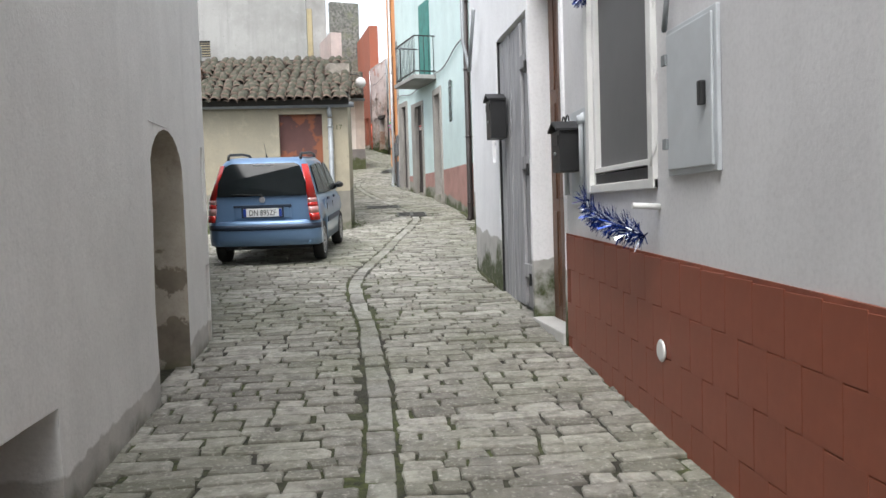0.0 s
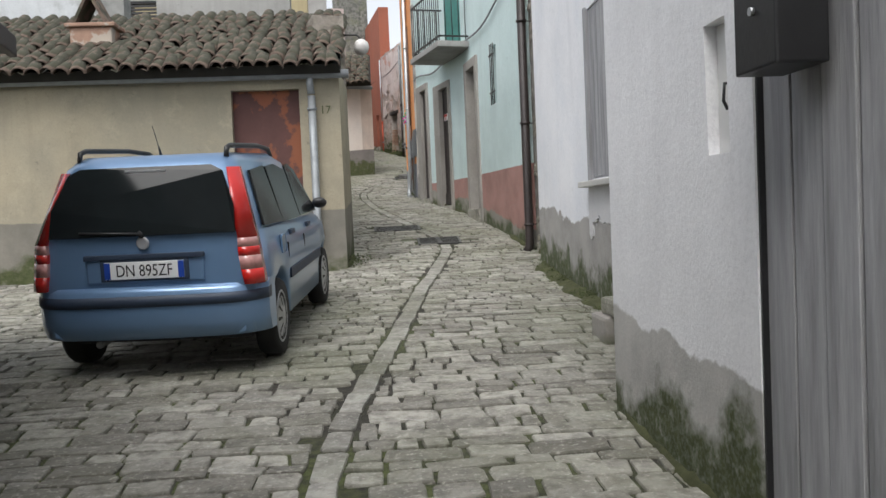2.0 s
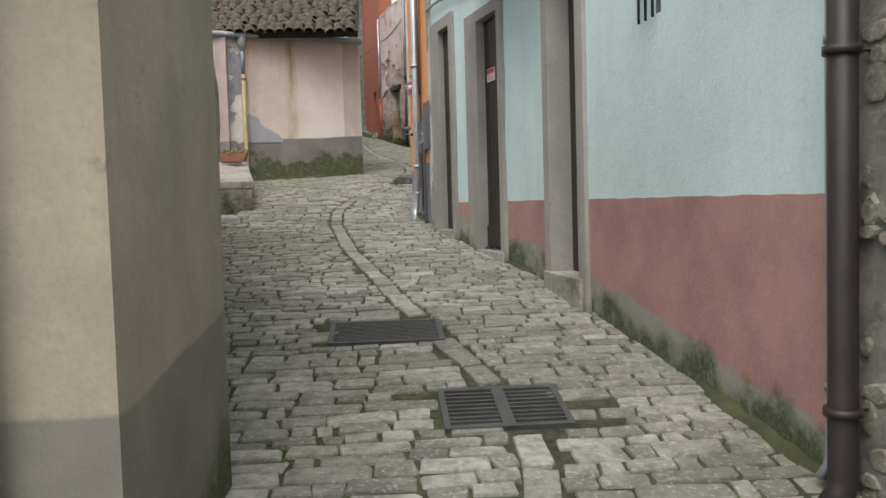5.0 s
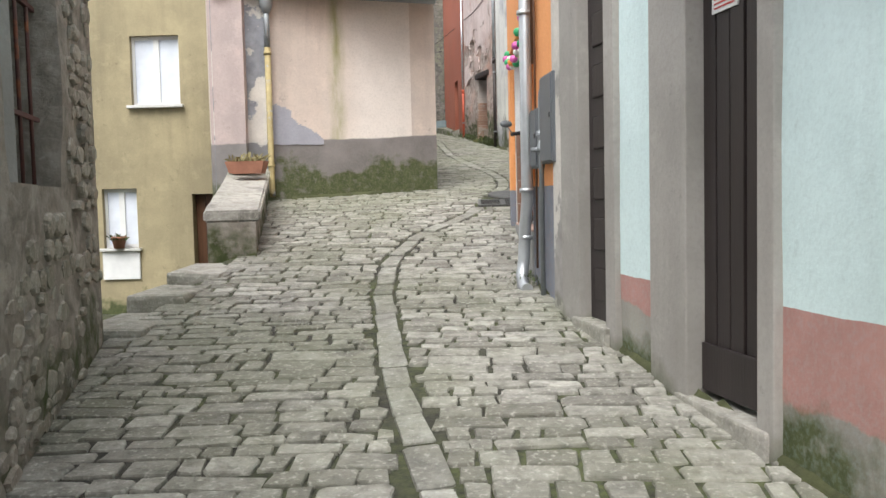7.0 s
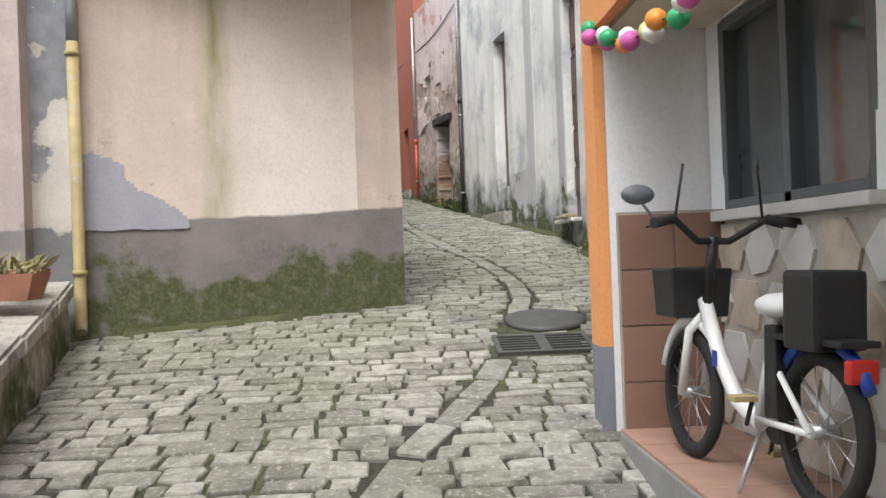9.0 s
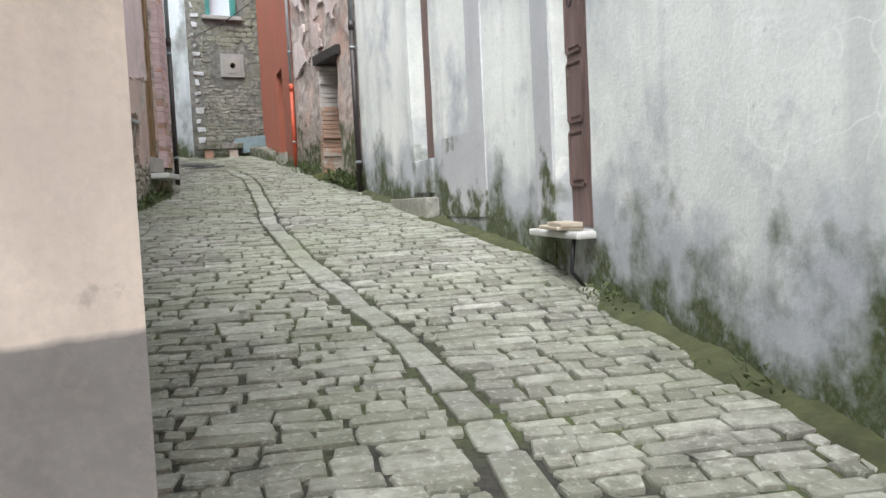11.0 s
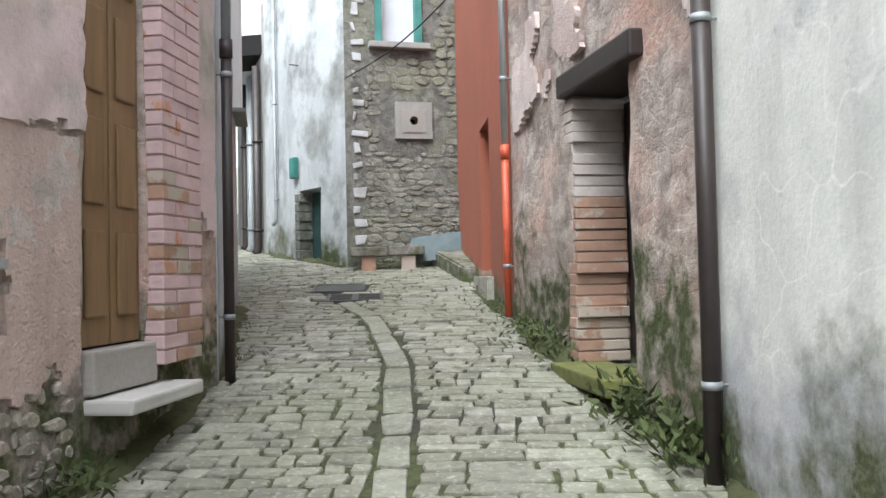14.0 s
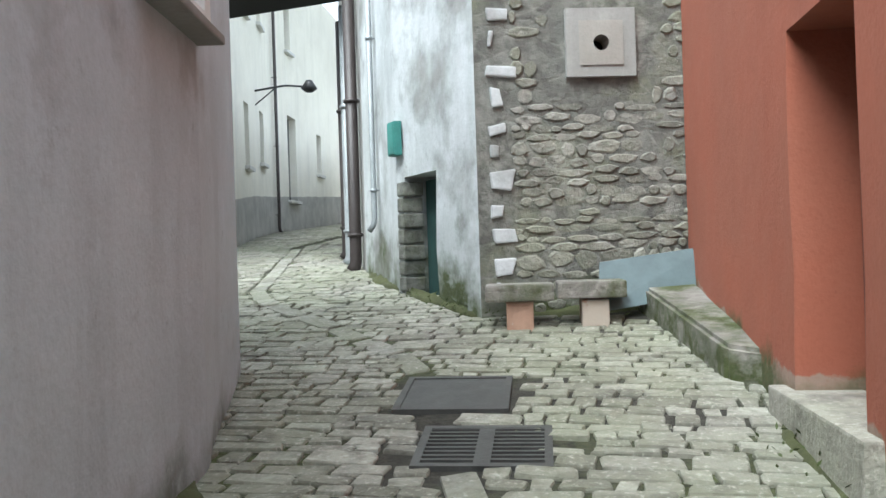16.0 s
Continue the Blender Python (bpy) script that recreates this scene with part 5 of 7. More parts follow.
sill("mossy_sill", F12, 0.68, 1.5, 4.1, 0.08, 0.16, simple("moss_covered_stone", (0.16, 0.17, 0.05), 0.95, var=0.3, scale=8, bumps=0.4), "moss-covered stone sill under the ruined door")
plank_door(F13, 1.17, 1.86, 4.55, 5.88, 0.25, simple("red_brown_door", (0.2, 0.065, 0.045), 0.7), "red-brown wooden door deep in the red wall", 3)
sill("doorstep", F13, 1.05, 2.0, 4.56, 0.3, 0.06, M_CAPSTONE, "worn pale doorstep of the red house", 0.25)
lg = bmesh.new()
pts = [(0.33, 41.35), (0.02, 41.55), (-0.42, 43.1), (-0.1, 43.2), (0.1, 42.2)]
bot, top = [lg.verts.new((x, y, lane(y) - 0.15)) for x, y in pts], [lg.verts.new((x, y, lane(y) + 0.17)) for x, y in pts]
lg.faces.new(top)
for i in range(5):
    lg.faces.new((bot[i], bot[(i + 1) % 5], top[(i + 1) % 5], top[i]))
bmesh.ops.bevel(lg, geom=list(lg.edges), offset=0.02, segments=2, affect="EDGES")
grade(lone("stone_ledge", lg, M_STRIP, "low mossy stone ledge along the red wall", "ledge", kind="structure"))
# vent in the end wall
vt = thing("wall_vent", F14.place(0.67, 0.03, 6.28), "square pale cement vent plate with a round hole", "vent")
bm = bmesh.new()
sq = [(-0.14, -0.03), (0.14, -0.03), (0.14, 0.25), (-0.14, 0.25)]
outer, inner, deep = [], [], []
for k in range(16):
    a = k * math.tau / 16
    cxx, czz = math.cos(a), math.sin(a)
    q = 0.14 / max(abs(cxx), abs(czz))
    outer.append(bm.verts.new((cxx * q, -0.02, 0.11 + czz * q)))
    inner.append(bm.verts.new((cxx * 0.05, -0.025, 0.11 + czz * 0.05)))
    deep.append(bm.verts.new((cxx * 0.05, 0.15, 0.11 + czz * 0.05)))
for k in range(16):
    j = (k + 1) % 16
    bm.faces.new((outer[k], outer[j], inner[j], inner[k])), bm.faces.new((inner[k], inner[j], deep[j], deep[k]))
part("plate", bm, M_JAMB, vt)
# black sheet: the shade inside the vent hole is put into its colour
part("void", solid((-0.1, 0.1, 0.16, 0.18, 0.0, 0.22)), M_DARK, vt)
part("halo", solid((-0.22, -0.13, -0.012, 0.06, -0.1, 0.33), (0.13, 0.22, -0.012, 0.06, -0.1, 0.33), (-0.13, 0.13, -0.012, 0.06, 0.24, 0.33), (-0.13, 0.13, -0.012, 0.06, -0.1, -0.02)), M_CONCRETE, vt, "rough grey cement patch round the vent")
w5 = thing("window_5", F14.place(0.825, 0, 7.3), "small window with open teal shutters", "window", kind="structure")
part("pane", solid((-0.27, 0.27, 0.12, 0.13, 0, 1.0)), M_CURTAIN, w5)
for sx in (-1, 1):
    part("shutter", solid((min(sx * 0.28, sx * 0.2), max(sx * 0.28, sx * 0.2), -0.03, 0.1, 0, 1.0), bevel=0.005), M_TEAL, w5)
part("window_sill", solid((-0.36, 0.36, -0.1, 0.1, -0.07, 0), bevel=0.01), M_CONCRETE, w5)
qn = thing("quoins", F14.place(F14.length - 0.06, 0.02, 4.6), "uneven limewashed corner stones of the end wall", "quoins", kind="structure")
rnd = random.Random(9)
for k in range(24):
    w, h, up = rnd.uniform(0.03, 0.2), rnd.uniform(0.06, 0.13), k * 0.175 + rnd.uniform(0, 0.05)
    bm = solid((0.03, 0.03 + w, 0.004 - rnd.uniform(0, 0.008), 0.1, up, up + h), bevel=0.012)
    for v in bm.verts:
        v.co += Vector((noise.noise(v.co * 9), 0, noise.noise(v.co * 9 + Vector((4, 4, 4))))) * 0.03
    part("stone", bm, M_WHITEST, qn)
# small door, green box, bench, sheet metal
gdr = plank_door(F15, 0.62, 1.2, 4.72, 5.66, 0.18, M_GREENDOOR, "small dark green door, shut, in the white wall", 3)
bj = thing("brick_jamb", F15.place(1.24, 0.0, 4.7), "crumbling stone jamb of the small door", "jamb", kind="structure")
for k in range(8):
    part("stone", solid((-0.05, 0.06 + 0.02 * (k % 2), -0.02, 0.15, k * 0.12, k * 0.12 + 0.105), bevel=0.012), M_STONE, bj)
gb = thing("meter_box", F15.place(1.27, 0, 5.85), "small green metal meter box on the white wall", "meter box")
part("body", solid((-0.07, 0.07, -0.06, 0, 0, 0.26), bevel=0.006), M_TEAL, gb)
part("lid", solid((-0.06, 0.06, -0.068, -0.06, 0.01, 0.25), bevel=0.004), M_TEAL, gb)
be = thing("stone_bench", Matrix.Translation((-0.86, 42.62, lane(42.6))) @ pose(0, 0, 0, 0, 0, 10), "low bench of a dark plank on clay blocks", "bench")
part("plank", solid((-0.42, -0.02, -0.13, 0.13, 0.16, 0.26), bevel=0.012), M_STRIP, be)
part("plank", solid((0.0, 0.4, -0.13, 0.13, 0.17, 0.27), bevel=0.012), M_STRIP, be)
for x in (-0.22, 0.22):
    part("block", solid((x - 0.08, x + 0.08, -0.1, 0.1, -0.03, 0.16), bevel=0.01), M_BRICKORG, be)
bm = bmesh.new()
sh = [(-0.42, 0, 0.02), (0.3, 0.05, 0.12), (0.3, 0.14, 0.4), (-0.38, 0.12, 0.32)]
a, b = [bm.verts.new(p) for p in sh], [bm.verts.new((x, y + 0.012, z)) for x, y, z in sh]
bm.faces.new(a), bm.faces.new(b[::-1])
for i in range(4):
    bm.faces.new((a[i], a[(i + 1) % 4], b[(i + 1) % 4], b[i]))
lone("metal_sheet", bm, M_SHEET, "blue-grey metal sheet leaning against the stone wall", "sheet", Matrix.Translation((-0.22, 42.83, lane(42.8) + 0.02)) @ pose(0, 0, 0, 0, 0, 15))
# far windows
for fc, holes in ((F19, [(0.9, 1.3, 6.5, 7.5), (2.4, 2.8, 6.7, 7.6), (0.9, 1.3, 8.9, 9.9), (2.4, 2.8, 9.1, 10.1)]), (F20, [(1.0, 1.6, 6.2, 7.9), (3.2, 3.6, 6.9, 7.8), (1.0, 1.4, 9.2, 10.2)])):
    for a, b, c, d in holes:
        w = thing("window_far", fc.place((a + b) / 2, 0, c), "dark window of the far cream house", "window", kind="structure")
        part("pane", solid((-(b - a) / 2, (b - a) / 2, 0.15, 0.17, 0, d - c)), M_GLASS, w)
        part("window_sill", solid((-(b - a) / 2 - 0.06, (b - a) / 2 + 0.06, -0.08, 0.1, -0.06, 0), bevel=0.01), M_MARBLE, w)
for p, q in (((-0.1, 43.1, 7.15), (-2.2, 43.7, 7.3)), ((0.3, 40.6, 7.3), (-1.3, 42.7, 6.85)), ((1.2, 36.3, 7.4), (0.45, 39.4, 7.2))):
    p, q = Vector(p), Vector(q)
    bm = bmesh.new()
    pipe_run(bm, [p.lerp(q, k / 8) - Vector((0.03, 0.03, 0.12 * math.sin(math.pi * k / 8))) for k in range(9)], 0.008, 5)
    lone("overhead_cable", bm, M_BLACK, "thin dark cable slung between the houses", "cable", group="cables over the lane")
lb = thing("lamp_bracket", F19.place(2.0, 0, 7.85), "iron wall lamp on the cream house", "lamp")
bm = bmesh.new()
pipe_run(bm, ((0, 0.02, 0), (0, -0.5, 0.08), (0, -0.9, 0.05)), 0.018, 6)
pipe_run(bm, ((0, 0.02, -0.25), (0, -0.35, 0.05)), 0.012, 6)
part("arm", bm, M_BLACK, lb)
bm = bmesh.new()
lathe(bm, ((0.05, 0.16), (0.14, 0.02), (0.06, -0.04)), 10, "Z", (0, -0.9, 0))
part("shade", bm, M_BLACK, lb)

# ---- left side things ----
ni = thing("niche", F30.place(14.275, 0, 0.2), "arched niche lined with dirty brown render", "niche", kind="structure")
bm = bmesh.new()
W2 = 0.425
prof = [(-W2, 0), (-W2, 1.42)] + [(W2 * math.cos(a), 1.42 + 0.3 * math.sin(a)) for a in np.linspace(math.pi, 0, 12)[1:-1]] + [(W2, 1.42), (W2, 0)]
fr, bk = [bm.verts.new((x, 0.0, z)) for x, z in prof], [bm.verts.new((x * 0.9, 0.24, z)) for x, z in prof]
for i in range(len(prof) - 1):
    bm.faces.new((fr[i], fr[i + 1], bk[i + 1], bk[i])).smooth = True
bm.faces.new(bk)
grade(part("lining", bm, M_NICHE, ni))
bm = bmesh.new()
tl = [bm.verts.new((x, 0.001, 1.74)) for x, z in prof[1:-1]]
lo2 = [bm.verts.new((x, 0.001, z)) for x, z in prof[1:-1]]
for i in range(len(tl) - 1):
    bm.faces.new((tl[i], tl[i + 1], lo2[i + 1], lo2[i]))
grade(part("arch_spandrel", bm, M_LEFT, ni))
for s, z0, z1 in ((15.39, 1.42, 1.9), (15.39, 0.35, 1.02)):
    lone("slot_back", solid((-0.08, 0.08, 0.04, 0.06, 0, z1 - z0)), M_LEFT, "shallow slot in the house corner", "slot", F30.place(s, 0, z0), kind="structure")
cw = thing("cellar_window", F30.place(11.75, -0.2, 0.15), "dark cellar opening with a wooden hatch", "hatch", kind="structure")
part("hatch_board", solid((-0.55, 0.55, 0.05, 0.08, 0, 0.5)), M_BROWNWOOD, cw)
gdoor = plank_door(F31, 1.6, 3.6, 0.72, 2.38, 0.06, simple("dark_grey_garage_paint", (0.045, 0.055, 0.065), 0.55, var=0.15), "dark grey two-leaf metal garage door, shut", 2)
for x in (-0.98, 0.94):
    for zz in (0.3, 1.3):
        part("hinge", solid((x, x + 0.04, -0.03, 0.0, zz, zz + 0.1), bevel=0.004), M_BLACK, gdoor)
part("handle", solid((0.06, 0.09, -0.05, 0.0, 0.75, 0.9), bevel=0.006), M_GALVDULL, gdoor)
lone("garage_step", solid((-1.3, 1.35, -0.06, 0.2, -0.5, 0.0), bevel=0.02), M_CONCRETE, "low concrete threshold before the garage", "threshold", F31.place(2.6, 0, 0.7), kind="structure")
gr = thing("garage_roof", F31.place(F31.length / 2, 0, 2.85), "flat concrete garage roof with a dark drip edge", "roof", kind="structure")
part("slab", solid((-2.35, 2.2, -0.22, 3.2, 0.0, 0.09), bevel=0.012), M_PIPEDARK, gr)
part("drip_edge", solid((-2.36, 2.21, -0.25, -0.2, -0.02, 0.12), bevel=0.01), M_PIPEDARK, gr)

rdw = thing("door_rusty", F32.place(4.39, -0.1, 1.2), "brown shed door with peeling rust-red paint, shut", "door", kind="structure")
part("upper_leaf", solid((-0.39, 0.39, 0, 0.04, 0.86, 2.0), bevel=0.004), M_RUSTDOOR, rdw)
part("lower_leaf", solid((-0.39, 0.39, 0.0, 0.04, 0.0, 0.7), bevel=0.004), M_RUSTDOOR, rdw)
part("cross_board", solid((-0.38, 0.34, -0.03, 0.03, 0.7, 0.83), bevel=0.008), M_GREYWOOD, rdw)
for x in (-0.39, -0.03, 0.33):
    part("stile", solid((x, x + 0.06, -0.02, 0.0, 0.0, 0.68), bevel=0.004), M_RUSTDOOR, rdw)
part("bottom_rail", solid((-0.39, 0.39, -0.022, 0.0, 0.0, 0.12), bevel=0.004), M_RUSTDOOR, rdw)
sill("door_sill", F32, 3.95, 4.85, 1.2, 0.25, 0.05, M_JAMB, "mossy cement door sill")
bm = bmesh.new()
pipe_run(bm, ((-3.2, -0.1, 0.0), (2.75, -0.1, -0.02)), 0.05, 8)
pipe_run(bm, ((2.3, -0.08, 0.0), (2.3, -0.1, -0.12), (2.31, -0.09, -0.24)), 0.042, 8)
lone("roof_gutter", bm, M_GALVDULL, "dull zinc gutter under the shed roof", "gutter", F32.place(2.62, 0, 3.36))
nm = bpy.data.curves.new("house_number", "FONT")
nm.body, nm.size, nm.align_x, nm.extrude = "17", 0.13, "CENTER", 0.001
no = new("house_number", nm)
no.matrix_basis = F32.place(5.08, 0.015, 2.9) @ pose(0, 0, 0, 90, 0, 0)
nm.materials.append(M_YELLOW)
tagged(no, "faded ochre house number painted on the pier", "number")


def tiled_roof(name, x0, x1, y0, z0, y1, z1, label, skew=0.0):
    """Rows of overlapping curved clay tiles on a sloping bed."""
    t = thing(name, Matrix.Translation((x0, y0, z0)), label, "roof", kind="structure")
    run, rise = y1 - y0, z1 - z0
    ln = math.hypot(run, rise)
    ang = math.atan2(rise, run)
    bm = bmesh.new()
    quad_box(bm, 0, x1 - x0, 0, ln, -0.14, -0.03)
    bm.transform(Matrix.Rotation(ang, 4, "X"))
    part("roof_bed", bm, M_COPPO2, t)
    bm = bmesh.new()
    L, seg = 0.36, 6
    rings = []
    for y, r in ((0, 0.088), (L, 0.07)):
        for rr in (r, r - 0.014):
            rings.append([bm.verts.new((rr * math.cos(a), y, rr * math.sin(a) * 0.85)) for a in np.linspace(0, math.pi, seg)])
    for a, b in ((0, 2), (1, 3), (0, 1), (2, 3)):
        for k in range(seg - 1):
            f = bm.faces.new((rings[a][k], rings[a][k + 1], rings[b][k + 1], rings[b][k]))
            f.smooth = (a, b) == (0, 2)
    me = finish("tile", bm, M_COPPO)
    rnd = random.Random(len(name))
    ncol, nrow = int((x1 - x0) / 0.165), int(ln / 0.27)
    for i in range(ncol + 1):
        for j in range(nrow):
            o = new("tile", me)
            o.parent = t
            o.matrix_basis = Matrix.Rotation(ang, 4, "X") @ Matrix.Translation((i * 0.165 + rnd.uniform(-0.02, 0.02), j * 0.27 - 0.1 + rnd.uniform(-0.04, 0.04), -0.03 + rnd.uniform(0, 0.02))) @ pose(0, 0, 0, rnd.uniform(0, 7), rnd.uniform(-10, 10), rnd.uniform(-11, 11))
    # channels between the humps
    bm = bmesh.new()
    for i in range(ncol):
        c = (i + 0.5) * 0.165
        for j in range(nrow):
            y = j * 0.27 - 0.08 + rnd.uniform(-0.03, 0.03)
            a = [bm.verts.new((c + dx, y, -0.03 + dz)) for dx, dz in ((-0.06, 0.03), (0, 0.0), (0.06, 0.03))]
            b = [bm.verts.new((c + dx, y + 0.3, -0.045 + dz)) for dx, dz in ((-0.06, 0.03), (0, 0.0), (0.06, 0.03))]
            for k in range(2):
                bm.faces.new((a[k], a[k + 1], b[k + 1], b[k]))
    bm.transform(Matrix.Rotation(ang, 4, "X"))
    tagged(part("channel_tiles", bm, M_COPPO, t), kind="stuff")
    return t


tiled_roof("roof_shed", -5.4, -0.22, 15.2, 3.46, 17.7, 4.62, "mossy old roof of curved clay tiles")
tiled_roof("roof_pink_house", -2.5, 0.1, 27.5, 5.22, 29.6, 6.3, "old roof of curved clay tiles on the pink house")
bm = bmesh.new()
pipe_run(bm, ((-1.2, -0.1, 0), (1.45, -0.1, -0.02)), 0.05, 8)
lone("roof_gutter", bm, M_GALVDULL, "dull gutter under the pink house roof", "gutter", F36.place(1.25, 0, 5.15))
lone("roof_ridge_wall", solid((-5.6, -3.3, 17.75, 18.1, 2.5, 4.95), (-5.6, -0.6, 17.75, 18.0, 2.5, 4.4)), M_WHITEST, "whitewashed parapet behind the shed roof", "wall", kind="structure")
grade(bpy.data.objects["roof_ridge_wall"])
ch = thing("chimney", Matrix.Translation((-3.25, 16.3, 3.85)), "small tiled brick chimney on the shed roof", "chimney")
part("shaft", solid((-0.25, 0.25, -0.18, 0.18, -0.1, 0.28), bevel=0.02), M_BRICKORG, ch)
part("cap_slab", solid((-0.3, 0.3, -0.22, 0.22, 0.28, 0.33), bevel=0.015), M_BRICKORG, ch)
for sx in (-1, 1):
    bm = solid((-0.02, 0.02, -0.2, 0.2, 0.0, 0.42), bevel=0.006)
    bm.transform(Matrix.Translation((sx * 0.19, 0, 0.33)) @ pose(0, 0, 0, 0, -sx * 27, 0))
    part("cap_tile", bm, M_COPPO, ch)
lone("wall_vent_grille", solid(*[(-0.22, 0.22, 0.0, 0.03, k * 0.06, k * 0.06 + 0.035) for k in range(7)]), M_BLACK, "dark louvred vent in the grey house", "vent", Matrix.Translation((-3.77, 20.62, 5.2)), kind="structure")
# second street lamp at the shed corner
s2 = thing("street_lamp", Matrix.Translation((-0.25, 17.3, 3.9)), "round opal street lamp on an iron arm", "street lamp")
bm = bmesh.new()
pipe_run(bm, ((-0.25, 0, 0.1), (0.0, 0, 0.3), (0.2, 0, 0.3), (0.26, 0, 0.24)), 0.014, 6)
part("arm", bm, M_BLACK, s2)
bm = bmesh.new()
lathe(bm, ((0.03, 0.24), (0.09, 0.2), (0.11, 0.13), (0.09, 0.06), (0.03, 0.02)), 14, "Z", (0.26, 0, 0))
part("globe", bm, M_LAMPGLOBE, s2)
# barred window of the rubble house
w6 = thing("window_6", F34.place(4.72, 0, 2.78), "dark window hole with rusty red bars", "window", kind="structure")
# no glass here: a near-black sheet paints the unlit room behind the bars
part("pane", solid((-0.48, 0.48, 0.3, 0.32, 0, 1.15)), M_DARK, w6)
for k in range(5):
    bm = bmesh.new()
    rod(bm, (-0.36 + 0.18 * k, 0.1, 0), (-0.36 + 0.18 * k, 0.1, 1.12), 0.009, 6)
    part("bar", bm, M_RUSTDOOR, w6)
for zz in (0.3, 0.8):
    part("crossbar", solid((-0.47, 0.47, 0.09, 0.11, zz, zz + 0.02)), M_RUSTDOOR, w6)


def casement(face, a, b, c, d, label, box=False):
    w = thing("window_ochre", face.place((a + b) / 2, -0.08, c), label, "window", kind="structure")
    h, u = d - c, (b - a) / 2
    for sx in (-1, 1):
        x0, x1 = sorted((0.0, sx * u))
        sh = part("sash", solid((x0, x0 + 0.04, 0, 0.04, 0, h), (x1 - 0.04, x1, 0, 0.04, 0, h), (x0 + 0.04, x1 - 0.04, 0, 0.04, 0, 0.05), (x0 + 0.04, x1 - 0.04, 0, 0.04, h - 0.05, h)), M_WHITEPAINT, w)
        part("pane", solid((x0 + 0.04, x1 - 0.04, 0.02, 0.03, 0.05, h - 0.05)), M_CURTAIN, sh)
    part("window_sill", solid((-u - 0.05, u + 0.05, -0.16, 0.1, -0.04, 0), bevel=0.006), M_MARBLE, w)
    return w


casement(F35, 4.74, 5.44, 4.12, 5.1, "white casement window with white curtains")
casement(F35, 4.25, 4.75, 2.1, 2.95, "small white casement window above a white panel")
lone("white_panel", solid((-0.27, 0.27, -0.03, 0, -0.45, -0.05), bevel=0.008), M_WHITEPAINT, "white rendered panel under the small window", "panel", F35.place(4.5, 0, 2.1), kind="structure")
plank_door(F35, 5.55, 6.0, 1.3, 2.85, 0.15, M_BROWNWOOD, "brown wooden yard door, shut", 3)


def potted(name, at, w, label, leaves, mat, trough=False, n=60, tall=0.15):
    t = thing(name, at, label, "plant pot")
    bm = bmesh.new()
    if trough:
        for sx, a in ((1, 0), ):
            v = []
            for z, g in ((0, 0.8), (0.13, 1.0), (0.13, 0.9), (0.1, 0.88)):
                v.append([bm.verts.new((x * g, y * g, z)) for x, y in ((-w, -0.09), (w, -0.09), (w, 0.09), (-w, 0.09))])
            for ra, rb in zip(v, v[1:]):
                for k in range(4):
                    bm.faces.new((ra[k], ra[(k + 1) % 4], rb[(k + 1) % 4], rb[k]))
            bm.faces.new(v[0][::-1]), bm.faces.new(v[-1])
    else:
        lathe(bm, ((w * 0.7, 0), (w, 0.14), (w * 1.08, 0.14), (w * 1.08, 0.17), (w * 0.9, 0.17), (w * 0.85, 0.14)), 14)
    part("pot", bm, M_TERRACOTTA, t)
    bm = bmesh.new()
    rnd = random.Random(3)
    for _ in range(n):
        a, r = rnd.random() * 6.28, rnd.random() ** 0.5 * w
        p = Vector((r * math.cos(a), (0.07 if trough else r) * math.sin(a), 0.11))
        d = Vector((rnd.gauss(0, 0.5), rnd.gauss(0, 0.5), rnd.uniform(0.5, 1.2))).normalized() * tall * rnd.uniform(0.5, 1.2)
        e = d.cross(Vector((rnd.random(), rnd.random(), 0.1))).normalized() * 0.008
        q = [bm.verts.new(v) for v in (p - e, p + e, p + d * 0.6 + e * 1.4, p + d + Vector((0, 0, -0.03)), p + d * 0.6 - e * 1.4)]
        bm.faces.new(q)
    part(leaves, bm, mat, t)


grade(lone("peeling_patch", solid((-0.33, 0.33, -0.012, 0.05, 2.3, 5.08)), M_PEELGREY, "peeling white and slate-grey render on the pink house", "render", F36.place(0.36, 0, 0), kind="structure"))
# parapet by the yard
PF = Face((-1.34, 24.8), (-1.86, 27.45), -1)
pw = thing("parapet_wall", Matrix.Identity(4), "low rubble parapet with worn stone coping", "parapet", kind="structure")
bm = bmesh.new()
k = 14
ring = []
for i in range(k + 1):
    s = PF.length * i / k
    f = PF.foot(s)
    ring.append([bm.verts.new(PF.at(s, d + 0.012 * noise.noise((s * 4, z * 5, d)), z)) for d, z in ((0, f - 0.3), (0, f + 0.15), (0, f + 0.3 + 0.02 * i / k), (-0.4, f + 0.3 + 0.02 * i / k), (-0.4, 0.8))])
for ra, rb in zip(ring, ring[1:]):
    for j in range(4):
        bm.faces.new((ra[j], ra[j + 1], rb[j + 1], rb[j]))
bm.faces.new(ring[0]), bm.faces.new(ring[-1][::-1])
grade(part("rubble_body", bm, M_STONEL, pw))
rnd = random.Random(12)
s = 0.0
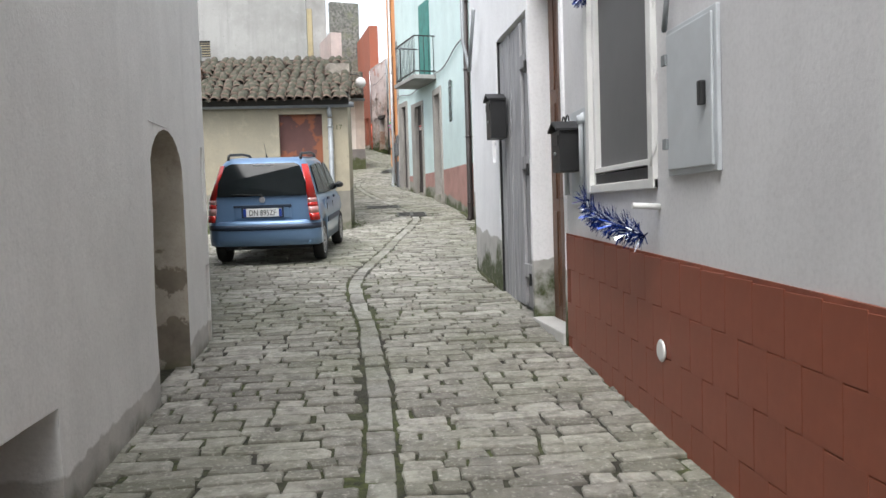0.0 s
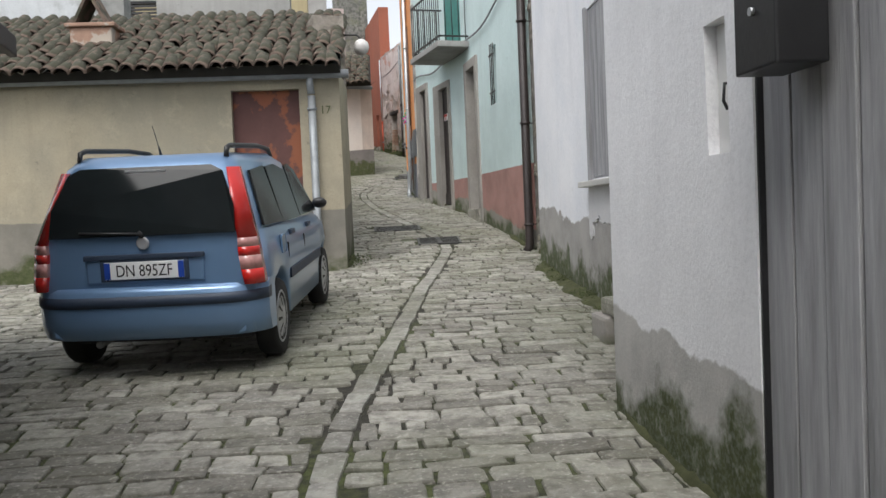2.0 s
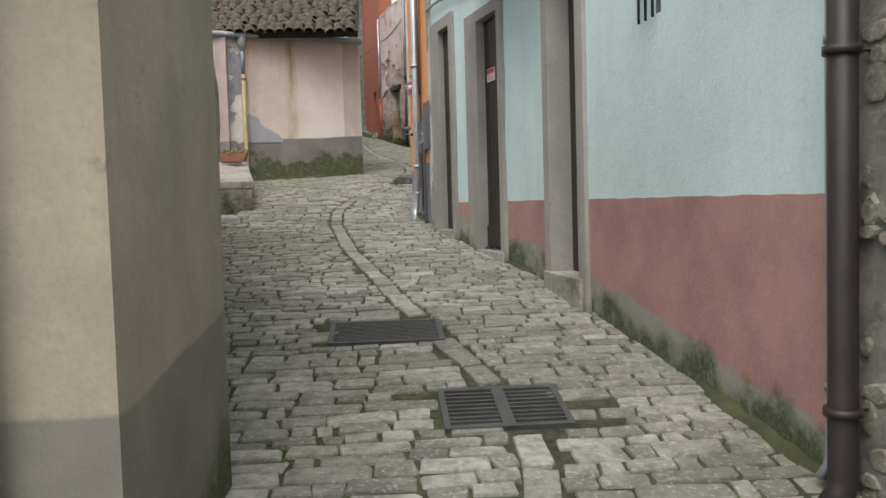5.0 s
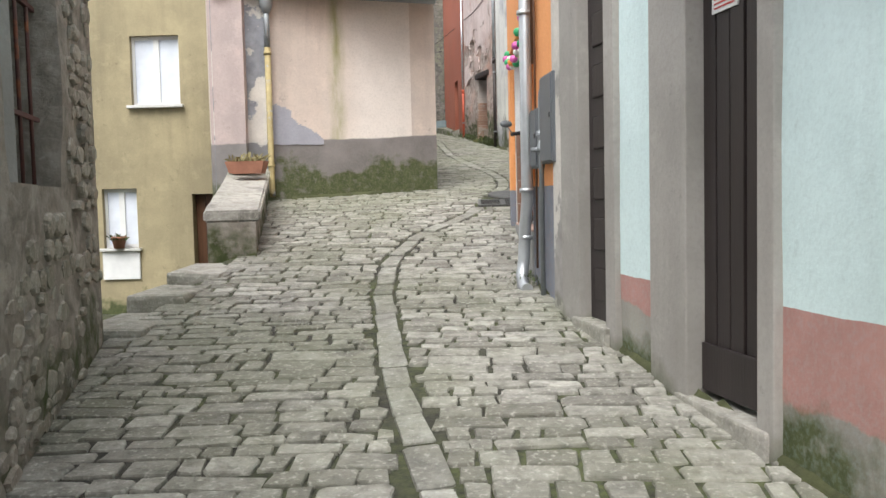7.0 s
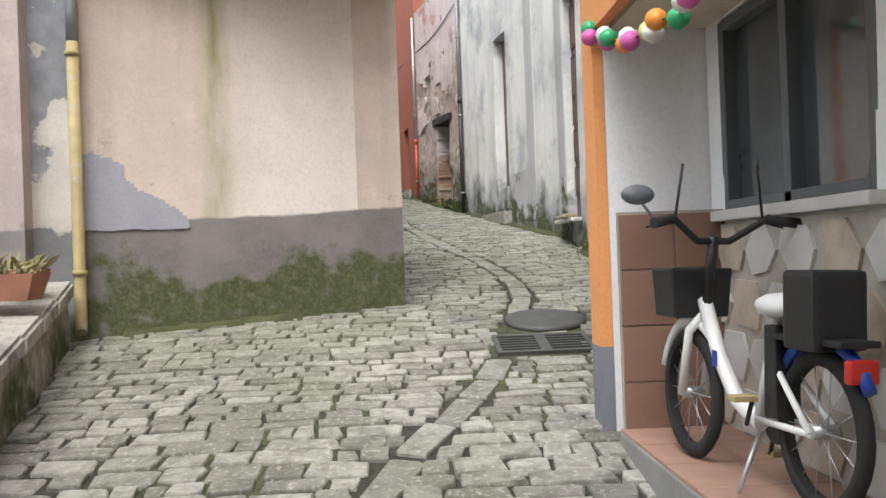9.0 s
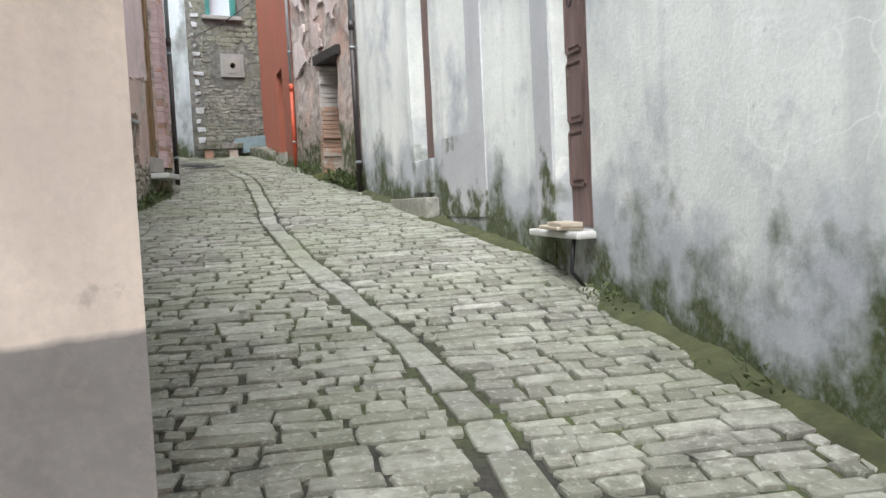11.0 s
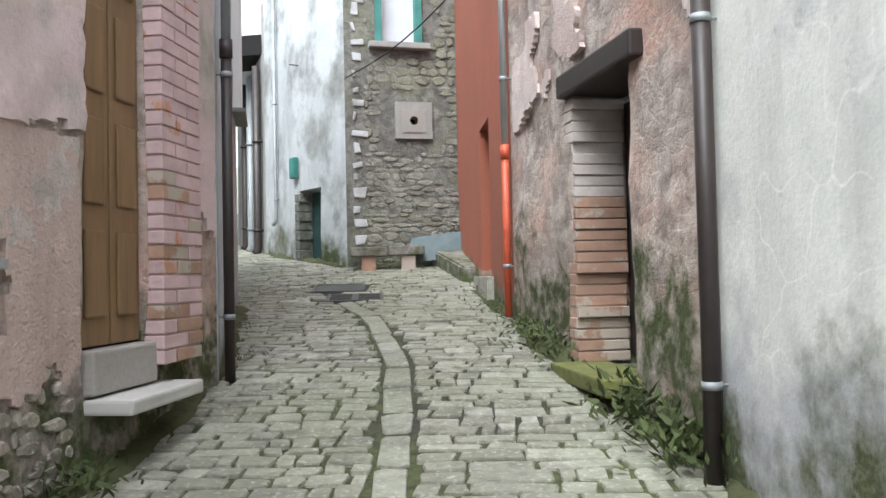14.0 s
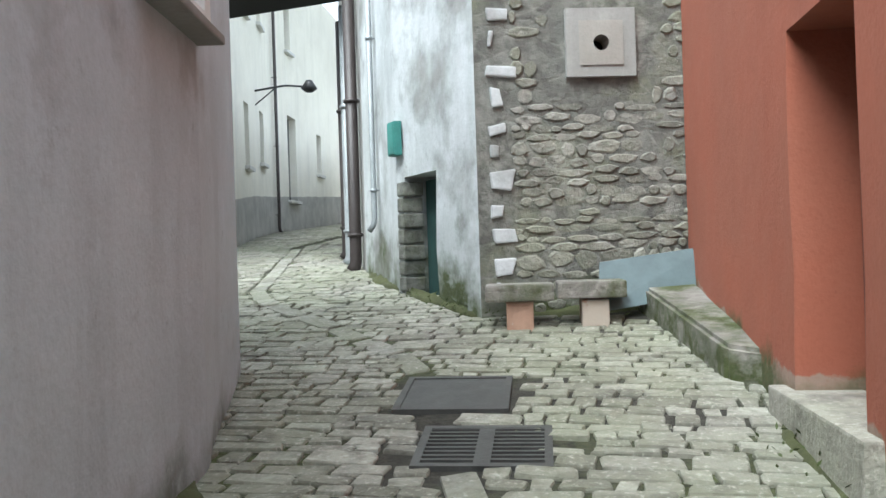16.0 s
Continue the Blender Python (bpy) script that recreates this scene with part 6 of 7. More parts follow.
while s < PF.length - 0.1:
    ln = min(rnd.uniform(0.35, 0.6), PF.length - s)
    bm = bmesh.new()
    f0, f1 = PF.foot(s) + 0.3, PF.foot(s + ln) + 0.31
    vs = [bm.verts.new(PF.at(ss, d, z)) for ss, fz in ((s + 0.006, f0), (s + ln - 0.006, f1)) for d, z in ((0.04, fz), (-0.43, fz), (-0.43, fz + 0.1), (0.04, fz + 0.1))]
    for f in ((0, 1, 2, 3), (7, 6, 5, 4), (0, 4, 5, 1), (1, 5, 6, 2), (2, 6, 7, 3), (3, 7, 4, 0)):
        bm.faces.new([vs[i] for i in f])
    bmesh.ops.bevel(bm, geom=list(bm.edges), offset=0.018, segments=2, affect="EDGES")
    part("coping_stone", bm, M_CAPSTONE, pw)
    s += ln
for face_s, blk in ((22.5, 0.75), (23.3, 0.7), (24.05, 0.7)):
    bm = solid((-1.86, -1.45, face_s, face_s + blk - 0.02, 0.9, lane(face_s) + 0.07), bevel=0.03)
    for v in bm.verts:
        v.co += Vector((noise.noise(v.co * 3), noise.noise(v.co * 4), noise.noise(v.co * 5))) * 0.03
    lone("edge_block", bm, M_CAPSTONE, "rough stone block edging the lane above the yard", "kerb stone", kind="structure")
zc = PF.foot(2.3) + 0.405
potted("plant_trough", PF.place(1.95, -0.16, zc) @ pose(0, 0, 0, 0, 0, 75), 0.2, "terracotta trough with dry grassy plants on the parapet", "dry_plant", M_DRYPLANT, True)
potted("plant_trough", PF.place(2.3, -0.22, zc + 0.02) @ pose(0, 0, 0, 0, 0, 60), 0.2, "terracotta trough with wilted plants on the parapet", "dry_plant", M_DRYPLANT, True)
potted("plant_pot", F35.place(4.5, 0.08, 2.1), 0.1, "small potted plant on the ochre house sill", "leaves", M_LEAF, False, 60, 0.14)

# crumbling pink house
plank_door(F39, 0.2, 0.75, 3.62, 4.95, 0.2, M_DARKWOOD, "dark old plank door, shut, in crumbling render", 3)
lone("lintel_beam", solid((-0.36, 0.36, -0.03, 0.25, 0, 0.06), bevel=0.008), M_DARKWOOD, "thin wooden lintel over the old door", "lintel", F39.place(0.475, 0, 4.94), kind="structure")
wv = thing("window_hole", F39.place(1.58, -0.28, 4.32), "small dark window hole with brick rubble", "window", kind="structure")
# black sheet painted as the shade within the window hole
part("void", solid((-0.23, 0.23, 0, 0.02, 0, 0.32)), M_DARK, wv)
for k in range(4):
    part("brick", solid((-0.05 + 0.06 * k, 0.07 + 0.05 * k, -0.24, -0.05, 0.0 + 0.0 * k, 0.05 + 0.03 * (k % 2)), bevel=0.006), M_BRICKORG, wv)
lone("window_lintel", solid((-0.32, 0.3, -0.05, 0.2, 0, 0.035), bevel=0.006), M_CONCRETE, "thin stone lintel over the window hole", "lintel", F39.place(1.58, 0, 4.625), kind="structure")
plank_door(F39, 2.36, 2.84, 4.32, 6.3, 0.02, M_TANDOOR, "tan varnished panelled door, shut", 2, None, 4)
sill("doorstep", F39, 2.36, 3.0, 4.14, 0.06, 0.2, M_MARBLE, "white marble step under the tan door")
sill("doorstep", F39, 2.36, 2.86, 4.32, 0.17, 0.05, M_JAMB, "pink rendered riser under the tan door")
bp = thing("brick_pier", F39.place(3.23, 0.0, 4.22), "pink limewashed brick pier beside the tan door", "pier", kind="structure")
part("mortar_core", solid((-0.375, -0.01, -0.082, 0.06, 0, 2.5)), M_BRICKPINK, bp)
rnd = random.Random(31)
for k in range(38):
    cut = -0.385 + (0.25 if k % 2 else 0.13) + rnd.uniform(-0.01, 0.01)
    for x0, x1 in ((-0.385, cut - 0.008), (cut, rnd.uniform(-0.008, 0.004))):
        part("brick", solid((x0, x1, -0.088 - rnd.uniform(0, 0.005), 0.06, k * 0.065, k * 0.065 + 0.057), bevel=0.005), M_BRICKORG if k < 16 and rnd.random() < 0.35 else M_BRICKPINK, bp)
sh6 = thing("window_box", F40.place(2.54, 0.0, 5.94), "white framed window set on the grey wall", "window", kind="structure")
part("window_frame", solid((-0.3, -0.22, -0.06, 0.1, 0, 1.1), (0.22, 0.3, -0.06, 0.1, 0, 1.1), (-0.22, 0.22, -0.06, 0.1, 0, 0.06), (-0.22, 0.22, -0.06, 0.1, 1.04, 1.1), bevel=0.006), M_WHITEPAINT, sh6)
part("pane", solid((-0.22, 0.22, -0.03, 0.02, 0.06, 1.04)), M_CURTAIN, sh6)
part("window_sill", solid((-0.34, 0.34, -0.1, 0.1, -0.035, 0), bevel=0.008), M_CONCRETE, sh6)

# ---- gratings and covers ----


def grate(name, at, w, d, slots, label, halves=1):
    t = thing(name, at, label, "drain cover")
    part("frame", solid((-w / 2, w / 2, -d / 2, -d / 2 + 0.03, 0, 0.035), (-w / 2, w / 2, d / 2 - 0.03, d / 2, 0, 0.035), (-w / 2, -w / 2 + 0.03, -d / 2 + 0.03, d / 2 - 0.03, 0, 0.035), (w / 2 - 0.03, w / 2, -d / 2 + 0.03, d / 2 - 0.03, 0, 0.035)), M_IRON, t)
    if not slots:
        part("plate", solid((-w / 2 + 0.03, w / 2 - 0.03, -d / 2 + 0.03, d / 2 - 0.03, 0.0, 0.03), bevel=0.003), M_IRON, t)
        return
    # shallow black box: the drain's unlit depth is only its colour
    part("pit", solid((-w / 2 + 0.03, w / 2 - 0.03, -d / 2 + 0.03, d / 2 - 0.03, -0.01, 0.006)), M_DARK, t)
    for hh in range(halves):
        x0 = -w / 2 + 0.03 + hh * (w - 0.06) / halves
        x1 = x0 + (w - 0.06) / halves
        for k in range(slots + 1):
            y = -d / 2 + 0.03 + k * (d - 0.06) / slots
            part("bar", solid((x0, x1, y - 0.007, y + 0.007, 0.006, 0.033)), M_IRON, t)
        if hh:
            part("bar", solid((x0 - 0.03, x0 + 0.03, -d / 2, d / 2, 0.006, 0.034)), M_IRON, t)


def on_lane(x, y, turn=0.0):
    sl = math.degrees(math.atan((lane(y + 0.3) - lane(y - 0.3)) / 0.6))
    return pose(x, y, lane(y) - 0.013, sl, 0, turn)


GRATES = [(0.42, 18.65, 0.72, 0.5, 14, 1), (0.97, 17.27, 0.6, 0.5, 9, 2), (0.86, 27.17, 0.55, 0.34, 6, 2), (-1.16, 41.3, 0.5, 0.5, 0, 1), (-0.89, 40.66, 0.5, 0.42, 9, 2)]
for x, y, w, d, sl, hv in GRATES:
    grate("drain_grate" if sl else "manhole_cover", on_lane(x, y, 8 if y > 40 else 0), w, d, sl, "cast-iron slotted drain grate set in the setts" if sl else "square iron manhole cover set in the setts", hv)
bm = bmesh.new()
lathe(bm, ((0.25, 0.0), (0.25, 0.033), (0.2, 0.036), (0.02, 0.036)), 24)
lone("manhole_cover", bm, M_IRON, "round iron manhole cover set in the setts", "drain cover", on_lane(0.96, 27.66))

# ---- the parked car ----


def build_car(at):
    car = thing("car", at, "small light blue five-door hatchback with roof rails", "car")
    LEN, HW, RW = 3.54, 0.79, 0.28
    axles = (0.62, 2.92)

    def low(y):
        z = 0.24 + 0.05 * (smooth(0.35, 0.0, y) + smooth(3.2, 3.54, y))
        for a in axles:
            r = 0.345
            if abs(y - a) < r:
                z = max(z, 0.29 + math.sqrt(r * r - (y - a) ** 2))
        return z

    def belt(y):
        return 0.98 - 0.015 * y - 0.16 * smooth(2.55, 3.5, y)

    def plan(y):
        return HW * (1 - 0.09 * smooth(0.35, 0.0, y) ** 1.5 - 0.2 * smooth(2.9, 3.54, y) ** 1.4)

    ys = sorted(set([0.0, 0.03, 0.08, 0.16] + [0.2 + 0.04 * i for i in range(83)] + [3.5, 3.54]))
    bm = bmesh.new()
    rings = []
    for y in ys:
        w, lo, hi = plan(y), low(y), belt(y)
        if y == 0.0:
            w -= 0.05
        nose = smooth(3.3, 3.54, y) * 0.2
        mid = max(lo + 0.02, 0.62)
        pts = [(w - 0.07, lo), (w - 0.015, lo + 0.012), (w, max(lo + 0.02, 0.5)), (w + 0.012, max(lo + 0.03, 0.62)), (w - 0.006, 0.8 - nose * 0.3), (w - 0.035, hi - 0.02 - nose), (w - 0.06, hi - nose)]
        full = [(-x, z) for x, z in pts] + [(x, z) for x, z in pts[::-1]]
        rings.append([bm.verts.new((x, y, z)) for x, z in full])
    nn = len(rings[0])
    for ra, rb in zip(rings, rings[1:]):
        for k in range(nn):
            bm.faces.new((ra[k], ra[(k + 1) % nn], rb[(k + 1) % nn], rb[k])).smooth = True
    bm.faces.new(rings[0][::-1]), bm.faces.new(rings[-1])
    # cabin
    top = 1.5
    cab = []
    for f, z in ((0.0, 0.93), (0.25, 1.08), (0.55, 1.25), (0.85, 1.42), (0.95, 1.475), (1.0, 1.5)):
        hw = 0.745 - 0.17 * f ** 1.25
        yr = 0.03 + 0.24 * f ** 1.6
        yf = 2.98 - 1.05 * f ** 1.1
        if f >= 0.95:
            hw -= 0.05 * (f - 0.9) * 10
            yr, yf = yr + 0.08 * (f - 0.9) * 10, yf - 0.12 * (f - 0.9) * 10
        ring = []
        for x, y in ((-hw + 0.09, yr), (-hw + 0.02, yr + 0.05), (-hw, yr + 0.16), (-hw, 1.0), (-hw - 0.01, 1.6), (-hw + 0.01, yf - 0.2), (-hw + 0.12, yf - 0.03), (-0.3, yf + 0.04), (0.3, yf + 0.04), (hw - 0.12, yf - 0.03), (hw - 0.01, yf - 0.2), (hw + 0.01, 1.6), (hw, 1.0), (hw, yr + 0.16), (hw - 0.02, yr + 0.05), (hw - 0.09, yr), (0.3, yr - 0.03), (-0.3, yr - 0.03)):
            ring.append(bm.verts.new((x, y, z)))
        cab.append(ring)
    nn = len(cab[0])
    for ra, rb in zip(cab, cab[1:]):
        for k in range(nn):
            bm.faces.new((ra[k], ra[(k + 1) % nn], rb[(k + 1) % nn], rb[k])).smooth = True
    bm.faces.new(cab[-1])
    part("body", bm, M_BLUE, car)

    def cabin(sx, y, z, out=0.02):
        f = (z - 0.93) / 0.57
        return Vector((sx * (0.745 - 0.17 * max(0, f) ** 1.25 + 0.003 + out), y, z))

    def sheet(name, pts, out, mat, parent, label=""):
        """A thin pane given by its corners, thickened along out."""
        bm2 = bmesh.new()
        a, b = [bm2.verts.new(Vector(p) + Vector(out)) for p in pts], [bm2.verts.new(Vector(p) - Vector(out) * 2) for p in pts]
        bm2.faces.new(a), bm2.faces.new(b[::-1])
        for i in range(len(pts)):
            bm2.faces.new((a[i], a[(i + 1) % len(pts)], b[(i + 1) % len(pts)], b[i]))
        return part(name, bm2, mat, parent, label)
    for sx in (-1, 1):
        for y0, y1, yt0, yt1 in ((0.985, 1.75, 0.955, 1.72), (1.775, 2.68, 1.74, 2.18)):
            sheet("side_window", [cabin(sx, y0, 0.96), cabin(sx, y1, 0.955), cabin(sx, yt1, 1.36), cabin(sx, (yt0 + yt1) / 2, 1.41), cabin(sx, yt0 + 0.06, 1.39)], (sx * 0.006, 0, 0), M_CARGLASS, car)
        sheet("quarter_window", [cabin(sx, 0.3, 0.985), cabin(sx, 0.97, 0.965), cabin(sx, 0.94, 1.4), cabin(sx, 0.44, 1.37)], (sx * 0.006, 0, 0), M_CARGLASS, car)
        # lamps: a tall red lens, a clear band and a lower red lens
        def lens(nm, z0, z1, mat, w0, w1):
            bm2 = bmesh.new()
            rows = []
            for z, w in ((z0, w0), (z1, w1)):
                f = max(0, (z - 0.93) / 0.57)
                hw = 0.745 - 0.17 * f ** 1.25 if z > 0.93 else 0.745 + 0.025 * (0.93 - z) / 0.2
                yr = 0.024 + 0.24 * f ** 1.6 if z > 0.93 else -0.004
                rows.append([bm2.verts.new((sx * x, y, z)) for x, y in ((hw - w, yr - 0.034), (hw - 0.05, yr - 0.024), (hw + 0.012, yr + 0.04), (hw + 0.014, yr + 0.04 + w * 0.85), (hw - 0.06, yr + 0.16), (hw - w, yr + 0.05))])
            for k in range(6):
                bm2.faces.new((rows[0][k], rows[0][(k + 1) % 6], rows[1][(k + 1) % 6], rows[1][k])).smooth = k in (0, 1, 2)
            bm2.faces.new(rows[0][::-1]), bm2.faces.new(rows[1])
            return part(nm, bm2, mat, car)
        lens("tail_lamp", 0.93, 1.4, M_REDLAMP, 0.1, 0.06)
        lens("reversing_lamp", 0.87, 0.93, M_CLEARLAMP, 0.11, 0.1)
        lens("fog_lamp", 0.81, 0.87, M_REDLAMP, 0.115, 0.11)
        lens("indicator_lamp", 0.72, 0.81, M_CLEARLAMP, 0.115, 0.115)
        lens("brake_lamp", 0.62, 0.72, M_REDLAMP, 0.11, 0.115)
        rl = bmesh.new()
        pipe_run(rl, ((sx * 0.52, 0.32, 1.47), (sx * 0.52, 0.34, 1.53), (sx * 0.52, 0.44, 1.55), (sx * 0.53, 1.3, 1.56), (sx * 0.52, 1.75, 1.54), (sx * 0.51, 1.9, 1.48)), 0.019, 8)
        part("roof_rail", rl, M_BLACK, car)
        mr = bmesh.new()
        bmesh.ops.create_icosphere(mr, subdivisions=2, radius=1)
        mr.transform(Matrix.Translation((sx * 0.81, 2.24, 0.98)) @ Matrix.Diagonal((0.078, 0.05, 0.062, 1)))
        for f in mr.faces:
            f.smooth = True
        part("wing_mirror", mr, M_BLACK, car)
        for y in (1.16, 1.98):
            hd = part("door_handle", solid((min(sx * 0.75, sx * 0.795), max(sx * 0.75, sx * 0.795), y, y + 0.17, 0.845, 0.885), bevel=0.008), M_TRIM, car)
        part("rub_strip", solid((min(sx * 0.795, sx * 0.812), max(sx * 0.795, sx * 0.812), 0.98, 2.56, 0.52, 0.6), bevel=0.006), M_TRIM, car)
        for y, lo, hi in ((1.0, 0.68, 0.8), (1.76, 0.3, 0.8)):
            part("door_gap", solid((min(sx * 0.76, sx * 0.797), max(sx * 0.76, sx * 0.797), y - 0.003, y + 0.003, max(lo, 0.62), hi)), M_INK, car)
        part("fuel_flap", solid((min(sx * 0.79, sx * 0.797), max(sx * 0.79, sx * 0.797), 0.72, 0.88, 0.74, 0.88), bevel=0.01), M_BLUE, car)
        for a in axles:
            w = new("wheel", None)
            w.parent = car
            w.location = (sx * 0.71, a, 0.285)
            b1 = bmesh.new()
            lathe(b1, ((0.19, -0.07), (0.265, -0.08), (0.285, -0.05), (0.285, 0.05), (0.265, 0.08), (0.19, 0.07)), 28, "X")
            part("tyre", b1, M_RUBBER, w)
            b1 = bmesh.new()
            lathe(b1, ((0.195, sx * 0.02), (0.2, sx * 0.068), (0.185, sx * 0.078), (0.175, sx * 0.066), (0.06, sx * 0.085), (0.02, sx * 0.088)), 24, "X")
            cap = part("hub_cap", b1, M_HUB, w, "silver multi-spoke hub cap")
            for k in range(10):
                b1 = bmesh.new()
                a0 = k * math.tau / 10
                c, s = math.cos(a0), math.sin(a0)
                q = [Vector((sx * x, c * r - s * t, s * r + c * t)) for x, r, t in ((0.074, 0.165, 0.014), (0.074, 0.165, -0.014), (0.086, 0.075, -0.008), (0.086, 0.075, 0.008))]
                b1.faces.new([b1.verts.new(v + Vector((sx * 0.004, 0, 0))) for v in q])
                part("vent_slot", b1, M_INK, cap)
    # rear
    def rear(z):
        f = max(0, (z - 0.93) / 0.57)
        return 0.03 + 0.24 * f ** 1.6 - 0.052
    sheet("rear_window", [(-0.63, rear(0.97), 0.97), (0.63, rear(0.97), 0.97), (0.62, rear(1.15), 1.15), (0.53, rear(1.38), 1.38), (0.45, rear(1.42), 1.42), (-0.45, rear(1.42), 1.42), (-0.53, rear(1.38), 1.38), (-0.62, rear(1.15), 1.15)], (0, -0.008, 0.002), M_CARGLASS, car, "dark tinted rear window")
    part("brake_light_bar", solid((-0.14, 0.14, rear(1.39) - 0.014, rear(1.39) + 0.01, 1.385, 1.402), bevel=0.003), M_HUB, car)
    def bow(name, half, prof, mat):
        bm3 = bmesh.new()
        prev = None
        for x in np.linspace(-half, half, 25):
            u = abs(x) / half
            row = [bm3.verts.new((x, yy + 0.05 * u ** 2 + 0.17 * u ** 8, z)) for yy, z in prof]
            if prev:
                for k in range(len(prof) - 1):
                    bm3.faces.new((prev[k], prev[k + 1], row[k + 1], row[k])).smooth = True
            else:
                bm3.faces.new(row)
            prev = row
        bm3.faces.new(prev[::-1])
        part(name, bm3, mat, car)
    bow("rear_bumper", 0.8, ((0.12, 0.27), (-0.04, 0.28), (-0.085, 0.38), (-0.095, 0.5), (-0.08, 0.6), (-0.05, 0.63), (0.12, 0.63)), M_BLUE)
    bow("bumper_strip", 0.802, ((0.0, 0.5), (-0.104, 0.505), (-0.11, 0.54), (-0.1, 0.575), (0.0, 0.58)), M_TRIM)
    part("plate_recess", solid((-0.4, 0.4, -0.014, 0.02, 0.66, 0.84), bevel=0.01), M_BLUE, car)
    part("tailgate_grip", solid((-0.41, 0.41, -0.03, 0.0, 0.815, 0.85), bevel=0.008), M_TRIM, car)
    pl = part("number_plate", solid((-0.27, 0.27, -0.032, -0.012, 0.685, 0.8), bevel=0.004), M_PLATE, car, "white number plate with blue ends")
    part("plate_holder", solid((-0.3, 0.3, -0.024, -0.01, 0.67, 0.815), bevel=0.005), M_TRIM, car)
    for x in (-0.27, 0.23):
        part("blue_band", solid((x, x + 0.04, -0.034, -0.03, 0.687, 0.798)), M_PLATEBLUE, pl)
    cu = bpy.data.curves.new("plate_text", "FONT")
    cu.body, cu.size, cu.align_x, cu.extrude = "DN 895ZF", 0.112, "CENTER", 0.0008
    cu.materials.append(M_INK)
    tx = new("plate_text", cu)
    tx.parent = pl
    tx.matrix_basis = Matrix.Translation((0, -0.0335, 0.704)) @ pose(0, 0, 0, 90, 0, 0) @ Matrix.Diagonal((0.78, 1, 1, 1))
    bm2 = bmesh.new()
    lathe(bm2, ((0.04, 0), (0.045, -0.012), (0.036, -0.02)), 16, "Y", (0, -0.006, 0.92))
    part("badge", bm2, M_HUB, car, "round chrome badge")
    bm2 = bmesh.new()
    rod(bm2, (0.0, -0.01, 0.965), (-0.02, rear(1.0) - 0.02, 0.99), 0.02, 8)
    rod(bm2, (-0.02, rear(1.0) - 0.022, 0.985), (-0.42, rear(1.02) - 0.022, 1.0), 0.009, 6)
    part("rear_wiper", bm2, M_BLACK, car)
    bm2 = bmesh.new()
    rod(bm2, (0, 0.5, 1.5), (0, 0.46, 1.56), 0.012, 8, 0.006)
    rod(bm2, (0, 0.46, 1.56), (0, 0.36, 1.7), 0.003, 5)
    part("aerial", bm2, M_BLACK, car)
    part("windscreen", solid((-0.55, 0.55, 2.32, 2.33, 1.0, 1.38)), M_CARGLASS, car)
    ws = car.children[-1]
    ws.matrix_basis = Matrix.Translation((0, 2.52, 1.2)) @ pose(0, 0, 0, 61, 0, 0) @ Matrix.Translation((0, -2.325, -1.19))
    part("underbody", solid((-0.62, 0.62, 0.3, 3.3, 0.2, 0.5)), M_INK, car)
    bm2 = bmesh.new()
    rod(bm2, (-0.35, -0.02, 0.25), (-0.35, 0.4, 0.25), 0.025, 10)
    part("exhaust", bm2, M_IRON, car)
    return car


CS = 0.87
slope = math.degrees(math.atan((lane(13.4) - lane(11.2)) / 2.2))
build_car(Matrix.Translation((-1.29, 10.85, lane(11.36) - 0.535 * CS * 0.065 + 0.015)) @ pose(0, 0, 0, slope, 0, -4.5) @ Matrix.Diagonal((0.9, 0.89, 0.92, 1)))

# ---- bicycle in the porch ----
bk = thing("bicycle", Matrix.Translation((1.14, 24.6, 2.45)) @ pose(0, 0, 0, 0, 2, 9) @ Matrix.Diagonal((0.8, 0.72, 0.86, 1)), "white folding electric bicycle with a black front basket", "bicycle")
M_BIKE = simple("white_bicycle_enamel", (0.78, 0.78, 0.76), 0.3, var=0.05, bumps=0, coat=0.3)
R = 0.235
for y in (0.0, 0.93):
    w = new("wheel")
    w.parent, w.location = bk, (0, y, R + 0.02)
    bm = bmesh.new()
    lathe(bm, ((R - 0.035, -0.02), (R, -0.022), (R + 0.02, 0), (R, 0.022), (R - 0.035, 0.02)), 28, "X", hollow=True)
    part("tyre", bm, M_RUBBER, w)
    bm = bmesh.new()
    for k in range(14):
        a = k * math.tau / 14
        rod(bm, (0.015 * (-1) ** k, 0, 0), (0, (R - 0.03) * math.cos(a), (R - 0.03) * math.sin(a)), 0.0025, 4)
    rod(bm, (-0.045, 0, 0), (0.045, 0, 0), 0.022, 10)
    part("spokes", bm, M_GALV, w)
    bm = bmesh.new()
    pipe_run(bm, [(0, (R + 0.045) * math.cos(a), (R + 0.045) * math.sin(a)) for a in np.linspace(0.3 if y else 0.5, 2.6, 12)], 0.022, 6)
    part("mudguard", bm, M_BIKE if y else M_PLATEBLUE, w)
bm = bmesh.new()
pipe_run(bm, ((0, 0.82, 0.62), (0, 0.7, 0.42), (0, 0.55, 0.27), (0, 0.38, 0.22)), 0.03, 10)
pipe_run(bm, ((0, 0.4, 0.22), (0, 0.26, 0.6)), 0.022, 8)
for sx in (-0.05, 0.05):
    pipe_run(bm, ((sx, 0.0, 0.25), (sx * 0.6, 0.36, 0.24)), 0.012, 6)
    pipe_run(bm, ((sx, 0.0, 0.25), (sx * 0.5, 0.3, 0.48)), 0.012, 6)
    pipe_run(bm, ((sx, 0.93, 0.25), (sx, 0.86, 0.5), (0, 0.84, 0.56)), 0.02, 8)
part("frame", bm, M_BIKE, bk)
bm = bmesh.new()
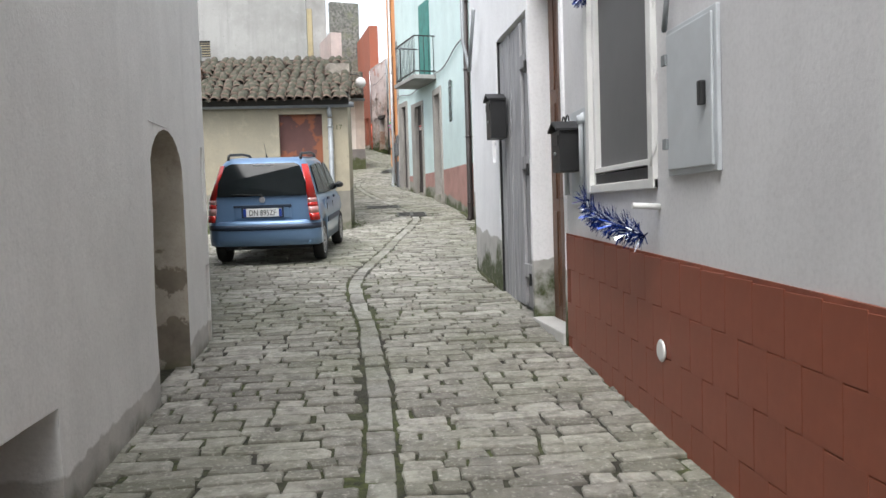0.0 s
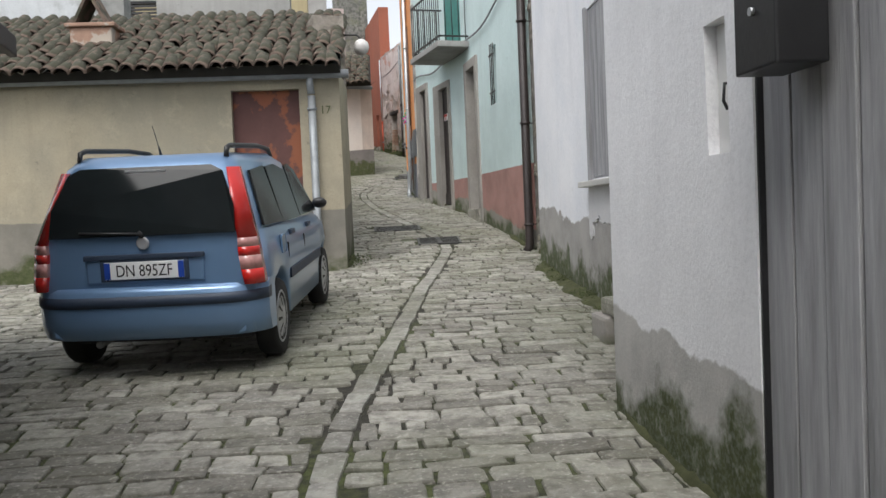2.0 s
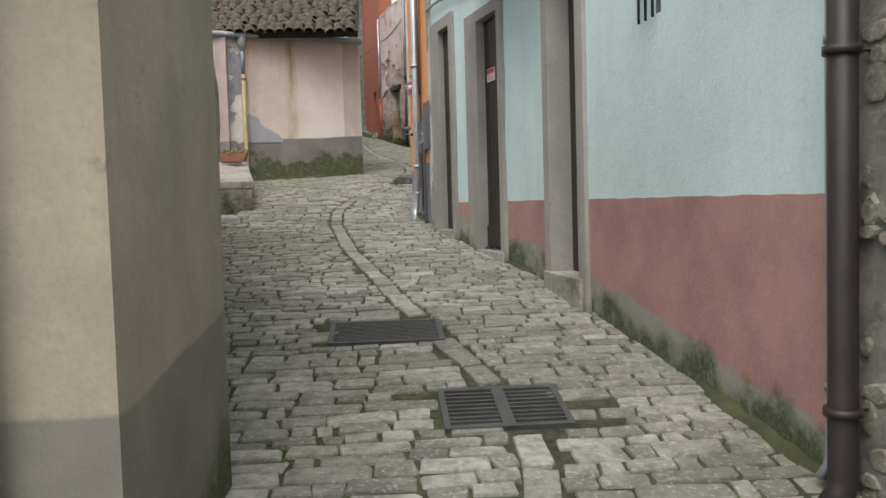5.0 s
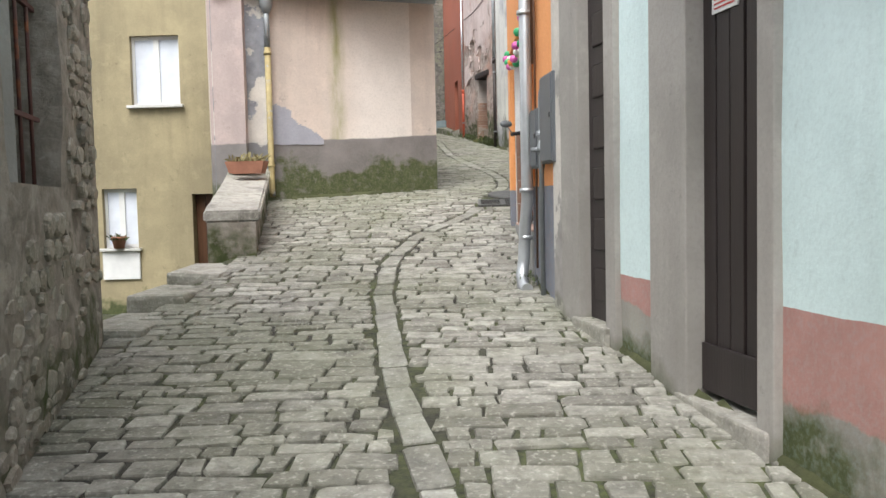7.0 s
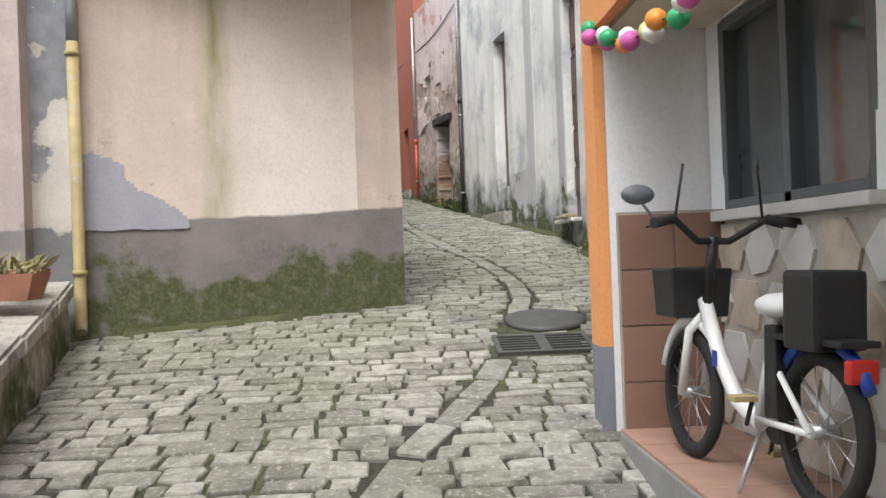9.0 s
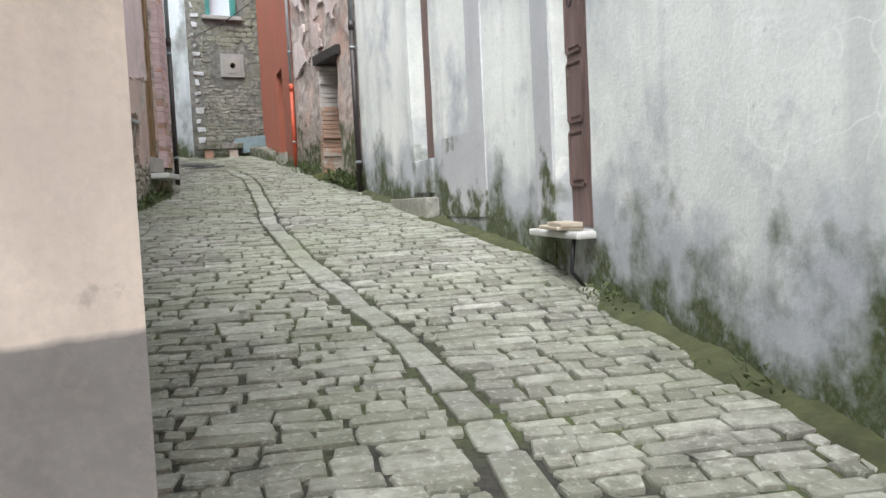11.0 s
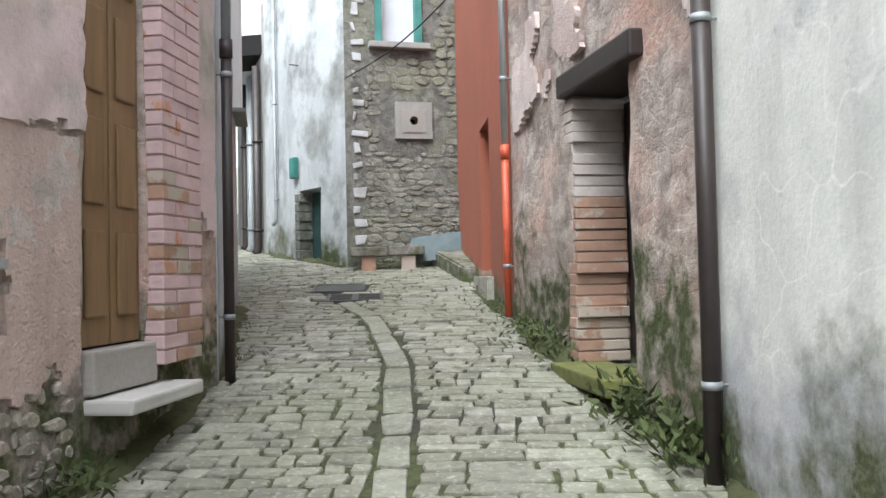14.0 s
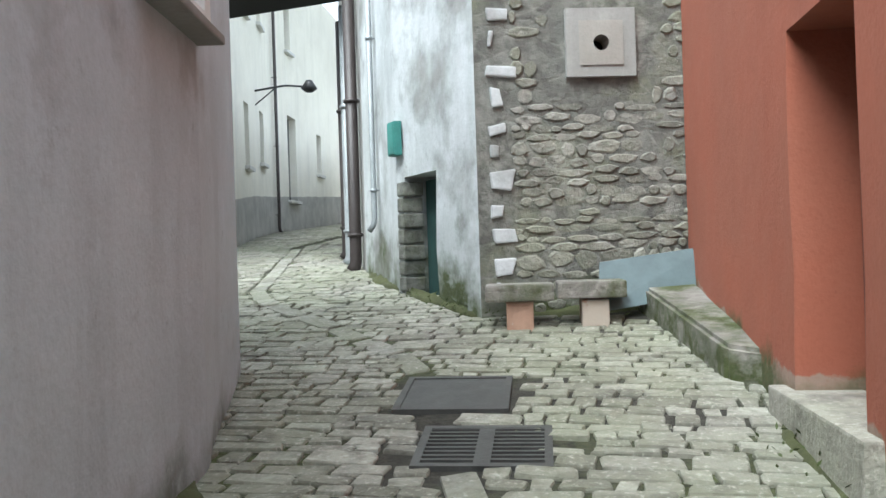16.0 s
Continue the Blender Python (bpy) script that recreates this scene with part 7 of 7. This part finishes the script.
rod(bm, (0, 0.8, 0.6), (0, 0.74, 0.86), 0.022, 8)
pipe_run(bm, ((-0.3, 0.62, 0.9), (-0.2, 0.68, 0.92), (-0.07, 0.74, 0.84), (0.07, 0.74, 0.84), (0.2, 0.68, 0.92), (0.3, 0.62, 0.9)), 0.014, 8)
part("handlebar", bm, M_BLACK, bk)
for sx in (-1, 1):
    bm = bmesh.new()
    rod(bm, (sx * 0.2, 0.68, 0.92), (sx * 0.32, 0.6, 0.9), 0.019, 8)
    part("grip", bm, M_RUBBER, bk)
    bm = bmesh.new()
    rod(bm, (sx * 0.19, 0.69, 0.92), (sx * 0.16, 0.68, 1.12), 0.006, 6)
    rod(bm, (sx * 0.2, 0.7, 0.91), (sx * 0.3, 0.72, 0.89), 0.005, 6)
    part("brake_lever", bm, M_BLACK, bk)
bm = bmesh.new()
lathe(bm, ((0.005, 0), (0.055, 0.004), (0.055, 0.018), (0.03, 0.028)), 16, "Y")
bm.transform(Matrix.Translation((-0.38, 0.6, 1.0)) @ Matrix.Diagonal((1.2, 1, 0.65, 1)))
rod(bm, (-0.3, 0.61, 0.9), (-0.37, 0.61, 0.98), 0.006, 6)
part("rear_mirror", bm, M_GREYPAINT, bk)
bm = solid((-0.12, 0.12, 0.84, 1.04, 0.55, 0.74), bevel=0.012)
for v in bm.verts:
    v.co.x *= 1 + (v.co.z - 0.54) * 0.8
part("basket", bm, M_BLACK, bk, "black mesh front basket")
bm = bmesh.new()
bmesh.ops.create_icosphere(bm, subdivisions=2, radius=1)
bm.transform(Matrix.Translation((0, 0.24, 0.62)) @ Matrix.Diagonal((0.085, 0.14, 0.045, 1)))
for v in bm.verts:
    v.co.x *= 1.25 - (v.co.y - 0.1) * 1.6
for f in bm.faces:
    f.smooth = True
part("saddle", bm, M_WHITEPAINT, bk, "white covered saddle")
part("battery", solid((-0.05, 0.05, 0.2, 0.28, 0.26, 0.56), bevel=0.01), M_BLACK, bk)
part("rear_carrier", solid((-0.07, 0.07, -0.2, 0.22, 0.52, 0.54), bevel=0.005), M_BLACK, bk)
part("rear_bag", solid((-0.1, 0.1, -0.1, 0.08, 0.5, 0.74), bevel=0.02), M_BLACK, bk, "black box on the carrier")
part("tail_lamp", solid((-0.05, 0.05, -0.22, -0.18, 0.42, 0.49), bevel=0.01), M_REDLAMP, bk)
bm = bmesh.new()
lathe(bm, ((0.07, 0.05), (0.075, 0.06), (0.02, 0.062)), 16, "X", (0, 0.38, 0.22))
rod(bm, (0.06, 0.38, 0.22), (0.08, 0.46, 0.1), 0.009, 6)
rod(bm, (-0.06, 0.38, 0.22), (-0.08, 0.3, 0.32), 0.009, 6)
part("crank", bm, M_BLACK, bk)
for x, y, z in ((0.12, 0.46, 0.1), (-0.12, 0.3, 0.32)):
    part("pedal", solid((x - 0.045, x + 0.045, y - 0.03, y + 0.03, z - 0.01, z + 0.01), bevel=0.004), M_PIPEYEL, bk)
bm = bmesh.new()
rod(bm, (-0.03, 0.34, 0.2), (-0.14, 0.3, 0.012), 0.009, 6)
part("kickstand", bm, M_GALV, bk)
part("blue_sticker", solid((-0.031, -0.029, 0.66, 0.7, 0.38, 0.44)), M_PLATEBLUE, bk)

# ---- setts, drain line, moss and weeds ----
L_Y = (-9, 6.5, 6.6, 11.3, 11.45, 15.4, 15.46, 16.6, 22.4, 24.8, 27.4, 27.6, 28.2, 31.2, 34, 37.6, 40.35, 41.6, 42.2, 44, 48.3, 51.9, 58)
L_X = (-1.2, -1.2, -1.6, -2.45, -5, -5, -0.25, -0.2, -1.55, -1.4, -1.85, -1.85, 0.05, -0.63, -1.3, -1.07, -1.85, -2.4, -5, -6, -6.1, -7.3, -8.2)
R_Y = (-9, 5.75, 9.7, 9.76, 15.3, 15.36, 16.3, 20.1, 23.05, 23.72, 26.02, 26.05, 31.3, 36.4, 39.15, 42.7, 42.76, 43.75, 45.04, 47.8, 57)
R_X = (1.42, 1.4, 1.3, 2.03, 2.03, 2.3, 2.13, 1.69, 1.0, 0.86, 0.86, 2.15, 1.93, 1.2, 0.5, 0, -1.35, -2.2, -2.95, -4.25, -7.0)
C_Y = (-9, 3.5, 4.8, 6.8, 8.0, 9.1, 10.05, 11.8, 14.2, 15.2, 16.75, 17.4, 19.5, 21.6, 23.5, 24.45, 25.48, 26.5, 27.2, 28.5, 29.3, 30.3, 31.25, 32.4, 34.2, 35.2, 37.0, 38.1, 38.7, 39.5, 41.8, 42.5, 43.3, 43.9, 48)
C_X = (0.0, 0.03, 0.05, -0.01, -0.1, -0.14, -0.04, 0.24, 0.57, 0.79, 1.05, 1.0, 0.53, 0.1, -0.15, -0.18, -0.02, 0.45, 0.69, 0.95, 0.95, 0.82, 0.62, 0.4, 0.16, 0.1, -0.05, -0.19, -0.36, -0.57, -1.5, -2.2, -3.1, -3.5, -5)


def sett(vs, fs, cx, cy, w, d, rnd, turn=0.0, lift=0.0):
    """One sett: an eight-cornered stone with a worn, slightly domed and tilted top."""
    base = len(vs)
    ch = min(w, d) * rnd.uniform(0.05, 0.16)
    o = [(-w / 2 + ch, -d / 2), (w / 2 - ch, -d / 2), (w / 2, -d / 2 + ch), (w / 2, d / 2 - ch), (w / 2 - ch, d / 2), (-w / 2 + ch, d / 2), (-w / 2, d / 2 - ch), (-w / 2, -d / 2 + ch)]
    o = [(x + rnd.uniform(-0.011, 0.011), y + rnd.uniform(-0.009, 0.009)) for x, y in o]
    ct, st = math.cos(turn), math.sin(turn)
    h = 0.015 + rnd.uniform(-0.005, 0.005) + lift
    tx, ty = rnd.uniform(-0.035, 0.035), rnd.uniform(-0.035, 0.035)
    for k, dz in ((1.0, -0.06), (0.985, -0.007), (0.93, 0.0)):
        for x, y in o:
            X, Y = cx + (x * ct - y * st) * k, cy + (x * st + y * ct) * k
            vs.append((X, Y, lane(Y) + h + dz + (x * tx + y * ty if dz > -0.05 else 0)))
    for r in (0, 8):
        for k in range(8):
            fs.append((base + r + k, base + r + (k + 1) % 8, base + r + 8 + (k + 1) % 8, base + r + 8 + k))
    fs.append(tuple(base + 16 + k for k in range(8)))


def blocked(x, y, w, d):
    if any(abs(x - gx) < gw / 2 + w / 2 - 0.07 and abs(y - gy) < gd / 2 + d / 2 - 0.05 for gx, gy, gw, gd, _, _ in GRATES):
        return True
    return (x - 0.96) ** 2 + (y - 27.66) ** 2 < (0.25 + w * 0.2) ** 2


rnd = random.Random(21)
singles, vs, fs = [], [], []
y = -3.0
while y < 57:
    dep = rnd.uniform(0.085, 0.15) * (1.2 if y < 12 else 1.0 if y < 26 else 0.82)
    yc = y + dep / 2
    for_left = float(np.interp(yc, L_Y, L_X)) - 0.1
    right = float(np.interp(yc, R_Y, R_X)) + 0.1
    x = for_left
    while x < right:
        w = rnd.choice((0.11, 0.16, 0.2, 0.24, 0.3, 0.36)) * rnd.uniform(0.85, 1.15) * (1.1 if y < 12 else 0.95 if y < 26 else 0.8)
        wob = 0.05 * math.sin(x * 1.3 + y * 0.35)
        cx, cy = x + w / 2, yc + wob
        c = float(np.interp(cy, C_Y, C_X))
        lo, hi = cx - w / 2, cx + w / 2
        if lo < c + 0.085 and hi > c - 0.085:
            if cx < c:
                hi = c - 0.085
            else:
                lo = c + 0.085
        x += w
        if hi - lo < 0.06 or blocked((lo + hi) / 2, cy, hi - lo, dep):
            continue
        args = ((lo + hi) / 2, cy, hi - lo - rnd.uniform(0.006, 0.02), dep - rnd.uniform(0.005, 0.022), rnd, rnd.uniform(-0.05, 0.05))
        if 3.6 < cy < 9.5 and -1.15 < cx < 1.3 and len(singles) < 290:
            v1, f1 = [], []
            sett(v1, f1, *args)
            singles.append((v1, f1))
        else:
            sett(vs, fs, *args)
    y += dep
kv, kf = [], []
y = -3.0
while y < 47.5:
    ln = rnd.uniform(0.22, 0.42)
    c0, c1 = np.interp(y, C_Y, C_X), np.interp(y + ln, C_Y, C_X)
    sl = math.hypot(c1 - c0, ln)
    if not blocked((c0 + c1) / 2, y + ln / 2, 0.12, ln):
        sett(kv, kf, (c0 + c1) / 2, y + ln / 2, 0.135, sl - 0.02, rnd, -math.atan2(c1 - c0, ln), 0.0)
    y += ln
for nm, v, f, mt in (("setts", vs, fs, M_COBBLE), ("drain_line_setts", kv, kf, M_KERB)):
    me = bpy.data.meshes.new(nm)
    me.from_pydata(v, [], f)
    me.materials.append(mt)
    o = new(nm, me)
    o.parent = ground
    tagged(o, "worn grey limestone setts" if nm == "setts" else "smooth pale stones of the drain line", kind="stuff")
for v, f in singles:
    me = bpy.data.meshes.new("sett")
    me.from_pydata(v, [], f)
    me.materials.append(M_COBBLE)
    o = new("sett", me)
    o.parent = ground

def rubble_stones(name, face, s0, s1, z0, z1, holes, material, share, label, size=1.0, proud=1.0):
    """Irregular wall stones, bedded in the mortar and standing slightly proud of it."""
    rn = random.Random(int(s1 * 100) + int(z0 * 10))
    v, f = [], []
    z = z0
    while z < z1:
        hh = rn.uniform(0.05, 0.14) * size
        s = s0 + rn.uniform(0, 0.1)
        while s < s1 - 0.05:
            w = min(rn.uniform(0.07, 0.26) * size, s1 - s)
            cs, cz = s + w / 2, z + hh / 2 + rn.uniform(-0.015, 0.015)
            clear = not any(a - w / 2 - 0.03 < cs < b + w / 2 + 0.03 and c - hh / 2 - 0.03 < cz < d + hh / 2 + 0.03 for a, b, c, d in holes)
            s += w
            if not clear or rn.random() > share * (0.55 + 1.1 * abs(noise.noise((cs * 1.5, cz * 1.5, 4)))):
                continue
            base, k = len(v), 8
            rad = [rn.uniform(0.7, 1.02) for _ in range(k)]
            for sc, dd in ((1.0, -0.035), (0.95, 0.004 * proud), (0.74, (0.01 + rn.uniform(-0.006, 0.006)) * proud)):
                for i in range(k):
                    a = i * math.tau / k + 0.39
                    ca, sa = math.cos(a), math.sin(a)
                    q = rad[i] * sc / max(abs(ca), abs(sa)) ** 0.8
                    v.append(tuple(face.at(cs + ca * q * (w - 0.004) / 1.75, dd, cz + sa * q * (hh - 0.004) / 1.75)))
            for r in (0, 8):
                for i in range(k):
                    f.append((base + r + i, base + r + (i + 1) % k, base + r + 8 + (i + 1) % k, base + r + 8 + i))
            f.append(tuple(base + 16 + i for i in range(k)))
        z += hh
    me = bpy.data.meshes.new(name)
    me.from_pydata(v, [], f)
    me.materials.append(material)
    b2 = bmesh.new()
    b2.from_mesh(me)
    bmesh.ops.recalc_face_normals(b2, faces=b2.faces)
    b2.to_mesh(me)
    b2.free()
    o = new(name, me)
    o.parent = face.ob
    tagged(o, label, kind="stuff")


rubble_stones("wall_stones", F14, 0.0, 1.25, 4.5, 9.0, [(0.4, 0.92, 6.1, 6.7), (0.5, 1.15, 7.2, 8.3)], M_RUBBLESTONE, 1.15, "rough grey stones of the end wall", 0.85)
rubble_stones("wall_stones", F39, 0.0, 2.3, 3.45, 5.3, [(0.15, 0.8, 3.4, 5.05), (1.3, 1.86, 4.28, 4.68)], M_PINKSTONE, 1.0, "small pinkish stones laid bare by fallen render", 0.5, 1.2)
rubble_stones("wall_stones", F4, 0.05, 0.95, 0.9, 4.5, [], M_BROWNSTONE, 0.9, "rough grey stones of the narrow wall strip", 1.2, 1.6)
rubble_stones("wall_stones", F34, 0.3, 5.95, 1.0, 4.2, [(4.2, 5.25, 2.7, 4.0)], M_BROWNSTONE, 0.8, "rough brown stones of the rubble house", 0.9, 1.4)


def coat(name, face, s0, s1, z0, z1, keep, thick, material, label, step=0.03, jag=0.6):
    """A layer of render on a wall, with a ragged edge where it has fallen away; keep(s, z) says where it still holds."""
    bm = bmesh.new()
    ns, nz = int((s1 - s0) / step), int((z1 - z0) / step)
    held = {(i, j) for i in range(ns) for j in range(nz) if keep(s0 + (i + 0.5) * step, z0 + (j + 0.5) * step)}
    made = {}

    def vert(i, j, up):
        if (i, j, up) not in made:
            s, z = s0 + i * step, z0 + j * step
            q = Vector((s * 19, z * 19, 0.3))
            d = (thick * (1 + 0.25 * noise.noise(q * 0.3)) if up else -0.06)
            made[i, j, up] = bm.verts.new(face.at(s + noise.noise(q) * step * jag, d, z + noise.noise(q + Vector((7, 3, 1))) * step * jag))
        return made[i, j, up]
    for i, j in held:
        bm.faces.new([vert(*c, 1) for c in ((i, j), (i + 1, j), (i + 1, j + 1), (i, j + 1))]).smooth = True
        for di, dj, a, b in ((-1, 0, (i, j), (i, j + 1)), (1, 0, (i + 1, j), (i + 1, j + 1)), (0, -1, (i, j), (i + 1, j)), (0, 1, (i, j + 1), (i + 1, j + 1))):
            if (i + di, j + dj) not in held:
                bm.faces.new((vert(*a, 1), vert(*b, 1), vert(*b, 0), vert(*a, 0)))
    bmesh.ops.recalc_face_normals(bm, faces=bm.faces)
    for e in bm.edges:
        if len(e.link_faces) == 2 and e.calc_face_angle() > 0.8:
            e.smooth = False
    return grade(lone(name, bm, material, label, "render", kind="structure"))


def ragged(s, z, a=0.06):
    return a * (noise.noise((s * 3, z * 3, 2)) + 0.6 * noise.noise((s * 11, z * 11, 5)))


def pink_coat(s, z):
    edge = np.interp(s, (0.0, 0.75, 0.85, 1.06, 1.2, 1.37, 1.47, 2.3), (4.95, 4.98, 5.27, 5.3, 5.24, 5.26, 5.09, 5.14))
    return z > edge + ragged(s, z, 0.05)


coat("pink_render_coat", F39, 0.0, 2.34, 4.9, 7.95, pink_coat, 0.035, M_OLDPINK, "faded pink render ending in a broken edge over rubble")
coat("rough_render_coat", F39, 1.42, 2.34, 4.0, 5.16, lambda s, z: (s > 1.88 + ragged(s, z, 0.1) or (z > 4.72 + ragged(s, z) and s > 1.5 + ragged(s, z, 0.1))) and z < 5.1 + ragged(s, z, 0.03) and z > 4.2 + ragged(s, z, 0.15), 0.022, M_ROUGHRED, "rough reddish render left beside the window hole")
coat("pilaster_render", F39, 3.24, 3.57, 4.05, 7.9, lambda s, z: z > 4.9 + ragged(s, z, 0.5), 0.03, M_OLDPINK, "pink render hanging on beside the brick pier")
coat("ruin_plaster", F12, 0.02, 2.68, 4.9, 7.9, lambda s, z: noise.noise((s * 1.5 + 3, z * 1.5, 8)) + 0.25 * noise.noise((s * 6, z * 6, 2)) + 0.5 * (z - 6.1) > 0.05 and not (0.55 < s < 1.75 and z < 5.75) and not (1.7 < s < 2.06 and 6.0 < z < 6.55), 0.024, M_RUINCOAT, "whitish and red remains of plaster on the ruined wall")
coat("fresh_white_render", F3, 1.8, 3.2, 1.3, 1.9, lambda s, z: z > 1.53 + ragged(s, z, 0.06) - (0.12 if s > 3.05 else 0), 0.012, M_WHITE1, "fresh white render under the shuttered window")
coat("cement_repair", F10, dB + 0.02, dB + 0.36, 3.3, 7.9, lambda s, z: True, 0.012, M_REPAIR, "grey cement repair beside the old double door", 0.05, 0.15)
coat("cement_repair", F11, 0.75, 1.72, 3.55, 7.9, lambda s, z: s < 1.06 or z < 4.2, 0.01, M_REPAIR, "smooth grey cement repair on the pale wall", 0.05, 0.15)
coat("slate_patch", F36, 0.62, 1.35, 3.38, 3.96, lambda s, z: z < 3.82 - 0.75 * max(0, s - 0.75) + ragged(s, z, 0.12) and s < 1.3, 0.008, M_SLATE, "blue-grey undercoat bared beside the ochre pipe", 0.02)

M_MOSS = simple("damp_moss", (0.075, 0.082, 0.032), 0.95, var=0.35, scale=7, bumps=0.6)


def moss_strip(name, face, s0, s1, width, label):
    """A ragged cushion of moss and dirt along the foot of a wall."""
    bm = bmesh.new()
    k = int((s1 - s0) / 0.06)
    prev = None
    for i in range(k + 1):
        s = s0 + (s1 - s0) * i / k
        w = width * (0.45 + 0.9 * abs(noise.noise((s * 1.8, width * 7, 3.1)))) * min(1, i / 5, (k - i) / 5) + 0.01
        row = []
        for j in range(6):
            d = w * j / 5
            p = face.at(s, d - 0.02, 0)
            h = (0.075 if j == 0 else 0.05 * (1 - j / 5) + 0.012) * (0.5 + 0.9 * abs(noise.noise((p.x * 9, p.y * 9, 1)))) + 0.012
            row.append(bm.verts.new((p.x, p.y, ground_z(p.x, p.y) + (h if j < 5 else -0.01))))
        if prev:
            for j in range(5):
                bm.faces.new((prev[j], prev[j + 1], row[j + 1], row[j])).smooth = True
        prev = row
    lone(name, bm, M_MOSS, label, "moss", kind="stuff")


def weeds(name, face, s0, s1, n, tall, label, spread=0.1):
    bm = bmesh.new()
    rnd = random.Random(int(s0 * 10) + n)
    clumps = [rnd.uniform(s0, s1) for _ in range(max(3, n // 40))]
    for _ in range(n):
        s = rnd.choice(clumps) + rnd.gauss(0, 0.1)
        p = face.at(s, abs(rnd.gauss(0, spread)) + 0.01)
        p.z = ground_z(p.x, p.y) + 0.02 + rnd.random() * tall * 0.5
        d = Vector((rnd.gauss(0, 0.7), rnd.gauss(0, 0.7), rnd.uniform(0.2, 1))).normalized() * tall * rnd.uniform(0.12, 0.38)
        e = d.cross(Vector((rnd.random() - 0.5, rnd.random() - 0.5, 0.3))).normalized() * tall * 0.04
        q = [bm.verts.new(v) for v in (p, p + d * 0.45 + e, p + d, p + d * 0.45 - e)]
        bm.faces.new(q)
    lone(name, bm, M_LEAF, label, "weeds", kind="stuff")


MS = "moss and dirt along the foot of the wall"
for fc, a, b, w in ((F2, 2.6, 3.9, 0.07), (F3, 2.4, 5.5, 0.3), (F4, 0, 0.95, 0.2), (F5, 0, 1.2, 0.12), (F7, 0.2, 0.9, 0.14), (F10, 1.0, 4.9, 0.2), (F11, 0, 5.1, 0.2), (F12, 0, 2.7, 0.2), (F13, 0, 2.0, 0.2), (F14, 0, 1.3, 0.12), (F15, 0.0, 1.3, 0.12), (F33, 0, 1.1, 0.12), (F36, 0.6, 2.1, 0.14), (F37, 0.2, 2.9, 0.1), (F38, 0, 2.7, 0.22), (F39, 0, 3.5, 0.18), (F40, 0, 2.7, 0.16), (F16, 0, 1.4, 0.15), (F6, 0, 2.9, 0.06)):
    moss_strip("moss_edge", fc, a, min(b, fc.length), w, MS)
for fc, a, b, n, t in ((F3, 2.3, 5.4, 420, 0.12), (F33, 0.0, 1.1, 160, 0.14), (F7, 0.3, 0.9, 160, 0.12), (F12, 0.05, 0.75, 420, 0.3), (F12, 1.6, 2.6, 360, 0.22), (F39, 1.0, 2.3, 320, 0.22), (F40, 0.3, 2.6, 120, 0.1), (F10, 3.0, 4.8, 120, 0.15), (F14, 0.2, 1.3, 150, 0.12), (F13, 0.2, 1.6, 160, 0.14), (F15, 0.1, 1.2, 90, 0.12)):
    weeds("weeds", fc, a, b, n, t, "small green weeds at the foot of the wall")
